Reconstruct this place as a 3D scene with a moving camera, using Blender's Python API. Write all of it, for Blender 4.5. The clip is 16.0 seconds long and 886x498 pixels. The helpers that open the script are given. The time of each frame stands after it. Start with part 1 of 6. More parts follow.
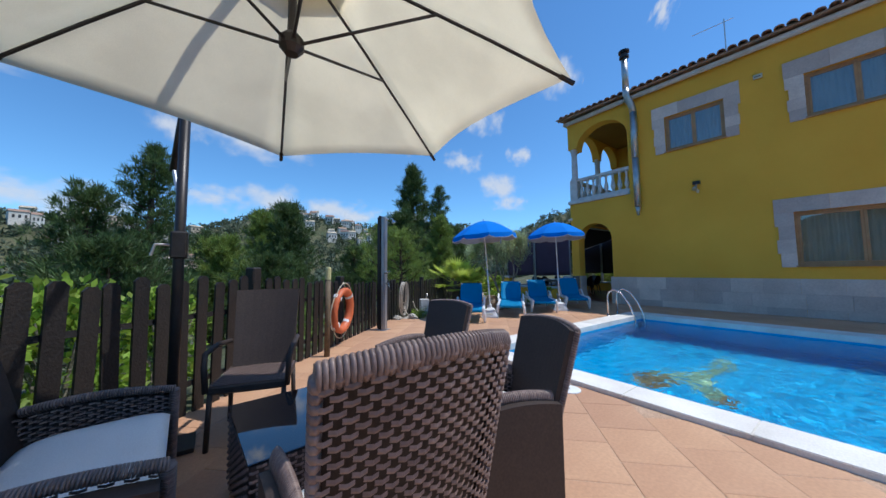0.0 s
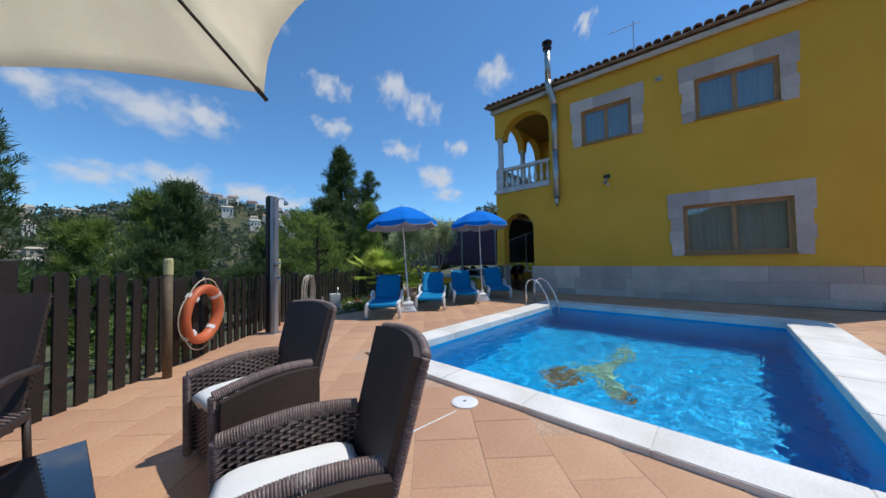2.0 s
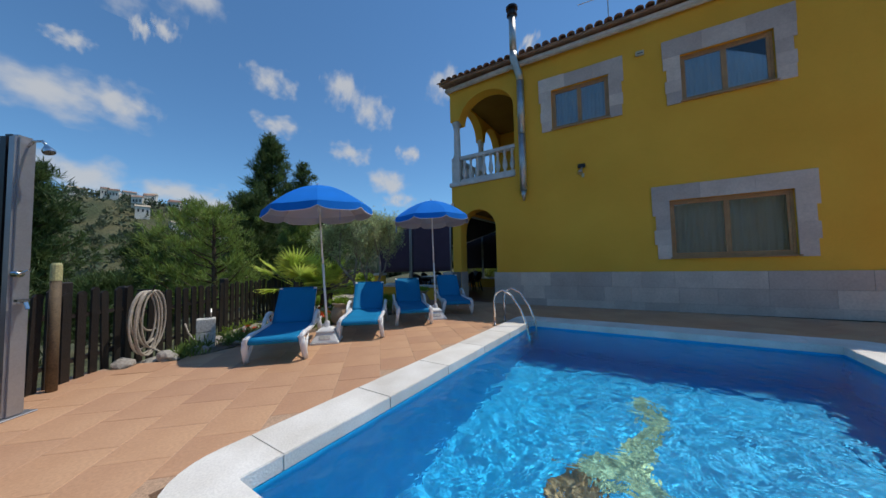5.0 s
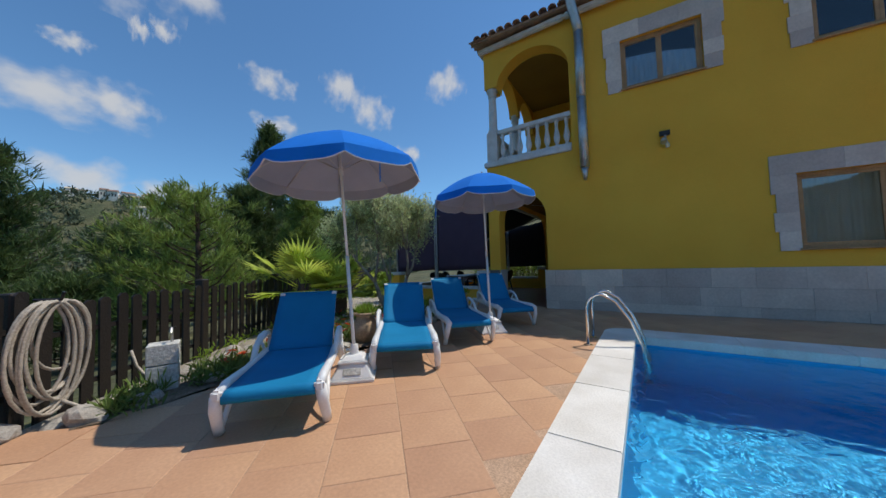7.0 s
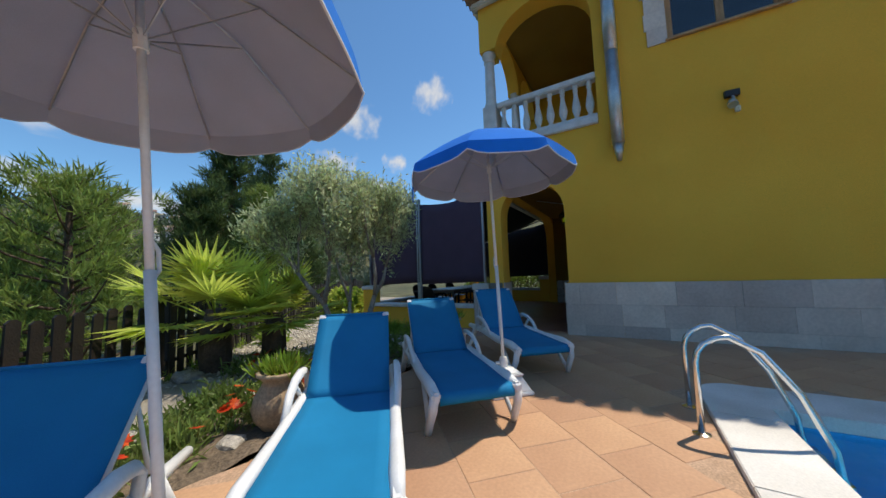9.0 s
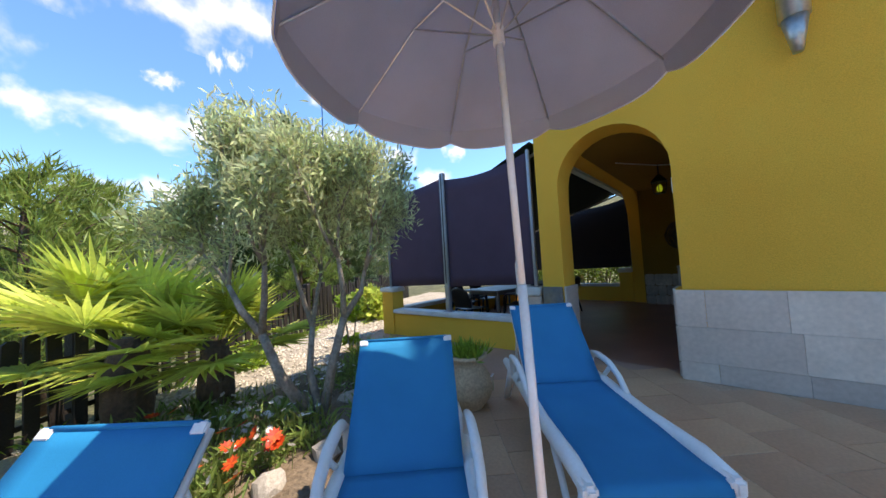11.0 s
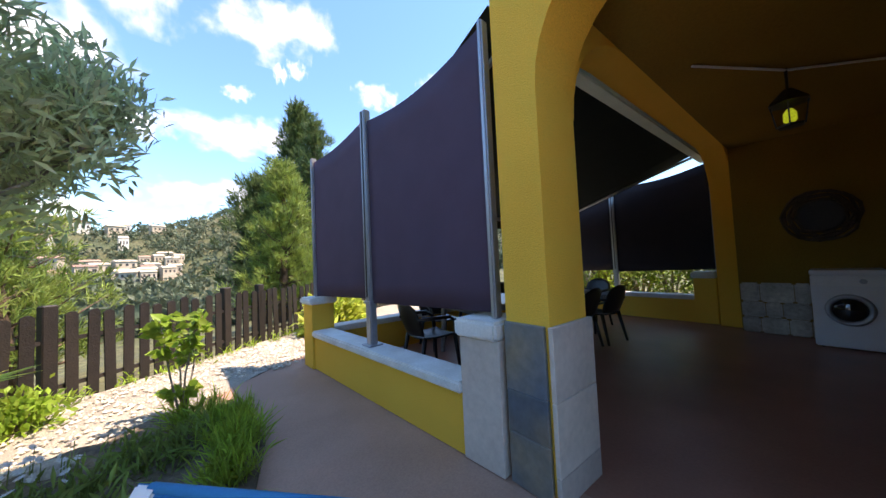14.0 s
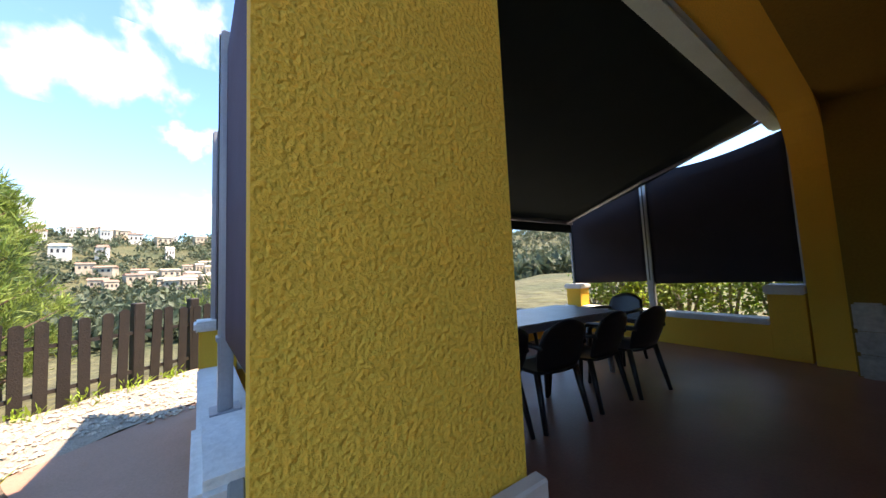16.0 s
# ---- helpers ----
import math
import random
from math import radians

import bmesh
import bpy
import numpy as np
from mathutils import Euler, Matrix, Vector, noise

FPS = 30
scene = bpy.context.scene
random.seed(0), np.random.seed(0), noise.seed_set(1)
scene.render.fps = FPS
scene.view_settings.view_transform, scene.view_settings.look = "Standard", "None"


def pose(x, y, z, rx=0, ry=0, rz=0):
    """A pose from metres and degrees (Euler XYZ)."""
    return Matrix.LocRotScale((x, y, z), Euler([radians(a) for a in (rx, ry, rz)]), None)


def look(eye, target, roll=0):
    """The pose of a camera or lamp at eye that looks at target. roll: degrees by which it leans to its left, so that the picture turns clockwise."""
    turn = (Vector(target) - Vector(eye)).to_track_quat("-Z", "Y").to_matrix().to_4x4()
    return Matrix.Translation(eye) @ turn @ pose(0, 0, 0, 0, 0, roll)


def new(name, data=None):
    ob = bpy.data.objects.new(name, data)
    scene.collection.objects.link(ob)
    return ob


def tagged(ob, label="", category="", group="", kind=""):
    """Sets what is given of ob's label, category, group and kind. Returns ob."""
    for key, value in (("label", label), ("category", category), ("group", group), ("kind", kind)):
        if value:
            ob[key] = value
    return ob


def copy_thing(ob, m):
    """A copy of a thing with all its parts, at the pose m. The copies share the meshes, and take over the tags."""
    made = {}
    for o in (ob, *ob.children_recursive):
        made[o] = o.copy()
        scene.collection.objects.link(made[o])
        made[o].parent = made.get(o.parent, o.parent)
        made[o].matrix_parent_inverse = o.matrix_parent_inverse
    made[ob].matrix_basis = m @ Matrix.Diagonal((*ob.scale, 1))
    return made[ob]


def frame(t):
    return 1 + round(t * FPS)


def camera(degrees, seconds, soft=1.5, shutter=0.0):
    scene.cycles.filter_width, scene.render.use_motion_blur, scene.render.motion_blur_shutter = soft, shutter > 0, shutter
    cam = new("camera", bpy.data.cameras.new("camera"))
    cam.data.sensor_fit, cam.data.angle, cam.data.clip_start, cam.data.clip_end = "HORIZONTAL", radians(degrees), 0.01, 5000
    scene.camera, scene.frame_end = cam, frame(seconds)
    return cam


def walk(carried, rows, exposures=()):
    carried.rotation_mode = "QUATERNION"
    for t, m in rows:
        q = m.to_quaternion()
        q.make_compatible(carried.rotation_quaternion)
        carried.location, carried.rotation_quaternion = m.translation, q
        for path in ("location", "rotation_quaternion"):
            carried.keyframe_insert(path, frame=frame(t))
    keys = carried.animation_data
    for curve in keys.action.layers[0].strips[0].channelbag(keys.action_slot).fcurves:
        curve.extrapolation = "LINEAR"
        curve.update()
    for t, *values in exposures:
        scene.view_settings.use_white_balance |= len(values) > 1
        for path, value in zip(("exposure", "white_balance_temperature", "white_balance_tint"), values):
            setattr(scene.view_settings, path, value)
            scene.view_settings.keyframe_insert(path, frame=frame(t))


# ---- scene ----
cam = camera(110.8, 16.0)
PATH = [
    (0, (-11.4, -5.332, 1.25), (-10.223, -3.721, 1.385), -0.6),
    (0.5, (-11.253, -5.373, 1.256), (-10.048, -3.781, 1.368), -0.7),
    (1, (-11.075, -5.39, 1.257), (-9.832, -3.825, 1.341), -0.7),
    (1.5, (-10.835, -5.295, 1.257), (-9.472, -3.833, 1.325), -0.8),
    (2, (-10.541, -5.156, 1.241), (-9.064, -3.808, 1.308), -1.0),
    (2.5, (-10.229, -4.988, 1.217), (-8.696, -3.706, 1.298), -1.1),
    (3, (-9.843, -4.954, 1.276), (-8.219, -3.79, 1.349), -1.2),
    (3.5, (-9.5, -4.79, 1.269), (-7.824, -3.702, 1.358), -1.3),
    (4, (-9.199, -4.565, 1.234), (-7.518, -3.485, 1.333), -1.1),
    (6.5, (-8.106, -2.454, 1.172), (-6.451, -1.336, 1.275), -1.5),
    (7, (-7.788, -2.058, 1.136), (-6.118, -0.962, 1.238), -1.5),
    (7.5, (-7.413, -1.678, 1.126), (-5.721, -0.616, 1.213), -1.7),
    (8, (-6.982, -1.359, 1.169), (-5.263, -0.342, 1.269), -1.7),
    (8.5, (-6.53, -1.152, 1.184), (-4.814, -0.132, 1.314), -1.8),
    (9, (-6.073, -0.996, 1.203), (-4.361, 0.026, 1.357), -2.0),
    (11.5, (-3.697, -0.337, 1.363), (-2.289, 1.081, 1.449), -3.3),
    (12, (-3.261, -0.264, 1.35), (-1.884, 1.185, 1.435), -3.0),
    (12.5, (-2.822, -0.183, 1.343), (-1.483, 1.301, 1.418), -2.8),
    (13, (-2.388, -0.078, 1.309), (-1.086, 1.439, 1.377), -2.7),
    (13.5, (-1.925, 0.074, 1.32), (-0.654, 1.617, 1.389), -2.7),
    (14, (-1.474, 0.232, 1.327), (-0.235, 1.8, 1.414), -2.6),
    (14.5, (-1.056, 0.398, 1.318), (0.155, 1.987, 1.428), -2.6),
    (15, (-0.675, 0.553, 1.312), (0.505, 2.164, 1.431), -2.5),
    (15.5, (-0.319, 0.686, 1.317), (0.826, 2.321, 1.444), -2.6),
    (16, (-0.008, 0.812, 1.298), (1.095, 2.474, 1.449), -2.6),
]
EXPOSURES = [(0, 0.12, 5900, 10), (2, 0.0, 6200, 10), (4, -0.25, 6500, 10), (6.5, -0.1, 6600, 10), (9, 0.22, 7000, 10), (11.5, 1.48, 7500, 18), (12.3, 1.68, 7500, 20), (13.5, 1.60, 7700, 22), (14.5, 1.85, 7800, 22), (16, 1.98, 8000, 22)]
walk(cam, [(t, look(e, g, r)) for t, e, g, r in PATH], EXPOSURES)

# ---- sky and sun ----
SUN_DIR = Vector((0.385, -0.28, 1.0)).normalized()
world = bpy.data.worlds.new("sky")
scene.world = world
world.use_nodes = True
wn = world.node_tree
bg = wn.nodes["Background"]
sky = wn.nodes.new("ShaderNodeTexSky")
sky.sky_type = "NISHITA"
sky.sun_disc = False
sky.sun_elevation = math.asin(SUN_DIR.z)
sky.sun_rotation = math.atan2(SUN_DIR.x, SUN_DIR.y)
sky.altitude = 200
sky.air_density = 1.0
sky.dust_density = 0.0
sky.ozone_density = 3.0
tint = wn.nodes.new("ShaderNodeMix")
tint.data_type, tint.blend_type = "RGBA", "MULTIPLY"
tint.inputs[0].default_value = 1.0
tint.inputs[7].default_value = (0.65, 0.95, 1.10, 1)
wn.links.new(sky.outputs[0], tint.inputs[6])
wn.links.new(tint.outputs[2], bg.inputs[0])
bg.inputs[1].default_value = 0.137
sun = new("sun", bpy.data.lights.new("sun", "SUN"))
sun.data.energy = 3.7
sun.data.angle = radians(0.55)
sun.data.color = (1.0, 0.95, 0.86)
sun.matrix_world = look(SUN_DIR * 60, (0, 0, 0))


# ---- materials ----
def material(name, col, col2=None, scale=8.0, rough=0.7, bump=0.0, bscale=60.0, metal=0.0, spread=0.0,
             island=False, fine=0.25, spec=0.5, trans=0.0, coat=0.0, dist=0.01):
    """A surface with broad stains between two colours, fine grain, relief and, where asked, a tone of its own for each piece."""
    m = bpy.data.materials.new(name)
    m.use_nodes = True
    n, l = m.node_tree.nodes, m.node_tree.links
    b = n["Principled BSDF"]
    b.inputs["Roughness"].default_value = rough
    b.inputs["Metallic"].default_value = metal
    b.inputs["Specular IOR Level"].default_value = spec
    b.inputs["Transmission Weight"].default_value = trans
    b.inputs["Coat Weight"].default_value = coat
    col2 = col2 or tuple(c * 0.8 for c in col)
    tc = n.new("ShaderNodeTexCoord")
    big = n.new("ShaderNodeTexNoise")
    big.inputs["Scale"].default_value = scale
    big.inputs["Detail"].default_value = 6
    l.new(tc.outputs["Object"], big.inputs["Vector"])
    ramp = n.new("ShaderNodeValToRGB")
    ramp.color_ramp.elements[0].position, ramp.color_ramp.elements[1].position = 0.32, 0.68
    ramp.color_ramp.elements[0].color, ramp.color_ramp.elements[1].color = (*col2, 1), (*col, 1)
    l.new(big.outputs["Fac"], ramp.inputs[0])
    small = n.new("ShaderNodeTexNoise")
    small.inputs["Scale"].default_value = bscale
    small.inputs["Detail"].default_value = 4
    l.new(tc.outputs["Object"], small.inputs["Vector"])
    hsv = n.new("ShaderNodeHueSaturation")
    l.new(ramp.outputs[0], hsv.inputs["Color"])
    grain = n.new("ShaderNodeMapRange")
    grain.inputs[1].default_value, grain.inputs[2].default_value = 0.3, 0.7
    grain.inputs[3].default_value, grain.inputs[4].default_value = 1 - fine, 1 + fine
    l.new(small.outputs["Fac"], grain.inputs[0])
    value = grain.outputs[0]
    if spread:
        if island:
            src = n.new("ShaderNodeNewGeometry").outputs["Random Per Island"]
        else:
            src = n.new("ShaderNodeObjectInfo").outputs["Random"]
        mr = n.new("ShaderNodeMapRange")
        mr.inputs[3].default_value, mr.inputs[4].default_value = 1 - spread, 1 + spread
        l.new(src, mr.inputs[0])
        mu = n.new("ShaderNodeMath")
        mu.operation = "MULTIPLY"
        l.new(mr.outputs[0], mu.inputs[0])
        l.new(value, mu.inputs[1])
        value = mu.outputs[0]
        hs = n.new("ShaderNodeMapRange")
        hs.inputs[3].default_value, hs.inputs[4].default_value = 0.5 - spread * 0.03, 0.5 + spread * 0.03
        l.new(src, hs.inputs[0])
        l.new(hs.outputs[0], hsv.inputs["Hue"])
    l.new(value, hsv.inputs["Value"])
    l.new(hsv.outputs[0], b.inputs["Base Color"])
    if bump:
        bp = n.new("ShaderNodeBump")
        bp.inputs["Strength"].default_value = bump
        bp.inputs["Distance"].default_value = dist
        l.new(small.outputs["Fac"], bp.inputs["Height"])
        l.new(bp.outputs[0], b.inputs["Normal"])
    return m


def leaf_material(name, col, col2, spread=0.35, glow=0.35, rough=0.5):
    """Leaves that let part of the light through."""
    m = material(name, col, col2, 1.5, rough, 0, 30, spread=spread, island=True, fine=0.12, spec=0.3)
    n, l = m.node_tree.nodes, m.node_tree.links
    b = n["Principled BSDF"]
    out = n["Material Output"]
    tr = n.new("ShaderNodeBsdfTranslucent")
    src = b.inputs["Base Color"].links[0].from_socket
    l.new(src, tr.inputs["Color"])
    mix = n.new("ShaderNodeMixShader")
    mix.inputs[0].default_value = glow
    l.new(b.outputs[0], mix.inputs[1])
    l.new(tr.outputs[0], mix.inputs[2])
    l.new(mix.outputs[0], out.inputs[0])
    return m


def fabric_material(name, col, glow=0.0, rough=0.85, weave=260.0):
    """Cloth; glow is the share of light that comes through it."""
    m = material(name, col, tuple(c * 0.88 for c in col), 3.0, rough, 0.25, weave, fine=0.06, spec=0.2, dist=0.001)
    if glow:
        n, l = m.node_tree.nodes, m.node_tree.links
        b = n["Principled BSDF"]
        tr = n.new("ShaderNodeBsdfTranslucent")
        l.new(b.inputs["Base Color"].links[0].from_socket, tr.inputs["Color"])
        mix = n.new("ShaderNodeMixShader")
        mix.inputs[0].default_value = glow
        l.new(b.outputs[0], mix.inputs[1])
        l.new(tr.outputs[0], mix.inputs[2])
        l.new(mix.outputs[0], n["Material Output"].inputs[0])
    return m


def glass_material(name, tint, rough=0.0, bump=0.0, bscale=6.0, ior=1.45, refract=False):
    """A pane (light passes straight) or, with refract, water: gloss by Fresnel over what lies behind."""
    m = bpy.data.materials.new(name)
    m.use_nodes = True
    n, l = m.node_tree.nodes, m.node_tree.links
    n.remove(n["Principled BSDF"])
    gl = n.new("ShaderNodeBsdfGlossy")
    gl.inputs["Roughness"].default_value = rough
    if refract:
        tr = n.new("ShaderNodeBsdfRefraction")
        tr.inputs["IOR"].default_value = ior
        tr.inputs["Roughness"].default_value = 0
    else:
        tr = n.new("ShaderNodeBsdfTransparent")
    tr.inputs["Color"].default_value = (*tint, 1)
    fr = n.new("ShaderNodeFresnel")
    fr.inputs["IOR"].default_value = ior
    mix = n.new("ShaderNodeMixShader")
    l.new(fr.outputs[0], mix.inputs[0])
    l.new(tr.outputs[0], mix.inputs[1])
    l.new(gl.outputs[0], mix.inputs[2])
    l.new(mix.outputs[0], n["Material Output"].inputs[0])
    if bump:
        tc = n.new("ShaderNodeTexCoord")
        a = n.new("ShaderNodeTexNoise")
        a.inputs["Scale"].default_value = bscale
        a.inputs["Detail"].default_value = 3
        a.inputs["Distortion"].default_value = 0.6
        l.new(tc.outputs["Object"], a.inputs["Vector"])
        bp = n.new("ShaderNodeBump")
        bp.inputs["Strength"].default_value = bump
        bp.inputs["Distance"].default_value = 0.03
        l.new(a.outputs["Fac"], bp.inputs["Height"])
        for s in (gl, tr, fr):
            l.new(bp.outputs[0], s.inputs["Normal"])
    return m


M = {}
M["stucco"] = material("ochre_stucco", (0.92, 0.515, 0.066), (0.84, 0.45, 0.054), 0.7, 0.85, 1.0, 120, fine=0.10, spec=0.2, dist=0.011)
# porch copy of the stucco, darkened: its shade is in the colour
M["stucco_shade"] = material("shaded_ochre_stucco", (0.32, 0.18, 0.03), (0.25, 0.14, 0.025), 0.7, 0.9, 0.5, 40, fine=0.08, spec=0.15)
M["stone"] = material("lilac_marble", (0.64, 0.54, 0.455), (0.54, 0.445, 0.37), 2.2, 0.6, 0.3, 25, spread=0.2, fine=0.08)
M["white_stone"] = material("white_cast_stone", (0.72, 0.70, 0.66), (0.58, 0.55, 0.50), 5, 0.7, 0.3, 60, fine=0.08)
M["coping"] = material("white_pool_coping", (0.80, 0.77, 0.72), (0.64, 0.60, 0.54), 2.2, 0.75, 0.35, 70, spread=0.05, fine=0.07)
M["slate"] = material("blue_grey_slate", (0.10, 0.12, 0.14), (0.22, 0.17, 0.11), 2.6, 0.5, 0.5, 18, spread=0.2, fine=0.15)
M["tile"] = material("terracotta_tile", (0.55, 0.32, 0.185), (0.46, 0.25, 0.14), 1.2, 0.6, 0.25, 45, spread=0.085, fine=0.08)
M["tile_far"] = material("terracotta_tile_far", (0.55, 0.32, 0.185), (0.46, 0.25, 0.14), 1.2, 0.6, 0.25, 45, spread=0.085, island=True, fine=0.08)
M["grout"] = material("pale_mortar", (0.50, 0.33, 0.22), (0.42, 0.27, 0.17), 6, 0.9, 0.4, 80)
M["path"] = material("red_brown_concrete", (0.42, 0.235, 0.165), (0.34, 0.185, 0.125), 1.5, 0.55, 0.25, 70, fine=0.10)
M["porch_floor"] = material("glazed_brown_tile", (0.33, 0.14, 0.09), (0.25, 0.10, 0.065), 1.5, 0.35, 0.15, 50, spread=0.06, fine=0.08)
M["pool"] = material("pool_blue_mosaic", (0.004, 0.42, 0.74), (0.003, 0.36, 0.68), 5, 0.4, 0.15, 40, fine=0.10)
M["water"] = glass_material("pool_water", (0.93, 0.98, 1.0), 0.0, 0.55, 6.5, 1.33, True)
M["pane"] = glass_material("window_glass", (0.90, 0.93, 0.93), 0.0, ior=2.0)
M["mosaic_green"] = material("green_mosaic", (0.42, 0.62, 0.36), (0.015, 0.16, 0.17), 9, 0.4, 0.2, 60, fine=0.3)
M["mosaic_brown"] = material("brown_mosaic", (0.30, 0.21, 0.09), (0.03, 0.07, 0.07), 7, 0.4, 0.2, 60, fine=0.3)
M["fence"] = material("dark_stained_wood", (0.020, 0.013, 0.010), (0.011, 0.008, 0.006), 7, 0.6, 0.5, 60, spread=0.35, fine=0.25)
M["steel"] = material("polished_steel", (0.75, 0.75, 0.74), (0.62, 0.62, 0.61), 4, 0.18, 0.0, 60, metal=1.0, fine=0.05)
M["galv"] = material("galvanised_steel", (0.62, 0.60, 0.56), (0.48, 0.46, 0.43), 6, 0.45, 0.1, 40, metal=1.0, fine=0.08)
M["alu"] = material("grey_aluminium", (0.42, 0.43, 0.46), (0.36, 0.37, 0.40), 4, 0.4, 0.0, 60, metal=0.7, fine=0.05)
M["oak"] = material("oak_window_wood", (0.46, 0.27, 0.12), (0.36, 0.20, 0.085), 5, 0.5, 0.3, 50, fine=0.2)
M["curtain"] = fabric_material("white_net_curtain", (0.90, 0.90, 0.90), 0.2)
# near-black for unlit rooms: their dimness is put into the colour
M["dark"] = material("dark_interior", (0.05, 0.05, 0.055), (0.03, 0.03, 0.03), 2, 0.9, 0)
M["roof_tile"] = material("clay_roof_tile", (0.36, 0.22, 0.15), (0.20, 0.13, 0.10), 5, 0.8, 0.4, 40, spread=0.3, fine=0.2)
M["lounger_blue"] = fabric_material("blue_sling_fabric", (0.007, 0.225, 0.46), 0.12, 0.7, 320)
M["white_resin"] = material("white_resin", (0.80, 0.80, 0.79), (0.72, 0.71, 0.69), 4, 0.4, 0.05, 60, fine=0.04)
M["canopy_blue"] = fabric_material("blue_parasol_cloth", (0.008, 0.225, 0.80), 0.18, 0.9, 350)
M["canopy_grey"] = fabric_material("silver_grey_lining", (0.46, 0.47, 0.53), 0.07, 0.7, 350)
M["canopy_cream"] = fabric_material("cream_parasol_cloth", (0.92, 0.87, 0.74), 0.72, 0.85, 300)
M["white_trim"] = fabric_material("white_binding", (0.8, 0.8, 0.8), 0.1)
M["dark_metal"] = material("dark_bronze_metal", (0.045, 0.04, 0.04), (0.03, 0.027, 0.026), 4, 0.4, 0.05, 60, metal=0.5, fine=0.08)
M["wicker"] = material("dark_brown_wicker", (0.21, 0.15, 0.132), (0.145, 0.10, 0.088), 5, 0.42, 0.15, 80, spread=0.2, island=True, fine=0.15)
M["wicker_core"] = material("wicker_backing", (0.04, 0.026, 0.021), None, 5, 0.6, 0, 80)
M["cushion"] = fabric_material("white_cushion_cloth", (0.80, 0.79, 0.77), 0.0, 0.9, 200)
M["table_glass"] = material("dark_tinted_glass", (0.010, 0.012, 0.016), (0.012, 0.014, 0.018), 2, 0.03, 0, 60, fine=0.02, spec=0.8, coat=0.6)
M["orange"] = material("orange_lifebuoy_plastic", (0.62, 0.15, 0.05), (0.50, 0.11, 0.04), 4, 0.5, 0.1, 60, fine=0.06)
M["rope"] = material("pale_rope", (0.60, 0.52, 0.38), (0.48, 0.40, 0.28), 20, 0.9, 0.3, 90)
M["hose"] = material("beige_hose", (0.46, 0.40, 0.32), (0.36, 0.31, 0.25), 6, 0.5, 0.1, 60)
M["post_wood"] = material("weathered_post", (0.16, 0.11, 0.06), (0.10, 0.07, 0.04), 6, 0.7, 0.4, 60)
M["post_top"] = material("yellow_green_paint", (0.55, 0.52, 0.25), (0.45, 0.42, 0.2), 6, 0.6, 0.1, 60)
M["solar_black"] = material("black_solar_column", (0.012, 0.012, 0.014), (0.02, 0.02, 0.022), 3, 0.3, 0.1, 60)
M["terracotta"] = material("buff_terracotta_pot", (0.52, 0.38, 0.24), (0.40, 0.28, 0.17), 4, 0.8, 0.3, 50)
M["soil"] = material("garden_soil", (0.21, 0.155, 0.105), (0.11, 0.08, 0.052), 3, 0.95, 0.9, 30, fine=0.3, dist=0.03)
M["gravel"] = material("pale_gravel", (0.40, 0.35, 0.28), (0.28, 0.245, 0.195), 2, 0.95, 1.0, 70, fine=0.25, dist=0.02)
M["pebble"] = material("pale_pebbles", (0.56, 0.51, 0.43), (0.42, 0.37, 0.30), 6, 0.9, 0.4, 60, spread=0.3, island=True, fine=0.15)
M["rock"] = material("pale_limestone_rock", (0.56, 0.51, 0.44), (0.38, 0.34, 0.29), 5, 0.9, 0.7, 22, spread=0.2, fine=0.15, dist=0.02)
M["scrub"] = material("scrub_hillside", (0.05, 0.065, 0.025), (0.12, 0.11, 0.05), 0.05, 0.95, 1.0, 0.8, fine=0.4, dist=1.0)
M["dry_grass"] = material("dry_slope", (0.22, 0.19, 0.08), (0.10, 0.11, 0.04), 0.5, 0.95, 1.0, 9, fine=0.3, dist=0.1)
M["bark"] = material("pine_bark", (0.14, 0.09, 0.06), (0.07, 0.045, 0.03), 6, 0.9, 0.8, 40, dist=0.02)
M["olive_bark"] = material("grey_olive_bark", (0.38, 0.33, 0.27), (0.20, 0.17, 0.135), 8, 0.9, 0.8, 40, dist=0.02)
M["pine"] = leaf_material("pine_needles", (0.12, 0.175, 0.055), (0.065, 0.11, 0.04), 0.4, 0.42)
# greyer, bluer green: the hills' distance haze is put into the leaf colour
M["far_pine"] = leaf_material("hazed_woodland_leaves", (0.125, 0.15, 0.085), (0.07, 0.095, 0.058), 0.4, 0.3)
M["pine_light"] = leaf_material("young_pine_needles", (0.27, 0.35, 0.08), (0.17, 0.24, 0.055), 0.4, 0.45)
M["olive"] = leaf_material("olive_leaves", (0.62, 0.66, 0.40), (0.38, 0.45, 0.20), 0.45, 0.48)
M["palm"] = leaf_material("fan_palm_leaves", (0.62, 0.66, 0.13), (0.42, 0.50, 0.09), 0.35, 0.5)
M["green"] = leaf_material("fresh_green_leaves", (0.34, 0.47, 0.06), (0.20, 0.31, 0.04), 0.4, 0.45)
M["herb"] = leaf_material("dark_green_herbs", (0.27, 0.34, 0.09), (0.14, 0.21, 0.05), 0.4, 0.4)
M["red_petal"] = leaf_material("red_orange_petals", (0.70, 0.05, 0.015), (0.60, 0.10, 0.02), 0.3, 0.3)
M["white_petal"] = leaf_material("white_petals", (0.75, 0.73, 0.72), (0.65, 0.6, 0.62), 0.15, 0.3)
M["screen"] = fabric_material("dark_plum_screen_mesh", (0.125, 0.085, 0.125), 0.30, 0.75, 300)
M["screen_dark"] = fabric_material("black_screen_mesh", (0.030, 0.026, 0.034), 0.08, 0.75, 300)
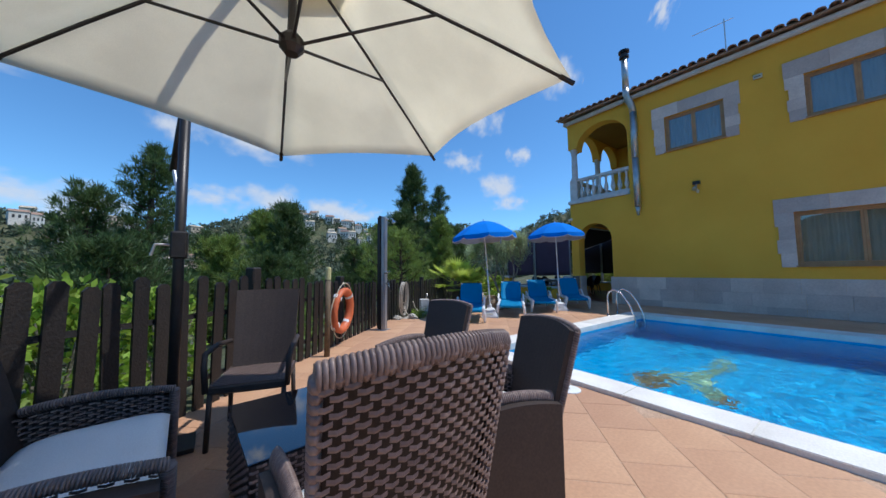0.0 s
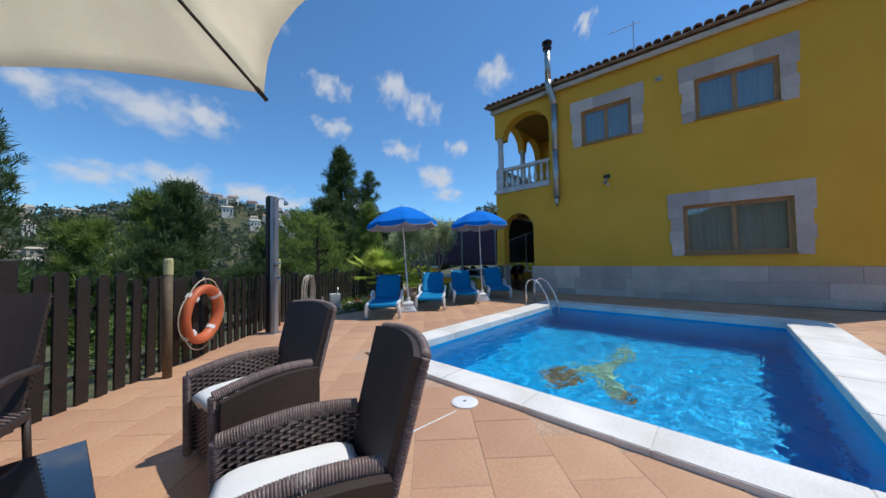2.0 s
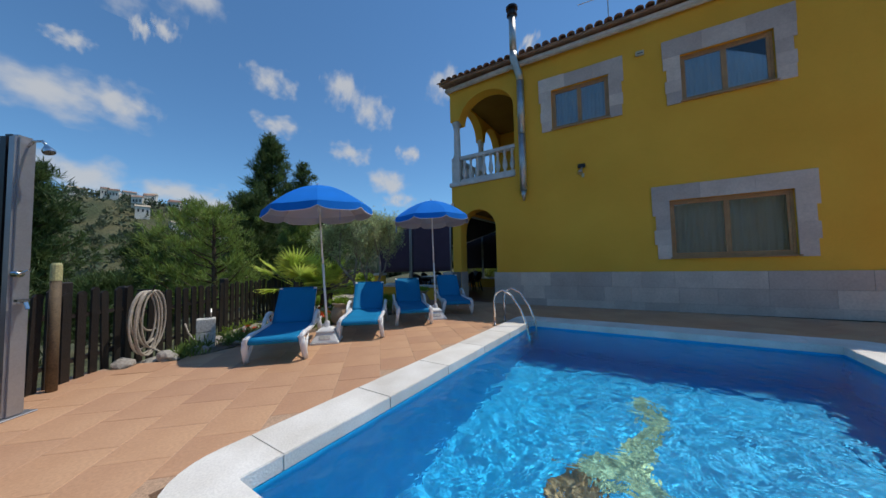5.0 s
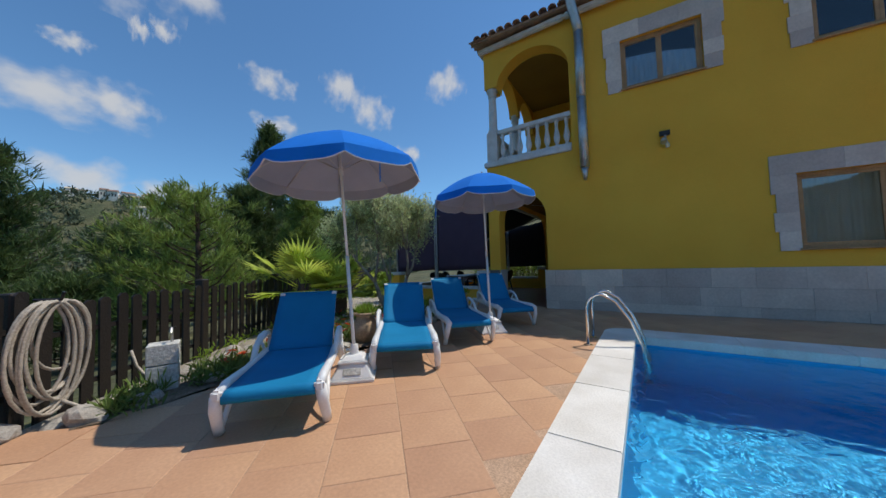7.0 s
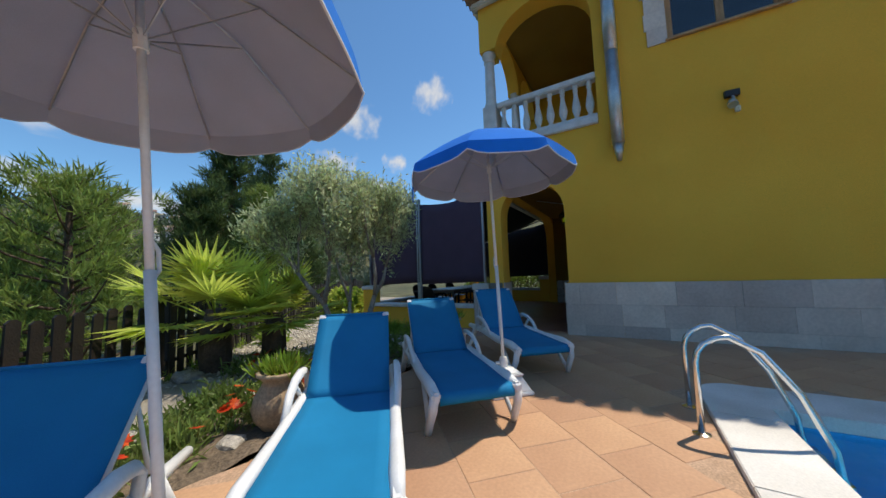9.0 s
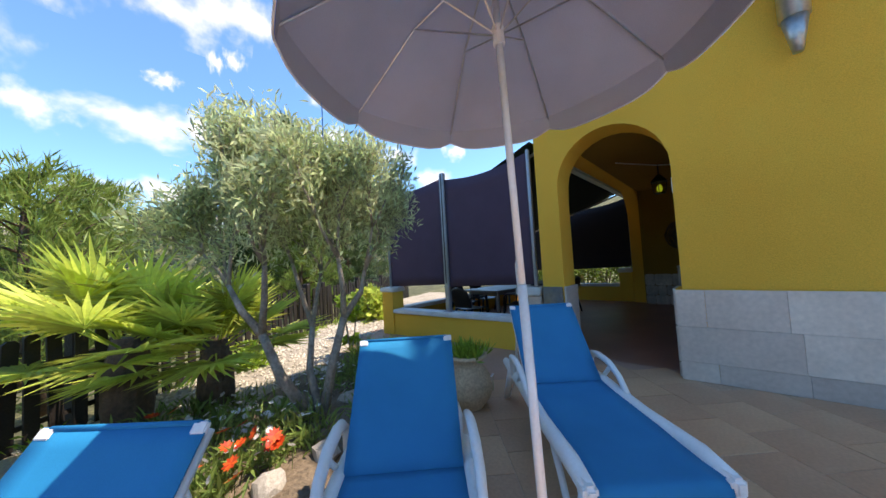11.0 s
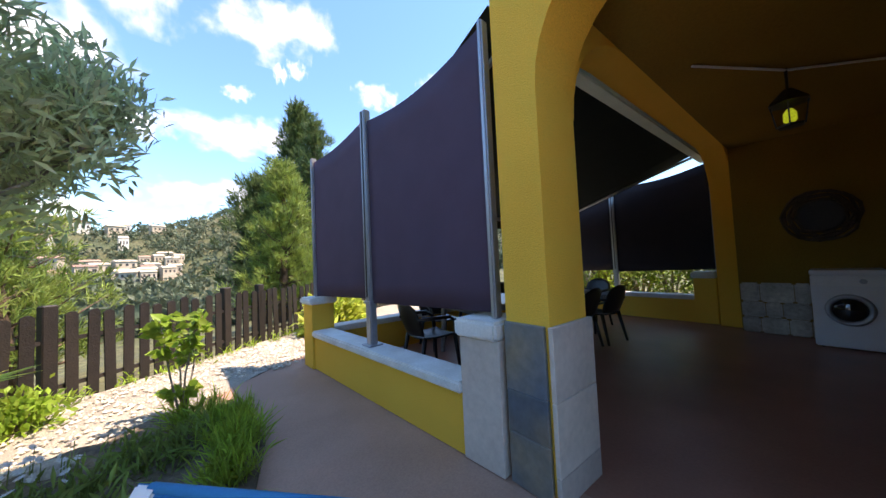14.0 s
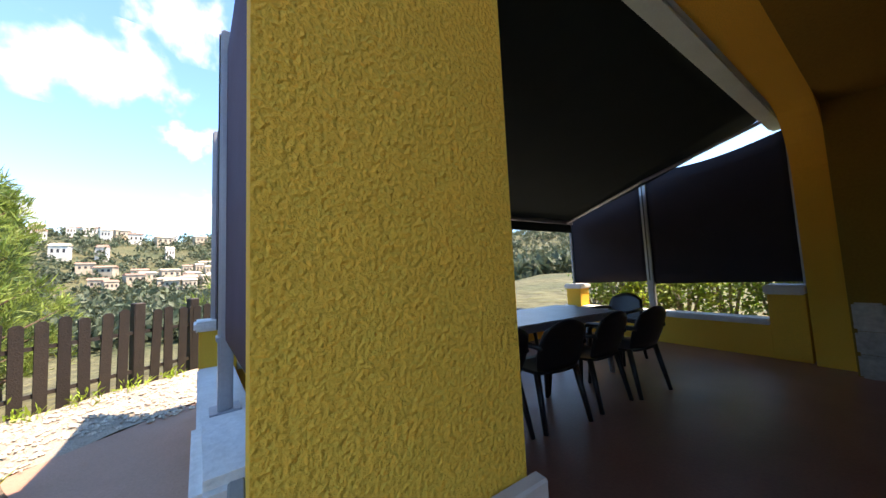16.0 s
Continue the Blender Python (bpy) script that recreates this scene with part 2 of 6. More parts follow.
# pale green-white tint puts sky light on the awning cassette into its colour
M["cassette"] = material("sky_tinted_aluminium", (0.70, 0.80, 0.70), (0.60, 0.70, 0.60), 3, 0.35, 0.0, 60, fine=0.04)
M["awning"] = fabric_material("black_green_awning_cloth", (0.02, 0.028, 0.025), 0.06, 0.8, 300)
M["black_plastic"] = material("black_moulded_plastic", (0.02, 0.02, 0.023), (0.014, 0.014, 0.016), 4, 0.35, 0.05, 60)
M["table_grey"] = material("grey_plastic_table", (0.38, 0.38, 0.40), (0.30, 0.30, 0.32), 3, 0.35, 0.05, 60)
M["enamel"] = material("white_enamel", (0.80, 0.80, 0.80), (0.75, 0.75, 0.75), 3, 0.25, 0.0, 60, fine=0.02)
M["block"] = material("painted_concrete_block", (0.60, 0.59, 0.55), (0.48, 0.47, 0.43), 5, 0.9, 0.7, 40)
M["brick"] = material("sandy_brick", (0.42, 0.28, 0.17), (0.32, 0.20, 0.12), 6, 0.9, 0.5, 40, spread=0.2)
M["far_sand"] = material("sandy_render", (0.52, 0.44, 0.33), (0.42, 0.34, 0.24), 0.3, 0.9, 0, 4)
M["far_white"] = material("white_render", (0.75, 0.71, 0.64), (0.62, 0.55, 0.45), 0.3, 0.9, 0, 4)
M["dish"] = material("cream_dish_paint", (0.58, 0.54, 0.40), (0.48, 0.44, 0.30), 3, 0.5, 0, 60)
M["ceiling_wood"] = material("dark_wood_ceiling", (0.16, 0.08, 0.035), (0.10, 0.05, 0.025), 3, 0.6, 0.3, 40)


# ---- mesh helpers ----
class Geo:
    """Collects vertices and faces for one mesh."""

    def __init__(self):
        self.v, self.f = [], []

    def add(self, v, f, m=None):
        k = len(self.v)
        self.v += [tuple(m @ Vector(p)) for p in v] if m else [tuple(p) for p in v]
        self.f += [tuple(i + k for i in q) for q in f]
        return self

    def box(self, x0, x1, y0, y1, z0, z1, m=None):
        return self.add([(x0, y0, z0), (x1, y0, z0), (x1, y1, z0), (x0, y1, z0), (x0, y0, z1), (x1, y0, z1), (x1, y1, z1), (x0, y1, z1)],
                        [(3, 2, 1, 0), (4, 5, 6, 7), (0, 1, 5, 4), (1, 2, 6, 5), (2, 3, 7, 6), (3, 0, 4, 7)], m)

    def tube(self, pts, r, n=8, m=None, flat=1.0, closed=False):
        """A round bar along points; r a number or one for each point."""
        pts = [Vector(p) for p in pts]
        rs = r if isinstance(r, (list, tuple)) else [r] * len(pts)
        v, f, side = [], [], None
        for i, p in enumerate(pts):
            a = pts[i - 1] if i or closed else p
            c = pts[(i + 1) % len(pts)] if i < len(pts) - 1 or closed else p
            d = (c - a).normalized()
            if side is None:
                side = d.orthogonal().normalized()
            side = (side - d * side.dot(d)).normalized()
            up = d.cross(side)
            for k in range(n):
                q = 2 * math.pi * k / n
                v.append(p + side * math.cos(q) * rs[i] + up * math.sin(q) * rs[i] * flat)
        for i in range(len(pts) - (0 if closed else 1)):
            j = (i + 1) % len(pts)
            for k in range(n):
                f.append((i * n + k, i * n + (k + 1) % n, j * n + (k + 1) % n, j * n + k))
        if not closed:
            f += [tuple(range(n - 1, -1, -1)), tuple(range((len(pts) - 1) * n, len(pts) * n))]
        return self.add(v, f, m)

    def lathe(self, prof, n=20, m=None):
        """Turned about z; prof: (radius, z) from the bottom up."""
        v = [(r * math.cos(2 * math.pi * k / n), r * math.sin(2 * math.pi * k / n), z) for r, z in prof for k in range(n)]
        f = [(i * n + k, i * n + (k + 1) % n, (i + 1) * n + (k + 1) % n, (i + 1) * n + k) for i in range(len(prof) - 1) for k in range(n)]
        f += [tuple(range(n - 1, -1, -1)), tuple(range((len(prof) - 1) * n, len(prof) * n))]
        return self.add(v, f, m)

    def prism(self, poly, z0, z1, m=None):
        """A flat outline (x, y) raised from z0 to z1."""
        n = len(poly)
        v = [(x, y, z0) for x, y in poly] + [(x, y, z1) for x, y in poly]
        f = [tuple(range(n - 1, -1, -1)), tuple(range(n, 2 * n))] + [(i, (i + 1) % n, n + (i + 1) % n, n + i) for i in range(n)]
        return self.add(v, f, m)

    def grid(self, fn, nu, nv, thick=0.0, m=None):
        """A sheet fn(u, v) over 0..1, doubled at thick below where given."""
        p = [Vector(fn(i / nu, j / nv)) for j in range(nv + 1) for i in range(nu + 1)]
        w = nu + 1
        f = [(j * w + i, j * w + i + 1, (j + 1) * w + i + 1, (j + 1) * w + i) for j in range(nv) for i in range(nu)]
        if not thick:
            return self.add(p, f, m)
        k = len(p)
        nrm = [Vector() for _ in p]
        for q in f:
            c = (p[q[1]] - p[q[0]]).cross(p[q[3]] - p[q[0]])
            for i in q:
                nrm[i] += c
        low = [a - b.normalized() * thick for a, b in zip(p, nrm)]
        g = list(f) + [tuple(i + k for i in reversed(q)) for q in f]
        rim = [i for i in range(nu)] + [j * w + nu for j in range(nv)] + [nv * w + i for i in range(nu, 0, -1)] + [j * w for j in range(nv, 0, -1)]
        for a, b in zip(rim, rim[1:] + rim[:1]):
            g.append((b, a, a + k, b + k))
        return self.add(p + low, g, m)

    def mesh(self, name, mat, smooth=False, bevel=0.0, seg=1, turn=True):
        me = bpy.data.meshes.new(name)
        me.from_pydata(self.v, [], self.f)
        bm = bmesh.new()
        bm.from_mesh(me)
        if bevel:
            es = [e for e in bm.edges if len(e.link_faces) == 2 and e.calc_face_angle(0) > 0.5]
            bmesh.ops.bevel(bm, geom=es, offset=bevel, segments=seg, affect="EDGES", clamp_overlap=True)
        if turn:
            bmesh.ops.recalc_face_normals(bm, faces=bm.faces)
        bm.to_mesh(me)
        bm.free()
        me.materials.append(mat)
        if smooth:
            for p in me.polygons:
                p.use_smooth = True
        return me


def part(name, geo, mat, parent=None, label="", smooth=False, bevel=0.0, seg=1):
    me = geo if isinstance(geo, bpy.types.Mesh) else geo.mesh(name, mat, smooth, bevel, seg)
    ob = new(name, me)
    if parent:
        ob.parent = parent
    return tagged(ob, label)


def thing(name, label, category, group="", m=None, kind=""):
    ob = new(name)
    ob.empty_display_size = 0.1
    if m:
        ob.matrix_basis = m
    return tagged(ob, label, category, group, kind)


def solid(name, geo, mat, label="", category="", kind="structure", **k):
    return tagged(part(name, geo, mat, None, "", **k), label, category, "", kind)


def arc(cx, cy, rx, ry, a0, a1, n):
    return [(cx + rx * math.cos(radians(a0 + (a1 - a0) * i / n)), cy + ry * math.sin(radians(a0 + (a1 - a0) * i / n))) for i in range(n + 1)]


def pierced(loop, holes, depth, place):
    """A wall: an outline (u, w) with holes, depth thick; place(u, w, d) puts it into the world."""
    bm = bmesh.new()
    for lp in [loop] + holes:
        vs = [bm.verts.new((u, w, 0)) for u, w in lp]
        for a, b in zip(vs, vs[1:] + vs[:1]):
            bm.edges.new((a, b))
    bmesh.ops.triangle_fill(bm, use_beauty=True, use_dissolve=False, edges=bm.edges[:])
    ex = bmesh.ops.extrude_face_region(bm, geom=bm.faces[:])
    for v in ex["geom"]:
        if isinstance(v, bmesh.types.BMVert):
            v.co.z = depth
    g = Geo()
    bm.verts.index_update()
    g.v = [tuple(place(v.co.x, v.co.y, v.co.z)) for v in bm.verts]
    g.f = [tuple(v.index for v in f.verts) for f in bm.faces]
    bm.free()
    return g

# ---- ground, pool and patio ----
PX0, PX1, PY0, PY1 = -7.92, -2.62, -5.92, -1.90      # water's edge
CX0, CX1, CY0, CY1 = -8.27, -2.08, -6.50, -1.48      # coping's outer edge
FENCE_A = [Vector((-13.9, -3.95)), Vector((-7.60, 2.10))]
FENCE_B = [Vector((-7.60, 2.10)), Vector((-0.60, 6.92))]
FENCE_C = [Vector((-0.60, 6.92)), Vector((5.5, 10.9))]


def beyond(x, y):
    """Metres past the fence, on the valley's side."""
    a = (FENCE_A[1] - FENCE_A[0]).normalized()
    b = (FENCE_B[1] - FENCE_B[0]).normalized()
    p = Vector((x, y))
    da = (p - FENCE_A[1]).dot(Vector((-a.y, a.x)))
    db = (p - FENCE_B[0]).dot(Vector((-b.y, b.x)))
    return min(da, db) if x < -7.6 else min(max(da, -5), db) if x < 5 else min(db, y - 9.5)


def land(x, y):
    """The height of the open ground."""
    d = beyond(x, y)
    z = -0.14
    if d > -1.2:
        z -= 0.06 * min(d + 1.2, 1.6)
    if d > 0.4:
        z -= min((d - 0.4) * 0.22, 9.0)
    r = math.hypot(x, y)
    az = math.degrees(math.atan2(x, y))
    if r > 60:
        ridge = 46 + 8 * math.sin(az * 0.09 + 0.6) + 5 * math.sin(az * 0.23) + 9 * max(0, math.sin(radians(az * 2.2 - 12)))
        k = min(max((r - 60) / 330, 0), 1)
        k = (k * k * (3 - 2 * k)) ** 1.9
        z += ridge * k * 1.22
        z += 6 * k * noise.noise(Vector((x * 0.02, y * 0.02, 3))) + 2.2 * k * noise.noise(Vector((x * 0.07, y * 0.07, 7)))
    return z


def stretch(n):
    """Grid lines, close near the middle and wide far off."""
    out = []
    for i in range(n + 1):
        u = 2 * i / n - 1
        out.append(math.copysign(14 * abs(u) + 720 * abs(u) ** 5.0, u))
    return out


g = Geo()
NX = 150
xs = [a - 4 for a in stretch(NX)]
ys = [a + 2 for a in stretch(NX)]
g.v = [(x, y, land(x, y)) for y in ys for x in xs]
hole = lambda i, j: (CX0 + 0.1 < xs[i] and xs[i + 1] < CX1 - 0.1 and CY0 + 0.1 < ys[j] and ys[j + 1] < CY1 - 0.1)
g.f = [(j * (NX + 1) + i, j * (NX + 1) + i + 1, (j + 1) * (NX + 1) + i + 1, (j + 1) * (NX + 1) + i)
       for j in range(NX) for i in range(NX)
       if not (-8.4 < xs[i + 1] and xs[i] < -2.0 and -6.6 < ys[j + 1] and ys[j] < -1.4)]
ground = solid("ground", g.mesh("ground", M["scrub"], True, turn=False), None, "scrub-covered ground falling to a wooded valley and hills", "ground")

# bed and gravel strip along the fence, one sheet each with a soft uneven surface
BED = [(-7.75, 1.62), (-7.2, 1.42), (-6.65, 1.5), (-5.9, 1.42), (-5.2, 1.32), (-4.85, 1.22), (-4.2, 1.32), (-3.3, 1.45), (-2.4, 1.42), (-1.85, 1.42),
       (-1.38, 1.55), (-1.25, 2.4), (-1.1, 3.0), (-1.15, 3.9), (-1.42, 4.4)]


def sheet(name, outline, z, mat, label, bump=0.02, step=0.16, seed=0):
    """An uneven sheet over an outline."""
    bm = bmesh.new()
    vs = [bm.verts.new((x, y, 0)) for x, y in outline]
    for a, b in zip(vs, vs[1:] + vs[:1]):
        bm.edges.new((a, b))
    bmesh.ops.triangle_fill(bm, use_beauty=True, edges=bm.edges[:])
    for _ in range(4):
        long = [e for e in bm.edges if e.calc_length() > step]
        if long:
            bmesh.ops.subdivide_edges(bm, edges=long, cuts=1)
            bmesh.ops.triangulate(bm, faces=bm.faces[:])
    for v in bm.verts:
        d = beyond(v.co.x, v.co.y)
        v.co.z = z - (0.06 * (d + 1.2) if d > -1.2 else 0) + bump * noise.noise(Vector((v.co.x * 4, v.co.y * 4, seed)))
    bmesh.ops.recalc_face_normals(bm, faces=bm.faces)
    me = bpy.data.meshes.new(name)
    bm.to_mesh(me)
    bm.free()
    me.materials.append(mat)
    for p in me.polygons:
        p.use_smooth = True
    return tagged(new(name, me), label, "ground", "", "structure")


sheet("ground_bed", BED + [(-2.0, 4.0), (-3.2, 3.3), (-4.8, 2.65), (-6.2, 2.0), (-7.0, 1.75)], 0.02, M["soil"], "planted garden bed of dark soil", 0.05)
sheet("ground_gravel", [(-7.8, 1.6), (-7.0, 1.75), (-6.2, 2.0), (-4.8, 2.65), (-3.2, 3.3), (-2.0, 4.0), (-1.42, 4.4), (-0.75, 5.0), (-0.35, 5.25), (1.0, 5.6), (6.5, 5.6),
                        (6.5, 10.5), (3.0, 9.2), (-0.65, 6.85), (-4.0, 4.55), (-7.6, 2.05)], 0.0, M["gravel"], "pale gravel strip along the fence", 0.03, 0.22)

# mortar bed under the patio tiles
PATIO = [(-16, -14), (3.0, -14), (3.0, -8.3), (0.2, -8.3), (0.2, 1.2), (-1.38, 1.55)]
PATIO += list(reversed(BED[:10])) + [(-7.85, 1.86), (-14.0, -4.05), (-16, -6.0)]
pool_gap = [(CX0 + 0.06, CY0 + 0.06), (CX1 - 0.06, CY0 + 0.06), (CX1 - 0.06, CY1 - 0.06), (CX0 + 0.06, CY1 - 0.06)]
pavement = solid("pavement", pierced(PATIO, [pool_gap], -0.10, lambda u, w, d: (u, w, -0.0035 + d)), M["grout"],
                 "terracotta tiled pool terrace with pale mortar joints", "paving")
# concrete path beside the low wall
PATH_SIDE = [(-1.38, 1.55), (0.2, 1.2), (0.2, 5.4), (-0.35, 5.25), (-0.75, 5.0), (-1.42, 4.4), (-1.15, 3.9), (-1.1, 3.0), (-1.25, 2.4)]
solid("pavement_path", Geo().prism([(x, y) for x, y in PATH_SIDE], -0.12, -0.004), M["path"], "red-brown concrete path beside the low wall", "path")
solid("floor_porch", Geo().prism([(0.2, -1.4), (6.2, -1.4), (6.2, 5.0), (0.2, 5.0)], -0.12, -0.002), M["porch_floor"], "dark red-brown tiled porch and terrace floor", "floor")
solid("pavement_threshold", Geo().box(-0.02, 0.2, 0.0, 1.2, -0.1, -0.003), M["path"], "brown stone threshold under the arch", "threshold")

# pool shell: floor, four walls, waterline
DEEP = -1.55
shell = solid("pool_floor", Geo().box(PX0 - 0.1, PX1 + 0.1, PY0 - 0.1, PY1 + 0.1, DEEP - 0.1, DEEP), M["pool"], "blue mosaic pool floor", "pool")
shell.cycles.is_caustics_receiver = True
for nm, b in (("pool_wall_near", (PX0 - 0.14, PX0, PY0 - 0.14, PY1 + 0.14)), ("pool_wall_far", (PX1, PX1 + 0.14, PY0 - 0.14, PY1 + 0.14)),
              ("pool_wall_left", (PX0, PX1, PY1, PY1 + 0.14)), ("pool_wall_right", (PX0, PX1, PY0 - 0.14, PY0))):
    solid(nm, Geo().box(*b, DEEP, -0.061), M["pool"], "blue mosaic pool wall", "pool").cycles.is_caustics_receiver = True


def ripple(u, v):
    x, y = PX0 + u * (PX1 - PX0), PY0 + v * (PY1 - PY0)
    w = 0.0055 * noise.noise(Vector((x * 3.6, y * 3.6, 0.3))) + 0.0052 * noise.noise(Vector((x * 8.0, y * 8.0, 1.7)))
    return (x, y, -0.085 + w)


g = Geo().grid(ripple, 300, 230)
water = solid("water", g.mesh("water", M["water"], True, turn=False), None, "clear blue rippling pool water", "water")
water.cycles.is_caustics_caster = True
sun.data.cycles.is_caustics_light = True
# figure of coloured mosaic on the pool floor
fig = thing("pool_mosaic", "curved green and brown mosaic figure on the pool floor", "mosaic", m=pose(-5.35, -3.75, DEEP + 0.004))
body = [(-0.30, 0.45), (-0.12, 0.62), (0.12, 0.50), (0.30, 0.22), (0.62, 0.10), (0.95, -0.02), (1.30, 0.16), (1.55, 0.02), (1.30, -0.12), (1.02, -0.22),
        (0.62, -0.12), (0.30, -0.08), (0.05, -0.10), (-0.25, -0.30), (-0.55, -0.42), (-0.62, -0.22), (-0.35, -0.05), (-0.12, 0.14)]
part("figure_body", Geo().prism(body, 0, 0.006), M["mosaic_green"], fig).cycles.is_caustics_receiver = True
part("figure_head", Geo().prism(arc(-0.42, 0.52, 0.30, 0.26, 0, 340, 14), 0.002, 0.010), M["mosaic_brown"], fig).cycles.is_caustics_receiver = True
part("figure_fin", Geo().prism([(-0.7, -0.35), (-0.5, -0.55), (-0.2, -0.42), (-0.45, -0.25)], 0.002, 0.010), M["mosaic_brown"], fig).cycles.is_caustics_receiver = True

# coping slabs
cop = thing("pool_coping", "white stone coping slabs round the pool", "coping", kind="structure")


def slab(poly, z1=0.045):
    part("coping_slab", Geo().prism(poly, -0.06, z1), M["coping"], cop, bevel=0.006, seg=2)


R = 0.42
near_left = arc(CX0 + R, CY1 - R, R, R, 180, 90, 8)
slab(near_left + [(PX0 + 0.25, CY1), (PX0 + 0.25, PY1), (PX0, PY1), (PX0, PY1 - 0.25), (CX0, PY1 - 0.25)])
slab(arc(CX1 - 0.3, CY1 - 0.3, 0.3, 0.3, 90, 0, 6) + [(CX1, PY1 - 0.25), (PX1, PY1 - 0.25), (PX1, PY1), (PX1 - 0.25, PY1), (PX1 - 0.25, CY1)])
slab(arc(CX1 - 0.3, CY0 + 0.3, 0.3, 0.3, 0, -90, 6) + [(PX1 - 0.25, CY0), (PX1 - 0.25, PY0), (PX1, PY0), (PX1, PY0 + 0.25), (CX1, PY0 + 0.25)])
slab([(CX0, CY0), (CX0, PY0 + 0.25), (PX0, PY0 + 0.25), (PX0, PY0), (PX0 + 0.25, PY0), (PX0 + 0.25, CY0)])


def run(a, b, n, y0, y1, along_x):
    for i in range(n):
        p, q = a + (b - a) * i / n + 0.0008, a + (b - a) * (i + 1) / n - 0.0008
        slab([(p, y0), (q, y0), (q, y1), (p, y1)] if along_x else [(y0, p), (y1, p), (y1, q), (y0, q)])


run(PX0 + 0.25, PX1 - 0.25, 5, PY1, CY1, True)
run(PX0 + 0.25, PX1 - 0.25, 5, CY0, PY0, True)
run(PY0 + 0.25, PY1 - 0.25, 4, CX0, PX0, False)
run(PY0 + 0.25, PY1 - 0.25, 4, PX1, CX1, False)

# ---- house ----
EAVE = 7.22
loop = [(-8.36, 0), (-0.0, 0), (-0.0, 0.932), (-0.06, 0.932), (-0.06, 2.30)] + arc(0.57, 2.30, 0.63, 0.65, 180, 0, 16)[1:-1] + [(1.20, 2.30), (1.20, 0), (1.50, 0), (1.50, 3.92), (-0.74, 3.92), (-0.74, 5.95)]
loop += arc(0.20, 5.95, 0.94, 0.80, 180, 0, 18)[1:-1] + [(1.14, 5.95), (1.14, 6.06), (1.50, 6.06), (1.50, EAVE), (-8.36, EAVE)]
WINS = {"ground": (-6.46, -4.40, 1.26, 2.60), "upper_wide": (-6.34, -4.76, 4.92, 6.03), "upper_small": (-3.27, -1.84, 4.95, 6.08)}
rect = lambda a: [(a[0], a[2]), (a[1], a[2]), (a[1], a[3]), (a[0], a[3])]
FRONT = Matrix.Translation((0, -0.74, 0)) @ Matrix.Rotation(radians(3.0), 4, "Z") @ Matrix.Translation((0, 0.74, 0))


def on_front(u, w, d):
    """The front wing turns a few degrees away from the balcony bay."""
    return FRONT @ Vector((d, u, w)) if u < -0.75 else (d, u, w)


facade = solid("wall_west", pierced(loop, [rect(w) for w in WINS.values()], 0.40, on_front), M["stucco"],
               "ochre stucco house wall with arch, windows and balcony", "wall", bevel=0.0)
loop = [(0.402, EAVE), (0.402, 6.06)] + arc(1.18, 5.98, 0.74, 0.80, 180, 0, 14) + [(2.05, 5.98), (2.10, 5.98)] + arc(2.85, 5.98, 0.74, 0.80, 180, 0, 14) + [(3.7, 5.98), (3.7, 3.92), (0.402, 3.92), (0.402, 2.28)]
loop += arc(1.35, 2.20, 0.94, 0.80, 180, 90, 8) + arc(4.85, 2.20, 0.80, 0.80, 90, 0, 8) + [(5.65, 0), (6.0, 0), (6.0, EAVE)]
solid("wall_north", pierced(loop, [], 0.30, lambda u, w, d: (u, 1.20 + d, w)), M["stucco"], "ochre stucco side wall with wide opening and balcony arches", "wall")
solid("wall_north_lintel", Geo().box(0.402, 0.41, 1.2, 1.5, 2.2, 2.28), M["stucco"], "ochre stucco", "wall")
solid("wall_south", Geo().box(0.84, 8.0, -8.36, -8.06, 0, EAVE), M["stucco"], "ochre stucco end wall", "wall")
solid("wall_east", Geo().box(7.7, 8.0, -8.06, 1.5, 0, EAVE), M["stucco"], "ochre stucco rear wall", "wall")
# porch walls and ceilings take the stucco with shade put into its colour
solid("wall_porch_back", Geo().box(5.45, 5.75, -1.4, 1.2, 0, 3.0), M["stucco_shade"], "shaded ochre porch rear wall", "wall")
solid("wall_porch_side", Geo().box(0.4, 5.45, -1.7, -1.4, 0, 3.0), M["stucco_shade"], "shaded ochre porch side wall", "wall")
solid("ceiling_porch", Geo().box(0.4, 5.75, -1.7, 1.2, 3.0, 3.2), M["stucco_shade"], "shaded porch ceiling", "ceiling")
solid("floor_balcony", Geo().box(0.05, 3.7, -0.74, 1.2, 3.74, 3.93), M["white_stone"], "pale balcony floor slab", "floor")
solid("wall_balcony_back", Geo().box(3.7, 3.95, -0.94, 1.2, 3.93, EAVE), M["stucco"], "shaded ochre balcony wall", "wall")
solid("wall_balcony_side", Geo().box(0.4, 3.7, -0.94, -0.74, 3.93, EAVE), M["stucco"], "shaded ochre balcony wall", "wall")
solid("ceiling_balcony", Geo().box(0.4, 3.7, -0.74, 1.2, 6.85, 7.0), M["stucco_shade"], "shaded balcony ceiling", "ceiling")
solid("ceiling_upper", Geo().box(0.4, 7.7, -8.06, 1.2, EAVE - 0.08, EAVE - 0.02), M["far_white"], "plain attic floor", "ceiling")

# cornice and roof
solid("trim_cornice", Geo().box(-0.14, 0.0, -8.42, -0.7, EAVE - 0.16, EAVE - 0.02), M["white_stone"], "white moulded cornice under the eaves", "cornice", bevel=0.03, seg=2).matrix_basis = FRONT
solid("trim_cornice_bay", Geo().box(-0.14, 0.0, -0.7, 1.62, EAVE - 0.16, EAVE - 0.02), M["white_stone"], "white moulded cornice over the balcony bay", "cornice", bevel=0.03, seg=2)
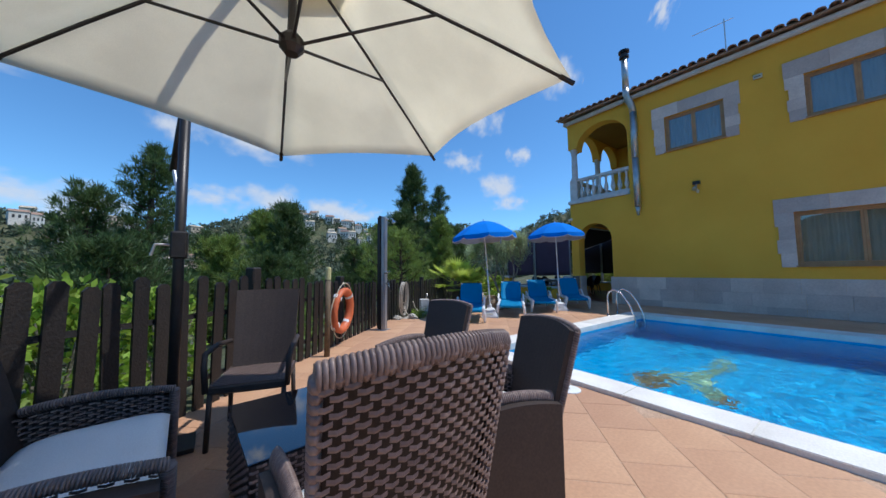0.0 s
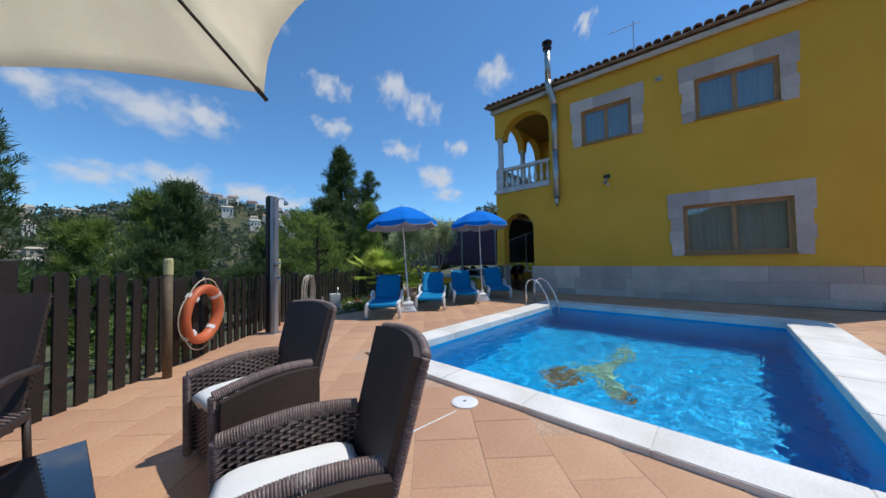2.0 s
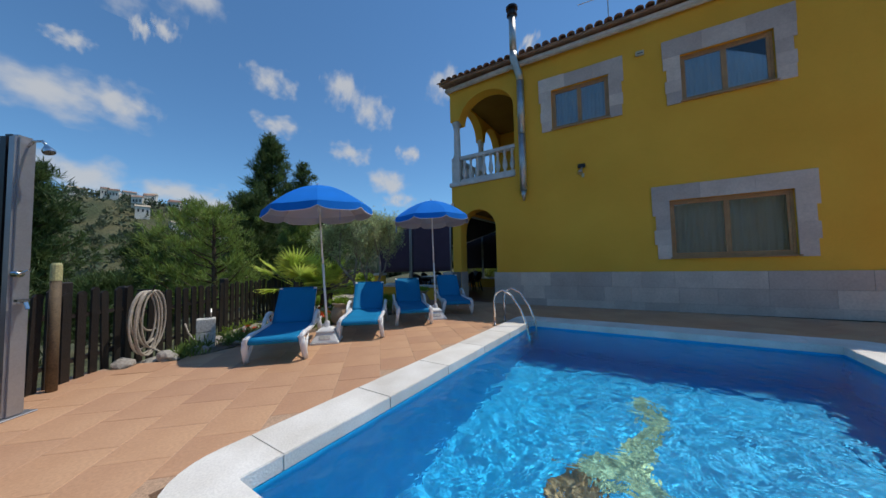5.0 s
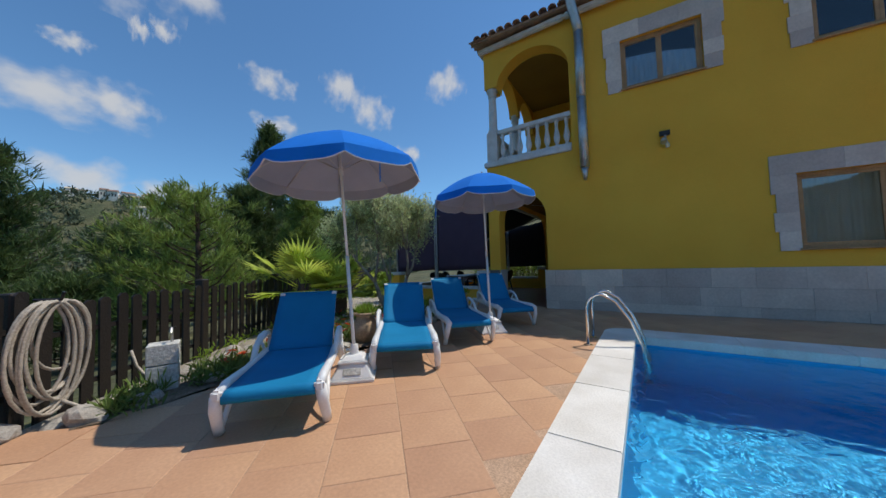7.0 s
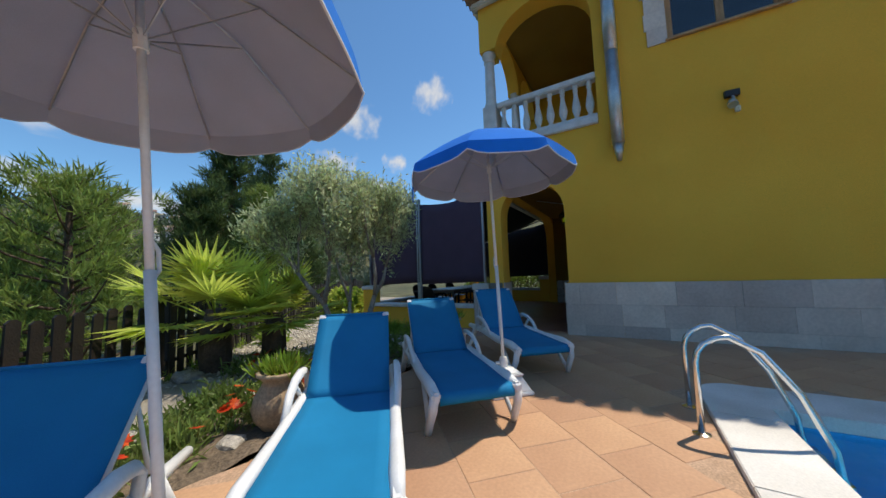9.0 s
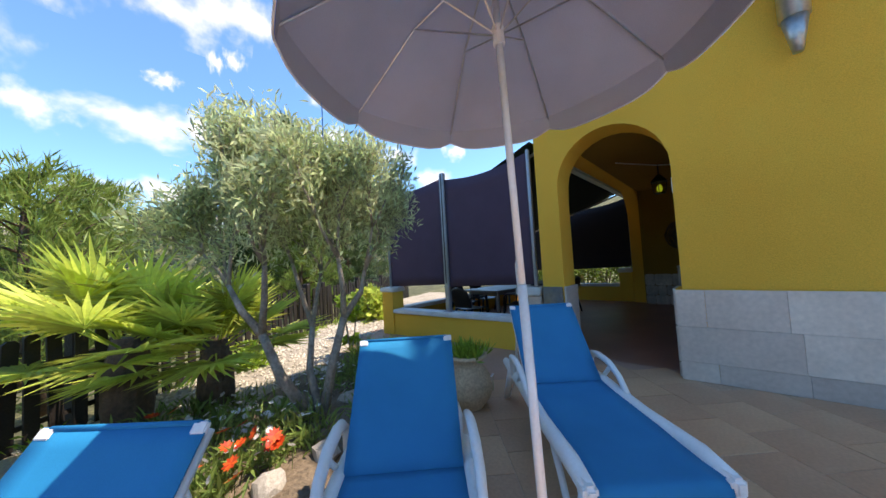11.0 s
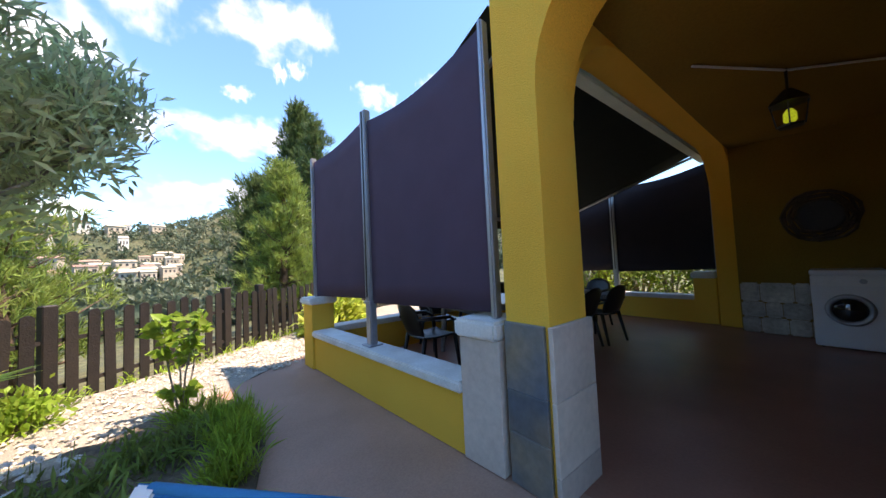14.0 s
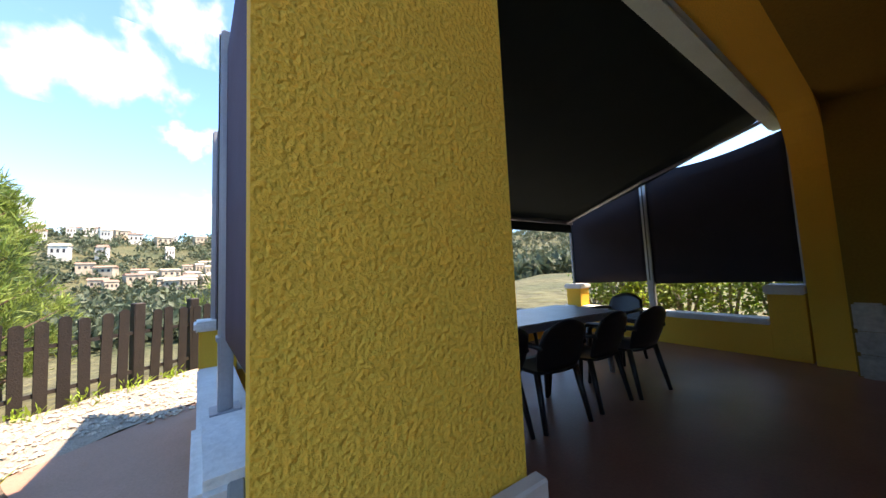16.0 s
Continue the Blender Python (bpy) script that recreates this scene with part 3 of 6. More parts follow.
solid("trim_cornice_north", Geo().box(0.0, 6.0, 1.50, 1.62, EAVE - 0.16, EAVE - 0.02), M["white_stone"], "white moulded cornice under the eaves", "cornice", bevel=0.03, seg=2)
solid("trim_balcony_band", Geo().box(-0.06, 0.06, -0.74, 1.56, 3.80, 3.94), M["white_stone"], "white stone band under the balustrade", "band", bevel=0.02)
solid("trim_balcony_band_north", Geo().box(0.06, 3.7, 1.44, 1.56, 3.80, 3.94), M["white_stone"], "white stone band under the balustrade", "band", bevel=0.02)
roof = solid("roof", Geo().add([(-0.26, -8.5, EAVE), (-0.26, 1.70, EAVE), (4.0, 1.70, EAVE + 1.0), (4.0, -8.5, EAVE + 1.0), (8.3, -8.5, EAVE), (8.3, 1.70, EAVE),
                                (-0.26, -8.5, EAVE + 0.06), (-0.26, 1.70, EAVE + 0.06), (4.0, 1.70, EAVE + 1.06), (4.0, -8.5, EAVE + 1.06), (8.3, -8.5, EAVE + 0.06), (8.3, 1.70, EAVE + 0.06)],
                               [(0, 1, 2, 3), (3, 2, 5, 4), (9, 8, 7, 6), (10, 11, 8, 9), (0, 6, 7, 1), (4, 5, 11, 10), (1, 7, 8, 2), (2, 8, 11, 5), (0, 3, 9, 6), (3, 4, 10, 9)]),
             M["roof_tile"], "clay tiled gable roof", "roof")
roof.matrix_basis = FRONT
tile_me = Geo()
n = 10
prof = arc(0, 0, 0.10, 0.085, 0, 180, n)
inner = arc(0, 0, 0.082, 0.067, 180, 0, n)
sec = prof + inner
tile_me.prism([(y, z) for y, z in sec], 0, 0.50, Matrix(((0, 0, 1, 0), (1, 0, 0, 0), (0, 1, 0, 0), (0, 0, 0, 1))))
tile_me = tile_me.mesh("roof_tile", M["roof_tile"], True)
for i in range(46):
    for k in range(2):
        t = part("roof_tile", tile_me, None, roof)
        t.matrix_basis = Matrix.Translation((-0.34 + 0.42 * k, -8.4 + i * 0.22, EAVE + 0.05 + 0.10 * k)) @ pose(0, 0, 0, 0, -13.2, 0)
for i in range(20):
    t = part("roof_tile", tile_me, None, roof)
    t.matrix_basis = Matrix.Translation((-0.2 + i * 0.215, 1.76, EAVE + 0.04 + i * 0.0505)) @ pose(0, 0, 0, 0, 0, -90)

# plinth of stone slabs in three courses, on the facade and round the porch pillar
plinth = thing("plinth", "pale grey marble plinth slabs along the house foot", "plinth", m=FRONT, kind="structure")
pillar_plinth = thing("plinth_pillar", "slate and marble slabs round the foot of the arch pillar", "plinth", kind="structure")
random.seed(4)
for z0, z1, first in ((0.0, 0.19, 0.30), (0.194, 0.55, 0.88), (0.554, 0.93, 0.24)):
    y = 0.0
    w = first
    while y > -8.36:
        y1 = max(y - w, -8.36)
        if y1 < -8.15:
            y1 = -8.36
        part("stone_slab", Geo().box(-0.03 - random.uniform(0, 0.006), 0.001, y1 + 0.001, y - 0.001, z0, z1 + 0.002), M["stone"], plinth, bevel=0.002)
        y, w = y1, random.uniform(0.55, 1.0)
for z0, z1 in ((0.0, 0.30), (0.303, 0.55), (0.553, 0.95)):
    part("slate_slab", Geo().box(-0.026, 0.001, 1.222, 1.50, z0, z1), M["slate"], pillar_plinth, "dark blue-grey slate slab", bevel=0.004)
for z0, z1 in ((0.0, 0.16), (0.163, 0.55), (0.553, 0.95)):
    part("stone_slab", Geo().box(-0.02, 0.42, 1.17, 1.199, z0, z1), M["stone"], pillar_plinth, bevel=0.004)
    part("stone_slab", Geo().box(0.0, 0.40, 0.001, 0.022, z0, z1 - 0.01), M["stone"], pillar_plinth, bevel=0.004)


# ---- windows ----
def window(num, a, ragged, top, back=0.155, category="window"):
    y0, y1, z0, z1 = a
    w = thing("window_%d" % num, "oak-framed two-leaf window with white net curtains in a marble surround", category, m=FRONT, kind="structure")
    fr = part("window_frame", Geo().box(0.07, 0.13, y0, y1, z0, z0 + 0.05).box(0.07, 0.13, y0, y1, z1 - 0.05, z1)
              .box(0.07, 0.13, y0, y0 + 0.05, z0 + 0.05, z1 - 0.05).box(0.07, 0.13, y1 - 0.05, y1, z0 + 0.05, z1 - 0.05), M["oak"], w, bevel=0.006)
    mid = (y0 + y1) / 2
    for p, q in ((y0 + 0.05, mid), (mid, y1 - 0.05)):
        lf = part("sash", Geo().box(0.085, 0.125, p, q, z0 + 0.05, z0 + 0.10).box(0.085, 0.125, p, q, z1 - 0.10, z1 - 0.05)
                  .box(0.085, 0.125, p, p + 0.05, z0 + 0.10, z1 - 0.10).box(0.085, 0.125, q - 0.05, q, z0 + 0.10, z1 - 0.10), M["oak"], w, bevel=0.005)
        pane = part("pane", Geo().box(0.102, 0.108, p + 0.05, q - 0.05, z0 + 0.10, z1 - 0.10), M["pane"], lf, "clear reflecting glass")
        pane.visible_shadow = False
    part("window_sill", Geo().box(-0.06, 0.08, y0 - 0.03, y1 + 0.03, z0 - 0.035, z0), M["oak"], w, bevel=0.006)
    n = 90
    part("curtain", Geo().grid(lambda u, v: (back + 0.018 * math.sin(u * 95) + 0.006 * math.sin(u * 41 + v), y0 + u * (y1 - y0), z0 + v * (z1 - z0)), n, 3, 0.002), M["curtain"], w, "gathered white net curtain")
    # added slab behind the opening; its dark colour gives the room's dimness
    part("niche", Geo().box(0.41, 0.60, y0 - 0.2, y1 + 0.2, z0 - 0.2, z1 + 0.2), M["dark"], w, "dark slab standing in for the dim room behind the curtain")
    # surround blocks
    s = 0.34
    k = max(3, round((y1 - y0 + 2 * s) / 0.9))
    for i in range(k):
        p, q = y0 - s + (y1 - y0 + 2 * s) * i / k, y0 - s + (y1 - y0 + 2 * s) * (i + 1) / k
        part("surround_stone", Geo().box(-0.025, 0.001, p + 0.001, q - 0.001, z1, z1 + top - random.uniform(0, 0.015)), M["stone"], w, bevel=0.002)
    rows = 4
    for i in range(rows):
        za, zb = z0 - 0.04 + (z1 - z0 + 0.04) * i / rows, z0 - 0.04 + (z1 - z0 + 0.04) * (i + 1) / rows
        e = ragged[i % len(ragged)]
        part("surround_stone", Geo().box(-0.025, 0.001, y0 - s + e, y0, za, zb - 0.001), M["stone"], w, bevel=0.002)
        part("surround_stone", Geo().box(-0.025, 0.001, y1, y1 + s - e, za, zb - 0.001), M["stone"], w, bevel=0.002)
    return w


window(1, WINS["ground"], (0.07, 0.02, 0.06, 0.0), 0.36, 0.37)
window(2, WINS["upper_wide"], (0.05, 0.03, 0.07, 0.01), 0.44)
window(3, WINS["upper_small"], (0.06, 0.03, 0.05, 0.0), 0.38)

# ---- terrace: low walls, screens, awning ----
LOW = pose(-0.03, 1.50, 0, 0, 0, 5.2)          # outer low wall, running away from the pillar


def low_wall(name, m, length, label, post=True, end=True, pier="stone"):
    w = thing(name, label, "low wall", m=m, kind="structure")
    part("wall_body", Geo().box(0, 0.20, 0.36 if post else 0.0, length - 0.3, 0, 0.42), M["stucco"], w)
    part("wall_cap", Geo().box(-0.04, 0.24, 0.36 if post else 0.0, length - 0.3, 0.42, 0.50), M["white_stone"], w, "white stone coping", bevel=0.015, seg=2)
    if post:
        part("post_body", Geo().box(-0.02, 0.30, 0.03, 0.36, 0, 0.82), M[pier], w, bevel=0.006)
        part("post_cap", Geo().box(-0.05, 0.33, 0.03, 0.39, 0.82, 0.94), M["white_stone"], w, "white stone cap", bevel=0.02, seg=2)
    if end:
        part("end_post", Geo().box(-0.03, 0.27, length - 0.3, length, 0, 0.84), M["stucco"], w)
        part("end_cap", Geo().box(-0.07, 0.31, length - 0.34, length + 0.04, 0.84, 0.93), M["white_stone"], w, "white stone cap", bevel=0.02, seg=2)
    return w


low_wall("wall_low_west", LOW, 3.35, "low ochre terrace wall with white stone coping")
low_wall("wall_low_north", pose(-0.1, 4.72, 0, 0, 0, -90) @ Matrix.Translation((-0.1, 0, 0)), 6.2, "low ochre terrace wall with white stone coping", False, False)
low_wall("wall_low_east", Matrix.Translation((5.75, 1.5, 0)), 3.3, "low ochre terrace wall with white stone coping", True, True, "stucco")


def windscreen(m, y0, y1, y2, label, cloth):
    """Two stretched panels of mesh between steel posts."""
    s = thing("wind_screen", label, "windscreen", "terrace wind screens", m)
    for k, (a, b, za, zb) in enumerate(((y0, y1 - 0.05, 2.96, 2.90), (y1 + 0.05, y2, 2.90, 2.86))):
        sag = 0.10 if k == 0 else 0.05
        part("screen_cloth", Geo().grid(lambda u, v: (0.10 + 0.02 * math.sin(math.pi * u) * math.sin(math.pi * v), a + u * (b - a),
                                                      (0.98 - 0.04 * u) + v * (za + (zb - za) * u - sag * math.sin(math.pi * u) - 0.98)), 16, 10, 0.004),
             cloth, s, smooth=True)
    for y, z0, z1 in ((y0 + 0.02, 0.94, 2.98), (y1, 0.5, 2.99), (y2, 0.93, 2.88)):
        wdt = 0.05 if y == y1 else 0.022
        p = part("screen_post", Geo().box(0.06, 0.14, y - wdt, y + wdt, z0, z1), M["alu"], s, "grey aluminium post", bevel=0.012, seg=2)
        if y == y1:
            # raised dark strip stands for the shade inside the post's groove
            part("groove", Geo().box(0.052, 0.0595, y - 0.008, y + 0.008, 1.0, z1 - 0.02), M["dark_metal"], p)
            part("post_foot", Geo().box(0.02, 0.18, y - 0.08, y + 0.08, 0.5, 0.515), M["alu"], p, bevel=0.003)
            part("sleeve", Geo().box(0.05, 0.15, y - 0.062, y + 0.062, 0.93, 0.96), M["alu"], p, bevel=0.003)
    return s


windscreen(LOW, 0.10, 1.74, 3.2, "dark plum mesh wind screen between grey aluminium posts", M["screen"])
windscreen(Matrix.Translation((5.76, 1.45, 0)), 0.05, 1.80, 3.25, "black mesh wind screen between grey aluminium posts", M["screen_dark"])

awn = thing("awning", "black-green folding-arm awning above the terrace", "awning")
part("cassette", Geo().box(0.42, 5.95, 1.50, 1.68, 2.97, 3.15), M["cassette"], awn, "aluminium cassette tinted pale green-white for sky light", bevel=0.03, seg=2)
part("canopy_cloth", Geo().grid(lambda u, v: (0.12 + u * 5.5, 1.62 + v * 2.9, 3.12 - v * 0.90 - 0.05 * math.sin(math.pi * v)), 10, 12, 0.004), M["awning"], awn, smooth=True)
part("front_bar", Geo().box(0.10, 5.66, 4.50, 4.56, 2.14, 2.22), M["alu"], awn, "grey front bar", bevel=0.01)
part("valance", Geo().grid(lambda u, v: (0.12 + u * 5.5, 4.53 + 0.01 * math.sin(u * 40), 2.14 - v * 0.16), 40, 2, 0.003), M["awning"], awn)
for x, e in ((0.35, 0.9), (5.45, -0.9)):
    part("folding_arm", Geo().tube([(x, 1.60, 3.02), (x + e * 0.25, 3.0, 2.56), (x, 4.5, 2.16)], 0.024, 8), M["alu"], awn, "jointed grey arm")

# ---- fence ----
def picket_mesh(h, w=0.10, t=0.022):
    c = 0.028
    out = [(-w / 2, 0), (w / 2, 0), (w / 2, h - c), (w / 2 - c, h), (-w / 2 + c, h), (-w / 2, h - c)]
    return Geo().prism(out, -t / 2, t / 2, Matrix(((1, 0, 0, 0), (0, 0, 1, 0), (0, 1, 0, 0), (0, 0, 0, 1)))).mesh("picket", M["fence"])


PICKETS = [picket_mesh(h) for h in (1.07, 1.09, 1.11)]
post_me = Geo().box(-0.06, 0.06, -0.06, 0.06, 0, 1.26).mesh("fence_post", M["fence"], bevel=0.012)
rail_me = {}
random.seed(11)


def fence(a, b, label, up=0.0):
    f = thing("fence", label, "fence", "picket fences", kind="structure")
    d = b - a
    n = int(d.length / 0.163)
    yaw = math.degrees(math.atan2(d.y, d.x))
    side = Vector((-d.y, d.x)).normalized()
    zof = lambda p: max(land(p.x, p.y), -0.3) + 0.10 + up
    tall = lambda p: 1 + 0.13 * min(max((-9.3 - p.x) / 1.6, 0), 1)
    for i in range(n + 1):
        p = a + d * (i / n)
        k = Matrix.Diagonal((1, 1, tall(p), 1))
        if i % 12 == 0:
            o = part("fence_post", post_me, None, f)
            q = p + side * 0.05
            o.matrix_basis = pose(q.x, q.y, zof(p) - 0.15, 0, 0, yaw) @ k
        o = part("picket", PICKETS[i % 3], None, f)
        o.matrix_basis = pose(p.x, p.y, zof(p) - 0.08 + random.uniform(-0.012, 0.012), random.uniform(-1.2, 1.2), random.uniform(-1.5, 1.5), yaw + random.uniform(-2, 2)) @ k
    for i in range(0, n, 12):
        p, q = a + d * (i / n), a + d * (min(i + 12, n) / n)
        for z in (0.22, 0.72 * tall(p)):
            part("rail", Geo().tube([(p.x + side.x * 0.035, p.y + side.y * 0.035, zof(p) + z), (q.x + side.x * 0.035, q.y + side.y * 0.035, zof(q) + z)], 0.032, 4), M["fence"], f)


fence(FENCE_A[0], FENCE_A[1], "dark brown stained picket fence along the pool terrace", 0.09)
fence(FENCE_B[0], FENCE_B[1], "dark brown stained picket fence behind the garden bed")
fence(FENCE_C[0], FENCE_C[1], "dark brown stained picket fence beyond the dining terrace")


# ---- poolside things ----
def lounger():
    t = thing("sun_lounger", "white resin sun lounger with blue sling, backrest raised, on the tiles", "sun lounger", "sun loungers by the pool")
    hinge, top = (1.08, 0.345), (1.56, 0.865)
    w = 0.292
    lean = -math.degrees(math.atan2(top[1] - hinge[1], top[0] - hinge[0]))

    def sling(u, v):
        """Seat cloth: rolls over the foot bar, dips a little, rises into the back's foot."""
        s = math.sin(math.pi * v)
        if u < 0.14:
            a = math.pi * 0.75 * (1 - u / 0.14)
            return (0.0 - 0.034 * math.sin(a), (v - 0.5) * 2 * w, 0.330 - 0.034 * (1 - math.cos(a)) - 0.02 * (1 - u / 0.14))
        k = (u - 0.14) / 0.86
        return (k * (hinge[0] - 0.01), (v - 0.5) * 2 * w, 0.330 + 0.014 * k - 0.024 * s * math.sin(math.pi * k) + 0.02 * max(0, k - 0.85) / 0.15 * 0.5)

    for s in (-1, 1):
        rail = [(0.0, s * 0.318, 0.315), (0.16, s * 0.322, 0.335), (0.60, s * 0.325, 0.318), (1.10, s * 0.322, 0.335), (1.45, s * 0.318, 0.325), (1.84, s * 0.312, 0.30)]
        part("side_rail", Geo().tube(rail, [0.030, 0.034, 0.033, 0.035, 0.033, 0.026], 10, flat=1.3), M["white_resin"], t, smooth=True)
        part("foot_corner", Geo().box(-0.045, 0.055, -0.034, 0.034, -0.045, 0.035, Matrix.Translation((0.0, s * 0.318, 0.312))), M["white_resin"], t, bevel=0.018, seg=3)
        part("front_leg", Geo().tube([(0.0, s * 0.325, 0.30), (0.02, s * 0.338, 0.20), (0.10, s * 0.35, 0.07), (0.13, s * 0.352, 0.012)], [0.034, 0.033, 0.030, 0.028], 10, flat=1.25), M["white_resin"], t, smooth=True)
        part("leg_brace", Geo().tube([(0.12, s * 0.345, 0.03), (0.30, s * 0.335, 0.20), (0.46, s * 0.325, 0.31)], 0.019, 8), M["white_resin"], t, smooth=True)
        part("rear_leg", Geo().tube([(1.50, s * 0.318, 0.33), (1.58, s * 0.33, 0.2), (1.70, s * 0.345, 0.012)], [0.036, 0.032, 0.028], 10, flat=1.25), M["white_resin"], t, smooth=True)
        arm = part("armrest", Geo().tube([(0.78, s * 0.34, 0.325), (0.92, s * 0.35, 0.43), (1.05, s * 0.352, 0.485), (1.20, s * 0.352, 0.50), (1.30, s * 0.35, 0.485), (1.35, s * 0.345, 0.44), (1.33, s * 0.34, 0.33)],
                                         [0.026, 0.030, 0.032, 0.033, 0.032, 0.028, 0.026], 10, flat=0.72), M["white_resin"], t, smooth=True)
        part("arm_strut", Geo().tube([(1.02, s * 0.345, 0.465), (1.16, s * 0.34, 0.335)], 0.016, 8), M["white_resin"], arm, smooth=True)
        part("back_rail", Geo().tube([(hinge[0] + 0.02, s * 0.27, hinge[1] - 0.035), (top[0] + 0.02, s * 0.27, top[1] - 0.035)], 0.020, 8), M["white_resin"], t, smooth=True)
        part("corner_cap", Geo().box(-0.022, 0.016, -0.026, 0.026, -0.012, 0.008, Matrix.Translation((top[0] - 0.010, s * 0.268, top[1] - 0.012)) @ pose(0, 0, 0, 0, lean, 0)), M["white_resin"], t, bevel=0.004, seg=2)
    part("foot_bar", Geo().tube([(0.0, -0.31, 0.305), (0.0, 0.31, 0.305)], 0.022, 8), M["white_resin"], t, smooth=True)
    part("prop_bar", Geo().tube([(1.62, -0.25, 0.32), (1.50, -0.25, 0.70), (1.50, 0.25, 0.70), (1.62, 0.25, 0.32)], 0.012, 6), M["white_resin"], t, smooth=True)
    part("seat_sling", Geo().grid(sling, 28, 8, 0.006), M["lounger_blue"], t, smooth=True)
    part("back_sling", Geo().grid(lambda u, v: (hinge[0] - 0.012 + u * (top[0] - hinge[0] + 0.012) + 0.020 * math.sin(math.pi * v) * math.sin(math.pi * u), (v - 0.5) * 2 * w,
                                                hinge[1] + 0.004 + u * (top[1] - hinge[1]) - 0.016 * math.sin(math.pi * v) * math.sin(math.pi * u)), 10, 8, 0.006), M["lounger_blue"], t, smooth=True)
    part("back_hem", Geo().tube([(top[0], -w + 0.03, top[1] - 0.004), (top[0], w - 0.03, top[1] - 0.004)], 0.011, 8), M["lounger_blue"], t, smooth=True)
    return t


first = lounger()
first.matrix_basis = pose(-6.66, 0.13, 0, 0, 0, 46.5)
for x, y, yaw, high in ((-5.30, 0.08, 41, 1.0), (-3.95, 0.02, 45.5, 1.02), (-2.53, -0.15, 42.5, 1.05)):
    copy_thing(first, pose(x, y, 0, 0, 0, yaw)).scale = (1, 1, high)
first.scale = (0.87, 1, 1)


def beach_umbrella(m, tilt, yaw, label, topz=2.56, strap=4):
    t = thing("beach_umbrella", label, "parasol", "blue beach umbrellas", m)
    taper = lambda a, b, z0, z1: ([(-a, -a, z0), (a, -a, z0), (a, a, z0), (-a, a, z0), (-b, -b, z1), (b, -b, z1), (b, b, z1), (-b, b, z1)],
                                  [(3, 2, 1, 0), (4, 5, 6, 7), (0, 1, 5, 4), (1, 2, 6, 5), (2, 3, 7, 6), (3, 0, 4, 7)])
    base = part("base", Geo().box(-.215, .215, -.215, .215, 0, .035).add(*taper(.20, .13, .035, .165)).box(-.145, .145, -.145, .145, .165, .19).add(*taper(.125, .075, .19, .235)),
                M["white_resin"], t, "white moulded plastic base", bevel=0.008, seg=2)
    for a in range(4):
        part("base_panel", Geo().box(-0.085, 0.085, -0.006, 0.006, -0.032, 0.032, pose(0, 0, 0, 0, 0, 90 * a) @ Matrix.Translation((0, -0.168, 0.10)) @ pose(0, 0, 0, -28, 0, 0)), M["block"], base, "rough pebbled panel", bevel=0.003)
    part("base_socket", Geo().lathe([(0.045, 0.225), (0.042, 0.30), (0.034, 0.33)], 14), M["white_resin"], base)
    part("clamp_knob", Geo().tube([(0, 0.02, 0.275), (0, 0.085, 0.275)], 0.014, 8), M["white_resin"], base)
    c = Vector((math.cos(radians(yaw)), math.sin(radians(yaw)), 0)) * tilt
    at = lambda z: Vector((c.x * (z - 0.25) / 2.3, c.y * (z - 0.25) / 2.3, z))
    pole = part("pole", Geo().tube([at(0.22), at(1.25)], 0.019, 10).tube([at(1.2), at(topz)], 0.015, 10), M["white_resin"], t, "white painted steel pole", smooth=True)
    part("pole_clip", Geo().tube([at(1.22) + Vector((0.018, 0, 0)), at(1.25) + Vector((0.05, 0, 0)), at(1.33) + Vector((0.05, 0, 0)), at(1.36) + Vector((0.018, 0, 0))], 0.008, 6), M["white_resin"], pole)
    n, r = 8, 0.845
    lean = Matrix.Translation(at(topz)) @ Matrix.Rotation(tilt * 0.45, 4, Vector((-c.y, c.x, 0)).normalized() if tilt else Vector((1, 0, 0)))

    def dome(k, lift):
        def fn(u, v):
            a = 2 * math.pi * (k + u) / n + 0.2
            rr = r * v * (1 - 0.045 * math.sin(math.pi * u) * v)
            z = -0.40 * (v ** 1.75) - 0.012 * math.sin(math.pi * u) * v + lift
            return lean @ Vector((rr * math.cos(a), rr * math.sin(a), z))
        return fn
    for k in range(n):
        part("canopy_panel", Geo().grid(dome(k, 0.0), 6, 9), M["canopy_blue"], t, smooth=True)
        part("lining_panel", Geo().grid(dome(k, -0.006), 6, 9), M["canopy_grey"], t, "silver-grey lining", smooth=True)

        def hem(u, v, k=k, lo=0.0):
            p = dome(k, 0.0)(u, 1.0)
            s = 0.075 + 0.045 * min(1.0, 5 * min(u, 1 - u)) ** 0.6
            return p + Vector((p.x - lean.translation.x, p.y - lean.translation.y, 0)) * 0.02 * v + Vector((0, 0, -s * v))
        part("valance", Geo().grid(hem, 12, 2), M["canopy_blue"], t)
        part("valance_lining", Geo().grid(lambda u, v, h=hem: h(u, v) * 1.0 - Vector((h(u, 0).x - lean.translation.x, h(u, 0).y - lean.translation.y, 0)) * 0.008, 12, 2), M["canopy_grey"], t, "silver-grey lining")
        part("valance_binding", Geo().tube([hem(i / 8, 1.0) for i in range(9)], 0.0055, 4), M["white_trim"], t, "white edge binding")
        a = dome(k, -0.02)
        part("rib", Geo().tube([a(0, 0.03), a(0, 0.5), a(0, 1.0)], 0.005, 5), M["galv"], t)
        part("strut", Geo().tube([at(topz - 0.38), a(0, 0.5)], 0.004, 5), M["galv"], t)
    part("runner", Geo().tube([at(topz - 0.42), at(topz - 0.34)], 0.025, 10), M["white_resin"], t)
    part("tip", Geo().tube([at(topz - 0.02), at(topz + 0.05)], 0.014, 8), M["white_resin"], t)
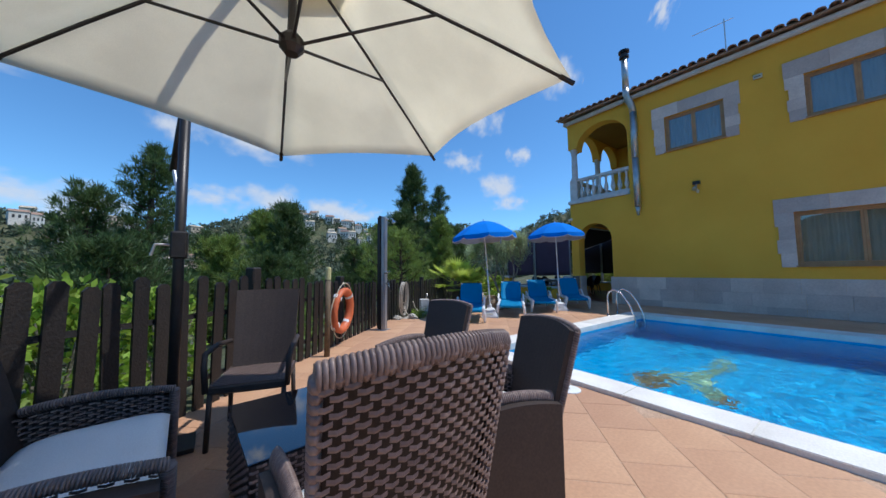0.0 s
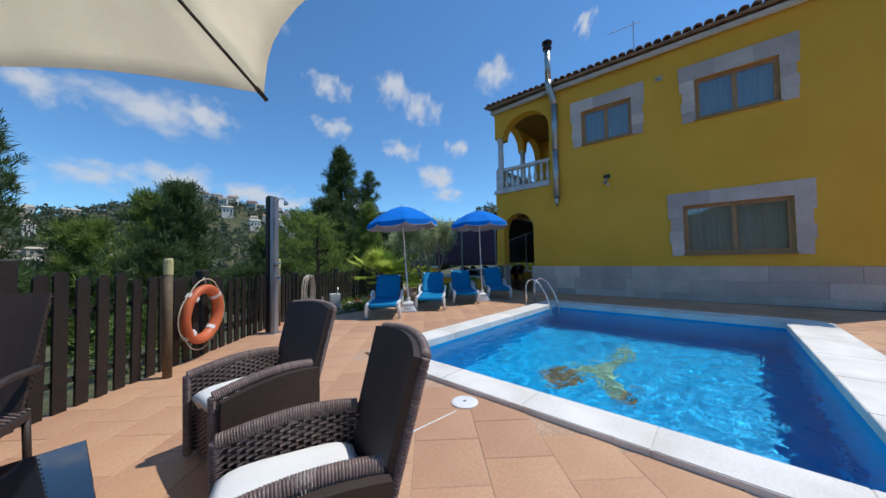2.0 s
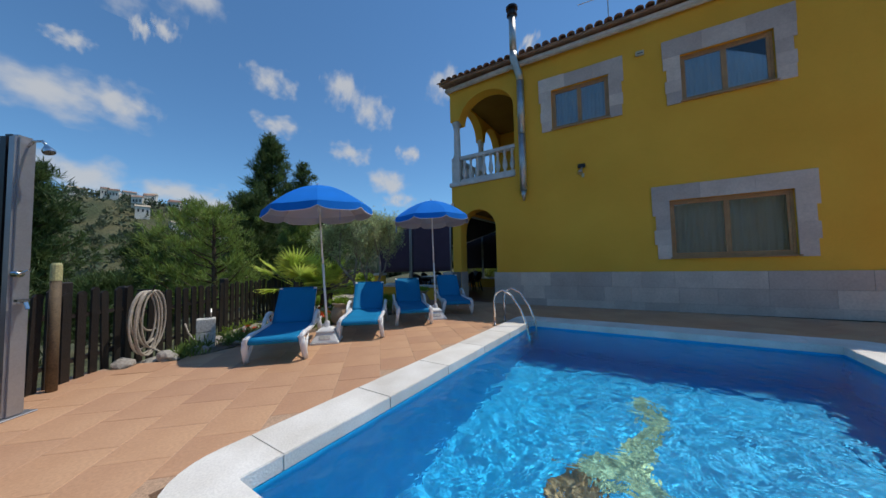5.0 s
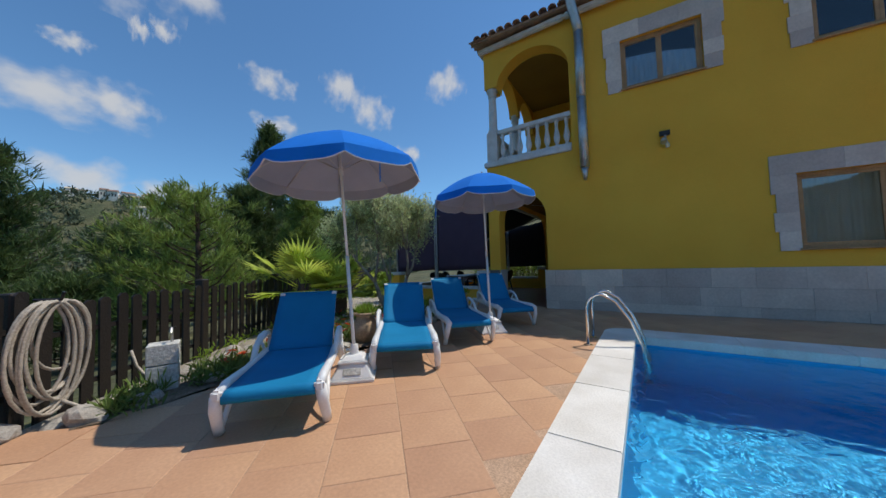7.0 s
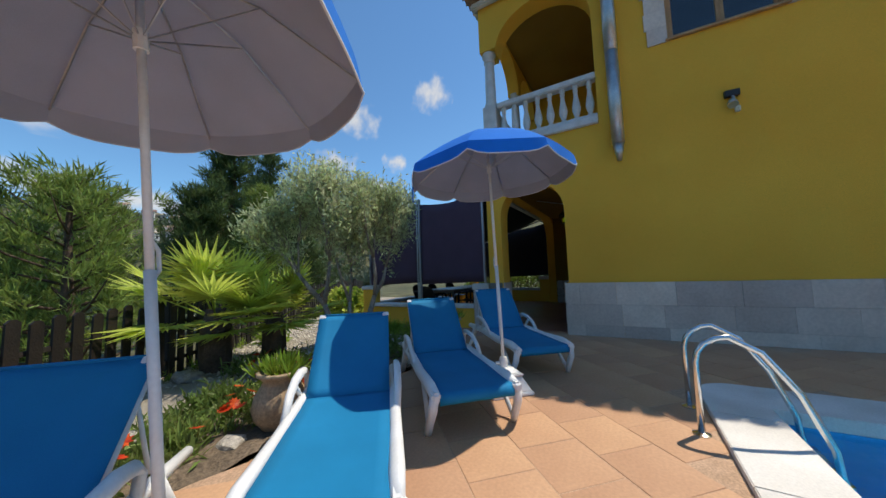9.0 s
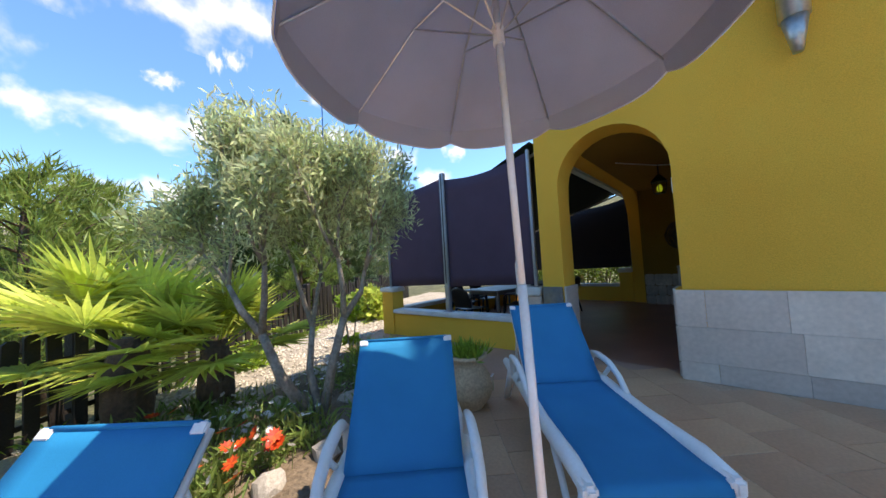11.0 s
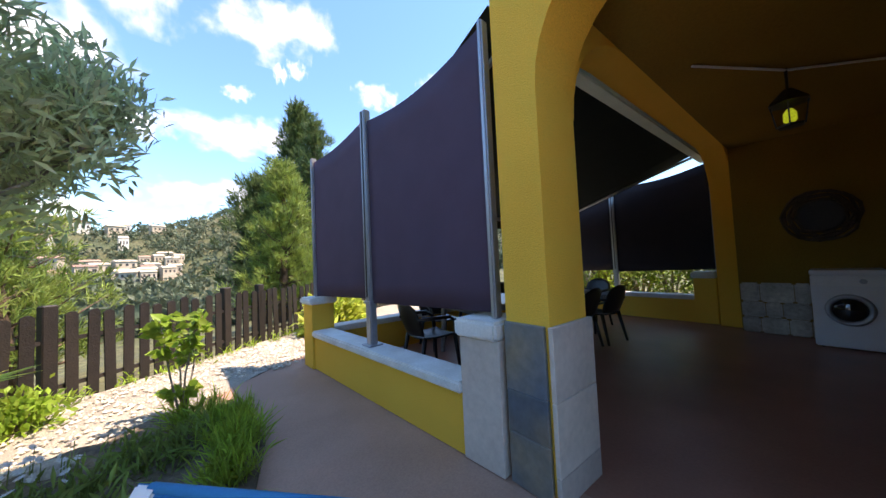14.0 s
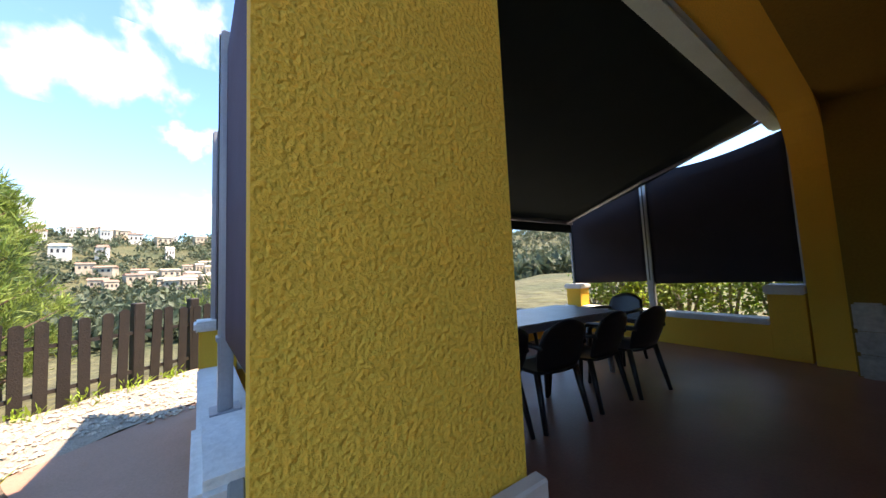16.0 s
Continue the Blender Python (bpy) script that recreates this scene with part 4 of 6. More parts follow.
    part("strap", Geo().grid(lambda u, v: dome(strap, 0.0)(0.5, 1.0) + Vector((u * 0.035, u * 0.01 + 0.01, 0.02 - v * 0.30)), 1, 4, 0.002), M["canopy_blue"], t, "dark blue hanging strap")
    return t


beach_umbrella(pose(-5.60, 0.52, 0, 0, 0, 42), 0.14, 100, "blue beach umbrella with grey lining on a white base", 2.54)
beach_umbrella(pose(-3.04, 0.145, 0, 0, 0, 44), 0.06, 60, "blue beach umbrella with grey lining between two loungers", 2.67, 1)

# pool ladder
lad = thing("pool_ladder", "polished steel pool ladder over the coping", "ladder")
for k, x in enumerate((-3.22, -2.72)):
    part("handrail", Geo().tube([(x, -1.37, 0.0), (x, -1.37, 0.45)] + [(x, -1.37 - 0.19 + 0.19 * math.cos(a), 0.50 + 0.19 * math.sin(a)) for a in (0, .4, .8, 1.2, 1.57)] +
                                [(x, -1.72, 0.60), (x, -1.88, 0.36), (x, -2.00, 0.05), (x, -2.03, -0.3), (x, -2.03, -0.95)], 0.021, 12), M["steel"], lad, smooth=True)
    part("flange", Geo().lathe([(0.055, 0.0), (0.055, 0.008), (0.024, 0.02)], 18, Matrix.Translation((x, -1.37, 0.0))), M["steel"], lad)
for z in (-0.25, -0.5, -0.75):
    part("rung", Geo().box(-3.22, -2.72, -2.07, -1.99, z - 0.015, z + 0.015), M["steel"], lad, bevel=0.006)

lid = thing("skimmer_lid", "round white plastic skimmer lid in the tiles", "lid", m=pose(-8.45, -3.47, 0.0))
part("cover", Geo().lathe([(0.115, 0.0), (0.115, 0.010), (0.10, 0.016), (0.03, 0.016)], 28), M["white_resin"], lid)
# dark disc laid on the lid gives the shade of a finger hole
part("finger_hole", Geo().lathe([(0.014, 0.0155), (0.014, 0.0175)], 10), M["dark_metal"], lid)

ln = thing("pipe_joint", "thin white mortar line across the tiles to the skimmer lid", "mortar line", kind="structure")
part("mortar", Geo().tube([(-8.61, -3.51, 0.0), (-10.49, -3.32, 0.0)], 0.009, 6, flat=0.45), M["white_stone"], ln)

sh = thing("solar_shower", "black and grey solar shower column with steel head", "shower", m=pose(-8.60, 0.74, 0, 0, 0, -58))
part("tank_column", Geo().box(-0.085, 0.03, -0.06, 0.09, 0, 2.42), M["solar_black"], sh, "black column", bevel=0.03, seg=3)
part("front_column", Geo().box(0.03, 0.12, -0.075, 0.06, 0.0, 2.40), M["alu"], sh, "grey aluminium front", bevel=0.02, seg=2)
part("base_plate", Geo().box(-0.12, 0.15, -0.12, 0.12, 0, 0.012), M["alu"], sh, bevel=0.004)
part("shower_arm", Geo().tube([(0.10, 0, 2.30), (0.16, 0, 2.36), (0.24, 0, 2.36), (0.29, 0, 2.31)], 0.011, 8), M["steel"], sh, smooth=True)
part("shower_head", Geo().lathe([(0.04, -0.02), (0.042, 0.0), (0.015, 0.05)], 16, Matrix.Translation((0.30, 0, 2.27)) @ pose(0, 0, 0, 0, -25, 0)), M["steel"], sh)
mx = part("mixer", Geo().tube([(0.12, -0.05, 1.20), (0.17, -0.05, 1.20)], 0.03, 12), M["steel"], sh)
part("mixer_lever", Geo().tube([(0.17, -0.05, 1.20), (0.25, -0.05, 1.23)], 0.01, 8), M["steel"], mx)
ft = part("foot_tap", Geo().tube([(0.12, -0.02, 0.95), (0.19, -0.02, 0.95), (0.21, -0.02, 0.90)], 0.014, 8), M["steel"], sh)
part("tap_handle", Geo().box(0.14, 0.17, -0.06, 0.02, 0.965, 0.985), M["steel"], ft)

yp = thing("marker_post", "weathered wooden post with a pale yellow top", "post", m=pose(-10.09, -0.63, 0))
part("shaft", Geo().lathe([(0.042, 0), (0.040, 0.6), (0.041, 1.12)], 14), M["post_wood"], yp, smooth=True)
part("painted_top", Geo().lathe([(0.043, 1.12), (0.043, 1.28), (0.034, 1.305)], 14), M["post_top"], yp)
for k, (x, y) in enumerate(((-8.30, 1.26),)):
    p2 = thing("marker_post", "weathered wooden post with a pale yellow top", "post", m=pose(x, y, 0))
    part("shaft", Geo().lathe([(0.042, 0), (0.040, 0.6), (0.041, 1.12)], 14), M["post_wood"], p2, smooth=True)
    part("painted_top", Geo().lathe([(0.043, 1.12), (0.043, 1.28), (0.034, 1.305)], 14), M["post_top"], p2)

# lifebuoy hung on the fence
lb = thing("lifebuoy", "orange lifebuoy with pale rope hanging on the fence", "lifebuoy", m=pose(-9.72, -0.06, 0.58, 90, 0, 46) @ pose(0, 0, 0.035, 4, 0, 0))
ring = [(0.29 * math.cos(a), 0.29 * math.sin(a) * 1.12, 0) for a in [2 * math.pi * i / 32 for i in range(32)]]
part("ring", Geo().tube(ring, 0.072, 12, flat=0.75, closed=True), M["orange"], lb, smooth=True)
for a in (45, 135, 225, 315):
    c, s = math.cos(radians(a)), math.sin(radians(a))
    part("band", Geo().tube([(0.29 * math.cos(radians(a + e)), 0.325 * math.sin(radians(a + e)), 0) for e in (-5, 0, 5)], 0.076, 12, flat=0.76), M["white_trim"], lb, "white reflective band")
    part("grab_rope", Geo().tube([(0.37 * math.cos(radians(a + e)) * (1 + 0.12 * math.sin(radians(e * 2))), 0.41 * math.sin(radians(a + e)) * (1 + 0.12 * math.sin(radians(e * 2))), 0.01) for e in range(0, 91, 10)], 0.008, 6), M["rope"], lb)
part("hanging_cord", Geo().tube([(0.02, 0.40, 0.0), (0.0, 0.47, -0.02), (-0.06, 0.44, 0.0)], 0.008, 6), M["rope"], lb)

# hose coiled on a fence post, block with tap
ho = thing("garden_hose", "beige garden hose hanging in loops on a fence post", "hose", m=pose(-7.52, 1.93, 0, 0, 0, 40))
random.seed(3)
pts = []
for k in range(9):
    w, h, dz = random.uniform(0.17, 0.25), random.uniform(0.30, 0.43), random.uniform(-0.04, 0.04)
    for i in range(22):
        a = math.pi / 2 + 2 * math.pi * i / 22
        pts.append((w * math.cos(a) + 0.02 * k - 0.08, -0.10 - 0.012 * (k % 4) - 0.02 * math.sin(a + 1), 0.50 + dz * (1 - math.sin(a)) + h * math.sin(a) + 0.43 - h))
part("coil", Geo().tube(pts, 0.0125, 7), M["hose"], ho, smooth=True)
part("loose_end", Geo().tube([(0.05, -0.14, 0.14), (0.14, -0.22, 0.035), (0.32, -0.30, 0.03), (0.52, -0.38, 0.05), (0.66, -0.30, 0.08), (0.70, -0.16, 0.20), (0.68, -0.12, 0.36)], 0.0125, 7), M["hose"], ho, smooth=True)
part("hook", Geo().tube([(0, 0.03, 0.94), (0, -0.16, 0.94), (0, -0.18, 1.0)], 0.012, 6), M["dark_metal"], ho)
tb = thing("tap_block", "white painted concrete block with a garden tap", "tap", m=pose(-6.76, 1.93, 0, 0, 0, -20))
part("lower_block", Geo().box(-0.12, 0.12, -0.10, 0.10, 0, 0.24), M["block"], tb, bevel=0.008)
part("upper_block", Geo().box(-0.12, 0.12, -0.10, 0.10, 0.246, 0.44), M["block"], tb, bevel=0.008)
tap = part("tap", Geo().tube([(0.06, 0.0, 0.44), (0.06, 0.0, 0.55), (0.06, -0.06, 0.58), (0.06, -0.10, 0.54)], 0.012, 8), M["galv"], tb)
part("tap_handle", Geo().box(0.03, 0.09, -0.012, 0.012, 0.575, 0.587), M["dark_metal"], tap)


# ---- wicker furniture under the cream parasol ----
def weave(fn, nu, nv, lift=0.006, gap=0.12):
    """Strands over a surface fn(u, v), passing over and under by turns."""
    g = Geo()
    for j in range(nv):
        v0, v1 = (j + gap) / nv, (j + 1 - gap) / nv
        for i in range(-1, nu):
            if (i + j) % 2:
                continue
            us = [max(0.0, (i - 0.15) / nu), min(1.0, (i + 0.5) / nu), min(1.0, (i + 1.15) / nu)]
            if us[1] <= us[0]:
                continue
            vs = []
            for u, h in zip(us, (0.0, 1.0, 0.0)):
                p0, p1 = Vector(fn(u, v0)), Vector(fn(u, v1))
                e = 0.01
                nrm = (Vector(fn(min(u + e, 1), v0)) - Vector(fn(max(u - e, 0), v0))).cross(p1 - p0).normalized()
                vs += [p0 + nrm * h * lift, (p0 + p1) / 2 + nrm * (h * lift + 0.002), p1 + nrm * h * lift]
            g.add(vs, [(0, 3, 4, 1), (1, 4, 5, 2), (3, 6, 7, 4), (4, 7, 8, 5)])
    return g


def wrap(pts, r, turns, flat=1.0):
    """A bar wound with flat strands: many short rings."""
    g = Geo()
    pts = [Vector(p) for p in pts]
    cum = [0.0]
    for a, b in zip(pts, pts[1:]):
        cum.append(cum[-1] + (b - a).length)

    def at(s):
        for k in range(len(pts) - 1):
            if s <= cum[k + 1] or k == len(pts) - 2:
                return pts[k].lerp(pts[k + 1], (s - cum[k]) / (cum[k + 1] - cum[k]))
    for i in range(turns):
        s0, s1 = cum[-1] * i / turns, cum[-1] * (i + 0.9) / turns
        g.tube([at(s0), at((s0 + s1) / 2), at(s1)], [r * 0.92, r, r * 0.92], 8, flat=flat)
    return g


def armchair():
    t = thing("wicker_armchair", "dark brown wicker armchair with a white seat cushion", "armchair", "wicker garden set")
    W, core = 0.31, M["wicker_core"]
    bow = lambda u: 1 - (2 * u - 1) ** 2
    back = lambda u, v: ((u - 0.5) * (0.58 + 0.08 * v), -0.26 - 0.17 * v - 0.06 * bow(u) * (0.4 + 0.6 * v), 0.30 + v * (0.60 + 0.02 * bow(u)))
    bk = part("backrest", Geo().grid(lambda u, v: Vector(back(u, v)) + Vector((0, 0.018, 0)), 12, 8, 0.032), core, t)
    part("back_weave", weave(lambda u, v: Vector(back(u, v)) + Vector((0, -0.017, 0)), 22, 52, 0.004), M["wicker"], bk)
    part("front_weave", weave(lambda u, v: Vector(back(1 - u, v)) + Vector((0, 0.021, 0)), 24, 46, 0.005), M["wicker"], bk)
    part("back_rim", wrap([Vector(back(i / 10, 1.0)) for i in range(11)], 0.022, 44), M["wicker"], bk, smooth=True)
    for u in (0, 1):
        part("back_edge", wrap([Vector(back(u, i / 6)) for i in range(7)], 0.020, 44), M["wicker"], bk, smooth=True)
    topz = lambda v: 0.515 + 0.055 * math.sin(v * math.pi * 0.75) + 0.01 * (1 - v)
    for s in (-1, 1):
        sidef = lambda u, v, s=s: (s * W, (0.31 - 0.60 * u) if s > 0 else (-0.29 + 0.60 * u), 0.03 + v * (topz(u if s > 0 else 1 - u) - 0.05))
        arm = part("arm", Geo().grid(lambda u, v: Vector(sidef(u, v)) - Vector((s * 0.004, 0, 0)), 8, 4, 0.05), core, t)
        part("side_weave", weave(sidef, 22, 40, 0.005), M["wicker"], arm)
        part("inner_weave", weave(lambda u, v: Vector(sidef(1 - u, v)) - Vector((s * 0.058, 0, 0)), 18, 34, 0.006), M["wicker"], arm)
        part("arm_rim", wrap([(s * (W - 0.03), 0.33 - 0.60 * k / 8, topz(k / 8)) for k in range(9)], 0.034, 54, 0.7), M["wicker"], arm, smooth=True)
        part("front_rim", wrap([(s * (W - 0.03), 0.325, 0.03), (s * (W - 0.03), 0.33, topz(0))], 0.028, 48), M["wicker"], arm, smooth=True)
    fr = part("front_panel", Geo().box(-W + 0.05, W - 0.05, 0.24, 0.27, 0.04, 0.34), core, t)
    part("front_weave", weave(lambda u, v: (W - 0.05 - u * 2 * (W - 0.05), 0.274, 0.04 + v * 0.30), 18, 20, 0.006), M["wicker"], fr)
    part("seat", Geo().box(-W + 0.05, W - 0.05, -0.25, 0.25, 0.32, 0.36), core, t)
    part("cushion", Geo().grid(lambda u, v: (-0.255 + 0.51 * u, -0.235 + 0.55 * v, 0.455 - 0.035 * abs(2 * u - 1) ** 5 - 0.035 * abs(2 * v - 1) ** 5), 14, 14, 0.09), M["cushion"], t, "white seat cushion", smooth=True)
    return t


A = armchair()
A.matrix_basis = pose(-11.06, -4.44, 0, 0, 0, -1) @ Matrix.Diagonal((0.63, 0.90, 1.205, 1))
copy_thing(A, pose(-10.05, -3.97, 0, 0, 0, 68)).scale = (0.86, 0.92, 1)
copy_thing(A, pose(-9.87, -2.84, 0, 0, 0, 94)).scale = (0.92, 0.92, 1)
D = copy_thing(A, pose(-11.90, -3.22, 0, 0, 0, -86))
D.scale = (1.80, 1.0, 0.97)
D.name = "wicker_sofa"
tagged(D, "small dark brown wicker sofa with a white seat cushion", "sofa")

hc = thing("wicker_dining_chair", "dark woven high-backed garden chair with slim arms", "chair", "wicker garden set", m=pose(-11.13, -2.40, 0, 0, 0, 162))
hb = lambda u, v: ((u - 0.5) * (0.46 + 0.06 * v), -0.22 - 0.16 * v - 0.03 * (1 - (2 * u - 1) ** 2), 0.44 + 0.64 * v)
b = part("backrest", Geo().grid(lambda u, v: Vector(hb(u, v)) + Vector((0, 0.01, 0)), 8, 8, 0.018), M["wicker_core"], hc)
part("back_weave", weave(lambda u, v: Vector(hb(1 - u, v)) + Vector((0, 0.012, 0)), 24, 40, 0.005), M["wicker"], b)
part("rear_weave", weave(lambda u, v: Vector(hb(u, v)) + Vector((0, -0.012, 0)), 24, 40, 0.005), M["wicker"], b)
part("seat", Geo().box(-0.25, 0.25, -0.24, 0.26, 0.38, 0.44), M["wicker_core"], hc, bevel=0.012)
part("seat_weave", weave(lambda u, v: (-0.25 + 0.5 * u, -0.23 + 0.48 * v, 0.443), 22, 26, 0.005), M["wicker"], hc)
for s in (-1, 1):
    part("arm", Geo().tube([(s * 0.26, -0.25, 0.66), (s * 0.28, 0.0, 0.68), (s * 0.28, 0.22, 0.66), (s * 0.27, 0.26, 0.58), (s * 0.26, 0.25, 0.40)], 0.02, 8), M["wicker_core"], hc, smooth=True)
    for y in (-0.22, 0.24):
        part("leg", Geo().tube([(s * 0.235, y, 0.40), (s * 0.245, y * 1.05, 0.0)], 0.018, 8), M["wicker_core"], hc, smooth=True)

tb = thing("coffee_table", "dark wicker coffee table with a tinted glass top", "table", "wicker garden set", m=pose(-10.94, -3.40, 0, 0, 0, 4) @ Matrix.Diagonal((0.88, 0.88, 1, 1)))
part("glass_top", Geo().box(-0.42, 0.42, -0.42, 0.42, 0.445, 0.455), M["table_glass"], tb, "dark tinted glass", bevel=0.003)
part("frame", Geo().box(-0.41, 0.41, -0.41, 0.41, 0.37, 0.443), M["wicker_core"], tb, bevel=0.01)
for a in (0, 90, 180, 270):
    part("side_weave", weave(lambda u, v: Matrix.Rotation(radians(a), 3, "Z") @ Vector((-0.41 + 0.82 * u, -0.412, 0.05 + 0.39 * v)), 24, 22, 0.006), M["wicker"], tb)
for sx in (-1, 1):
    for sy in (-1, 1):
        part("leg", Geo().box(sx * 0.37 - 0.03, sx * 0.37 + 0.03, sy * 0.37 - 0.03, sy * 0.37 + 0.03, 0, 0.37), M["wicker_core"], tb)
part("inner_panel", Geo().box(-0.40, 0.40, -0.40, 0.40, 0.05, 0.37), M["wicker_core"], tb)

# cantilever parasol
cp = thing("cantilever_parasol", "cream cantilever parasol with dark metal mast and ribs", "parasol")
H = Vector((-11.16, -3.82, 0))
mast = Vector((-11.645, -2.37, 0))
n, r, rimz, apex = 6, 1.375, 2.235, 2.80
ang = lambda k: radians(-29.5 + 56.5 * k) if k < 3 else radians(83.5 + 247 * (k - 2) / 4)


def panel(k, lift=0.0):
    a0, a1 = ang(k), ang(k + 1)
    if k == 5:
        a1 = ang(0) + 2 * math.pi

    def fn(u, v):
        p0, p1 = Vector((math.cos(a0), math.sin(a0), 0)), Vector((math.cos(a1), math.sin(a1), 0))
        d = p0.lerp(p1, u)
        q = H + d * r * v * (1 - 0.10 * math.sin(math.pi * u) * v * v)
        return (q.x, q.y, apex - (apex - rimz) * v ** 1.12 + lift - 0.02 * math.sin(math.pi * u) * v)
    return fn


for k in range(6):
    part("canopy_panel", Geo().grid(lambda u, v, k=k: panel(k)(u, 0.16 + 0.84 * v), 8, 10, 0.002), M["canopy_cream"], cp, smooth=True)
    part("vent_panel", Geo().grid(lambda u, v, k=k: panel(k, 0.06)(u, 0.02 + 0.21 * v), 4, 3, 0.002), M["canopy_cream"], cp, smooth=True)
    f = panel(k, -0.02)
    rib = part("rib", Geo().tube([f(0, 0.05), f(0, 0.35), f(0, 0.7), f(0, 1.0)], 0.009, 6), M["dark_metal"], cp)
    part("strut", Geo().tube([H + Vector((0, 0, 2.30)), f(0, 0.50)], 0.008, 6), M["dark_metal"], rib)
    part("rib_end", Geo().tube([f(0, 0.96), f(0, 1.015)], 0.014, 6), M["dark_metal"], rib)
part("lower_hub", Geo().lathe([(0.03, 2.26), (0.055, 2.29), (0.055, 2.33), (0.03, 2.36)], 14, Matrix.Translation(H)), M["dark_metal"], cp)
part("center_pole", Geo().tube([H + Vector((0, 0, 2.3)), H + Vector((0, 0, 2.98))], 0.02, 10), M["dark_metal"], cp)
part("mast", Geo().tube([mast, mast + Vector((0, 0, 2.62))], 0.034, 14), M["dark_metal"], cp, smooth=True)
d = H - mast
part("arm", Geo().tube([mast + d * s + Vector((0, 0, z)) for s, z in ((-0.16, 2.05), (-0.08, 2.35), (0.0, 2.62), (0.18, 2.92), (0.45, 3.12), (0.75, 3.16), (1.0, 3.02))], 0.026, 10), M["dark_metal"], cp, smooth=True)
cb = part("crank_box", Geo().box(-0.05, 0.05, -0.05, 0.05, 1.35, 1.55, Matrix.Translation(mast)), M["dark_metal"], cp, bevel=0.012)
part("crank_handle", Geo().tube([mast + Vector((-0.05, 0, 1.45)), mast + Vector((-0.13, -0.02, 1.45)), mast + Vector((-0.15, -0.02, 1.37))], 0.01, 6), M["galv"], cb)
part("brace", Geo().tube([mast + d * -0.15 + Vector((0, 0, 2.06)), mast + Vector((0, 0, 1.72))], 0.014, 8), M["alu"], cp)
part("base_plate", Geo().box(-0.14, 0.14, -0.14, 0.14, 0, 0.03, Matrix.Translation(mast)), M["dark_metal"], cp)

# ---- fittings of the house ----
bal_prof = [(0.055, 0.0), (0.055, 0.03), (0.035, 0.045), (0.05, 0.09), (0.072, 0.16), (0.078, 0.22), (0.062, 0.32), (0.040, 0.43), (0.034, 0.52), (0.046, 0.55), (0.046, 0.565),
            (0.034, 0.58), (0.05, 0.61), (0.055, 0.635), (0.055, 0.66)]
baluster_me = Geo().lathe(bal_prof, 14).mesh("baluster", M["white_stone"], True)
col_prof = [(0.15, 0), (0.15, 0.08), (0.12, 0.11), (0.115, 0.15), (0.115, 0.6), (0.10, 1.12), (0.125, 1.14), (0.125, 1.17), (0.105, 1.19), (0.14, 1.28), (0.155, 1.30), (0.155, 1.36)]


def balustrade(a, b, n, label):
    t = thing("balustrade", label, "balustrade", "balcony balustrades")
    d = (b - a)
    ln, yaw = d.length, math.degrees(math.atan2(d.y, d.x))
    m = pose(a.x, a.y, 0, 0, 0, yaw)
    part("bottom_rail", Geo().box(0, ln, -0.08, 0.08, 3.94, 4.02, m), M["white_stone"], t, bevel=0.012)
    part("top_rail", Geo().box(0, ln, -0.10, 0.10, 4.68, 4.80, m), M["white_stone"], t, bevel=0.02, seg=2)
    for i in range(n):
        o = part("baluster", baluster_me, None, t)
        o.matrix_basis = m @ Matrix.Translation((ln * (i + 0.5) / n, 0, 4.02))


balustrade(Vector((0.10, -0.74)), Vector((0.10, 1.16)), 8, "white cast-stone balustrade on the balcony front")
balustrade(Vector((0.36, 1.36)), Vector((1.90, 1.36)), 7, "white cast-stone balustrade on the balcony side")
balustrade(Vector((2.18, 1.36)), Vector((3.7, 1.36)), 7, "white cast-stone balustrade on the balcony side")
for x, y in ((0.16, 1.34), (2.04, 1.35)):
    c = thing("balcony_column", "white cast-stone balcony column on a square pier", "column", "balcony columns", m=pose(x, y, 3.94))
    part("pier", Geo().box(-0.15, 0.15, -0.15, 0.15, 0, 0.86), M["white_stone"], c, bevel=0.012)
    part("shaft", Geo().lathe([(r * 0.98, z * 0.92) for r, z in col_prof], 20, Matrix.Translation((0, 0, 0.86))), M["white_stone"], c, smooth=False)

fl = thing("chimney_flue", "galvanised steel chimney pipe climbing the wall past the eaves", "chimney")
for k, (z0, z1) in enumerate(((3.30, 4.95), (4.97, 6.55))):
    part("pipe", Geo().tube([(-0.14, -1.02, z0), (-0.14, -1.02, z1)], 0.10 if k == 0 else 0.105, 18), M["galv"], fl, smooth=True)
part("end_cap", Geo().tube([(-0.14, -1.02, 3.0), (-0.14, -1.02, 3.30)], [0.035, 0.088], 16), M["galv"], fl, smooth=True)
part("elbow", Geo().tube([(-0.14, -1.02, 6.55), (-0.15, -1.0, 6.75), (-0.36, -0.92, 7.15), (-0.36, -0.92, 7.35)], 0.105, 18), M["galv"], fl, smooth=True)
part("chimney_pipe", Geo().tube([(-0.36, -0.92, 7.35), (-0.36, -0.92, 8.45)], 0.10, 18), M["galv"], fl, smooth=True)
part("cowl", Geo().lathe([(0.10, 8.42), (0.15, 8.45), (0.15, 8.52), (0.10, 8.55), (0.10, 8.62), (0.17, 8.64), (0.17, 8.70), (0.02, 8.76)], 18, Matrix.Translation((-0.36, -0.92, 0))), M["dark_metal"], fl, "dark soot-stained cowl")
for z in (3.9, 5.6):
    part("bracket", Geo().tube([(-0.03, -1.02, z), (-0.14, -1.02, z)], 0.015, 6), M["galv"], fl)

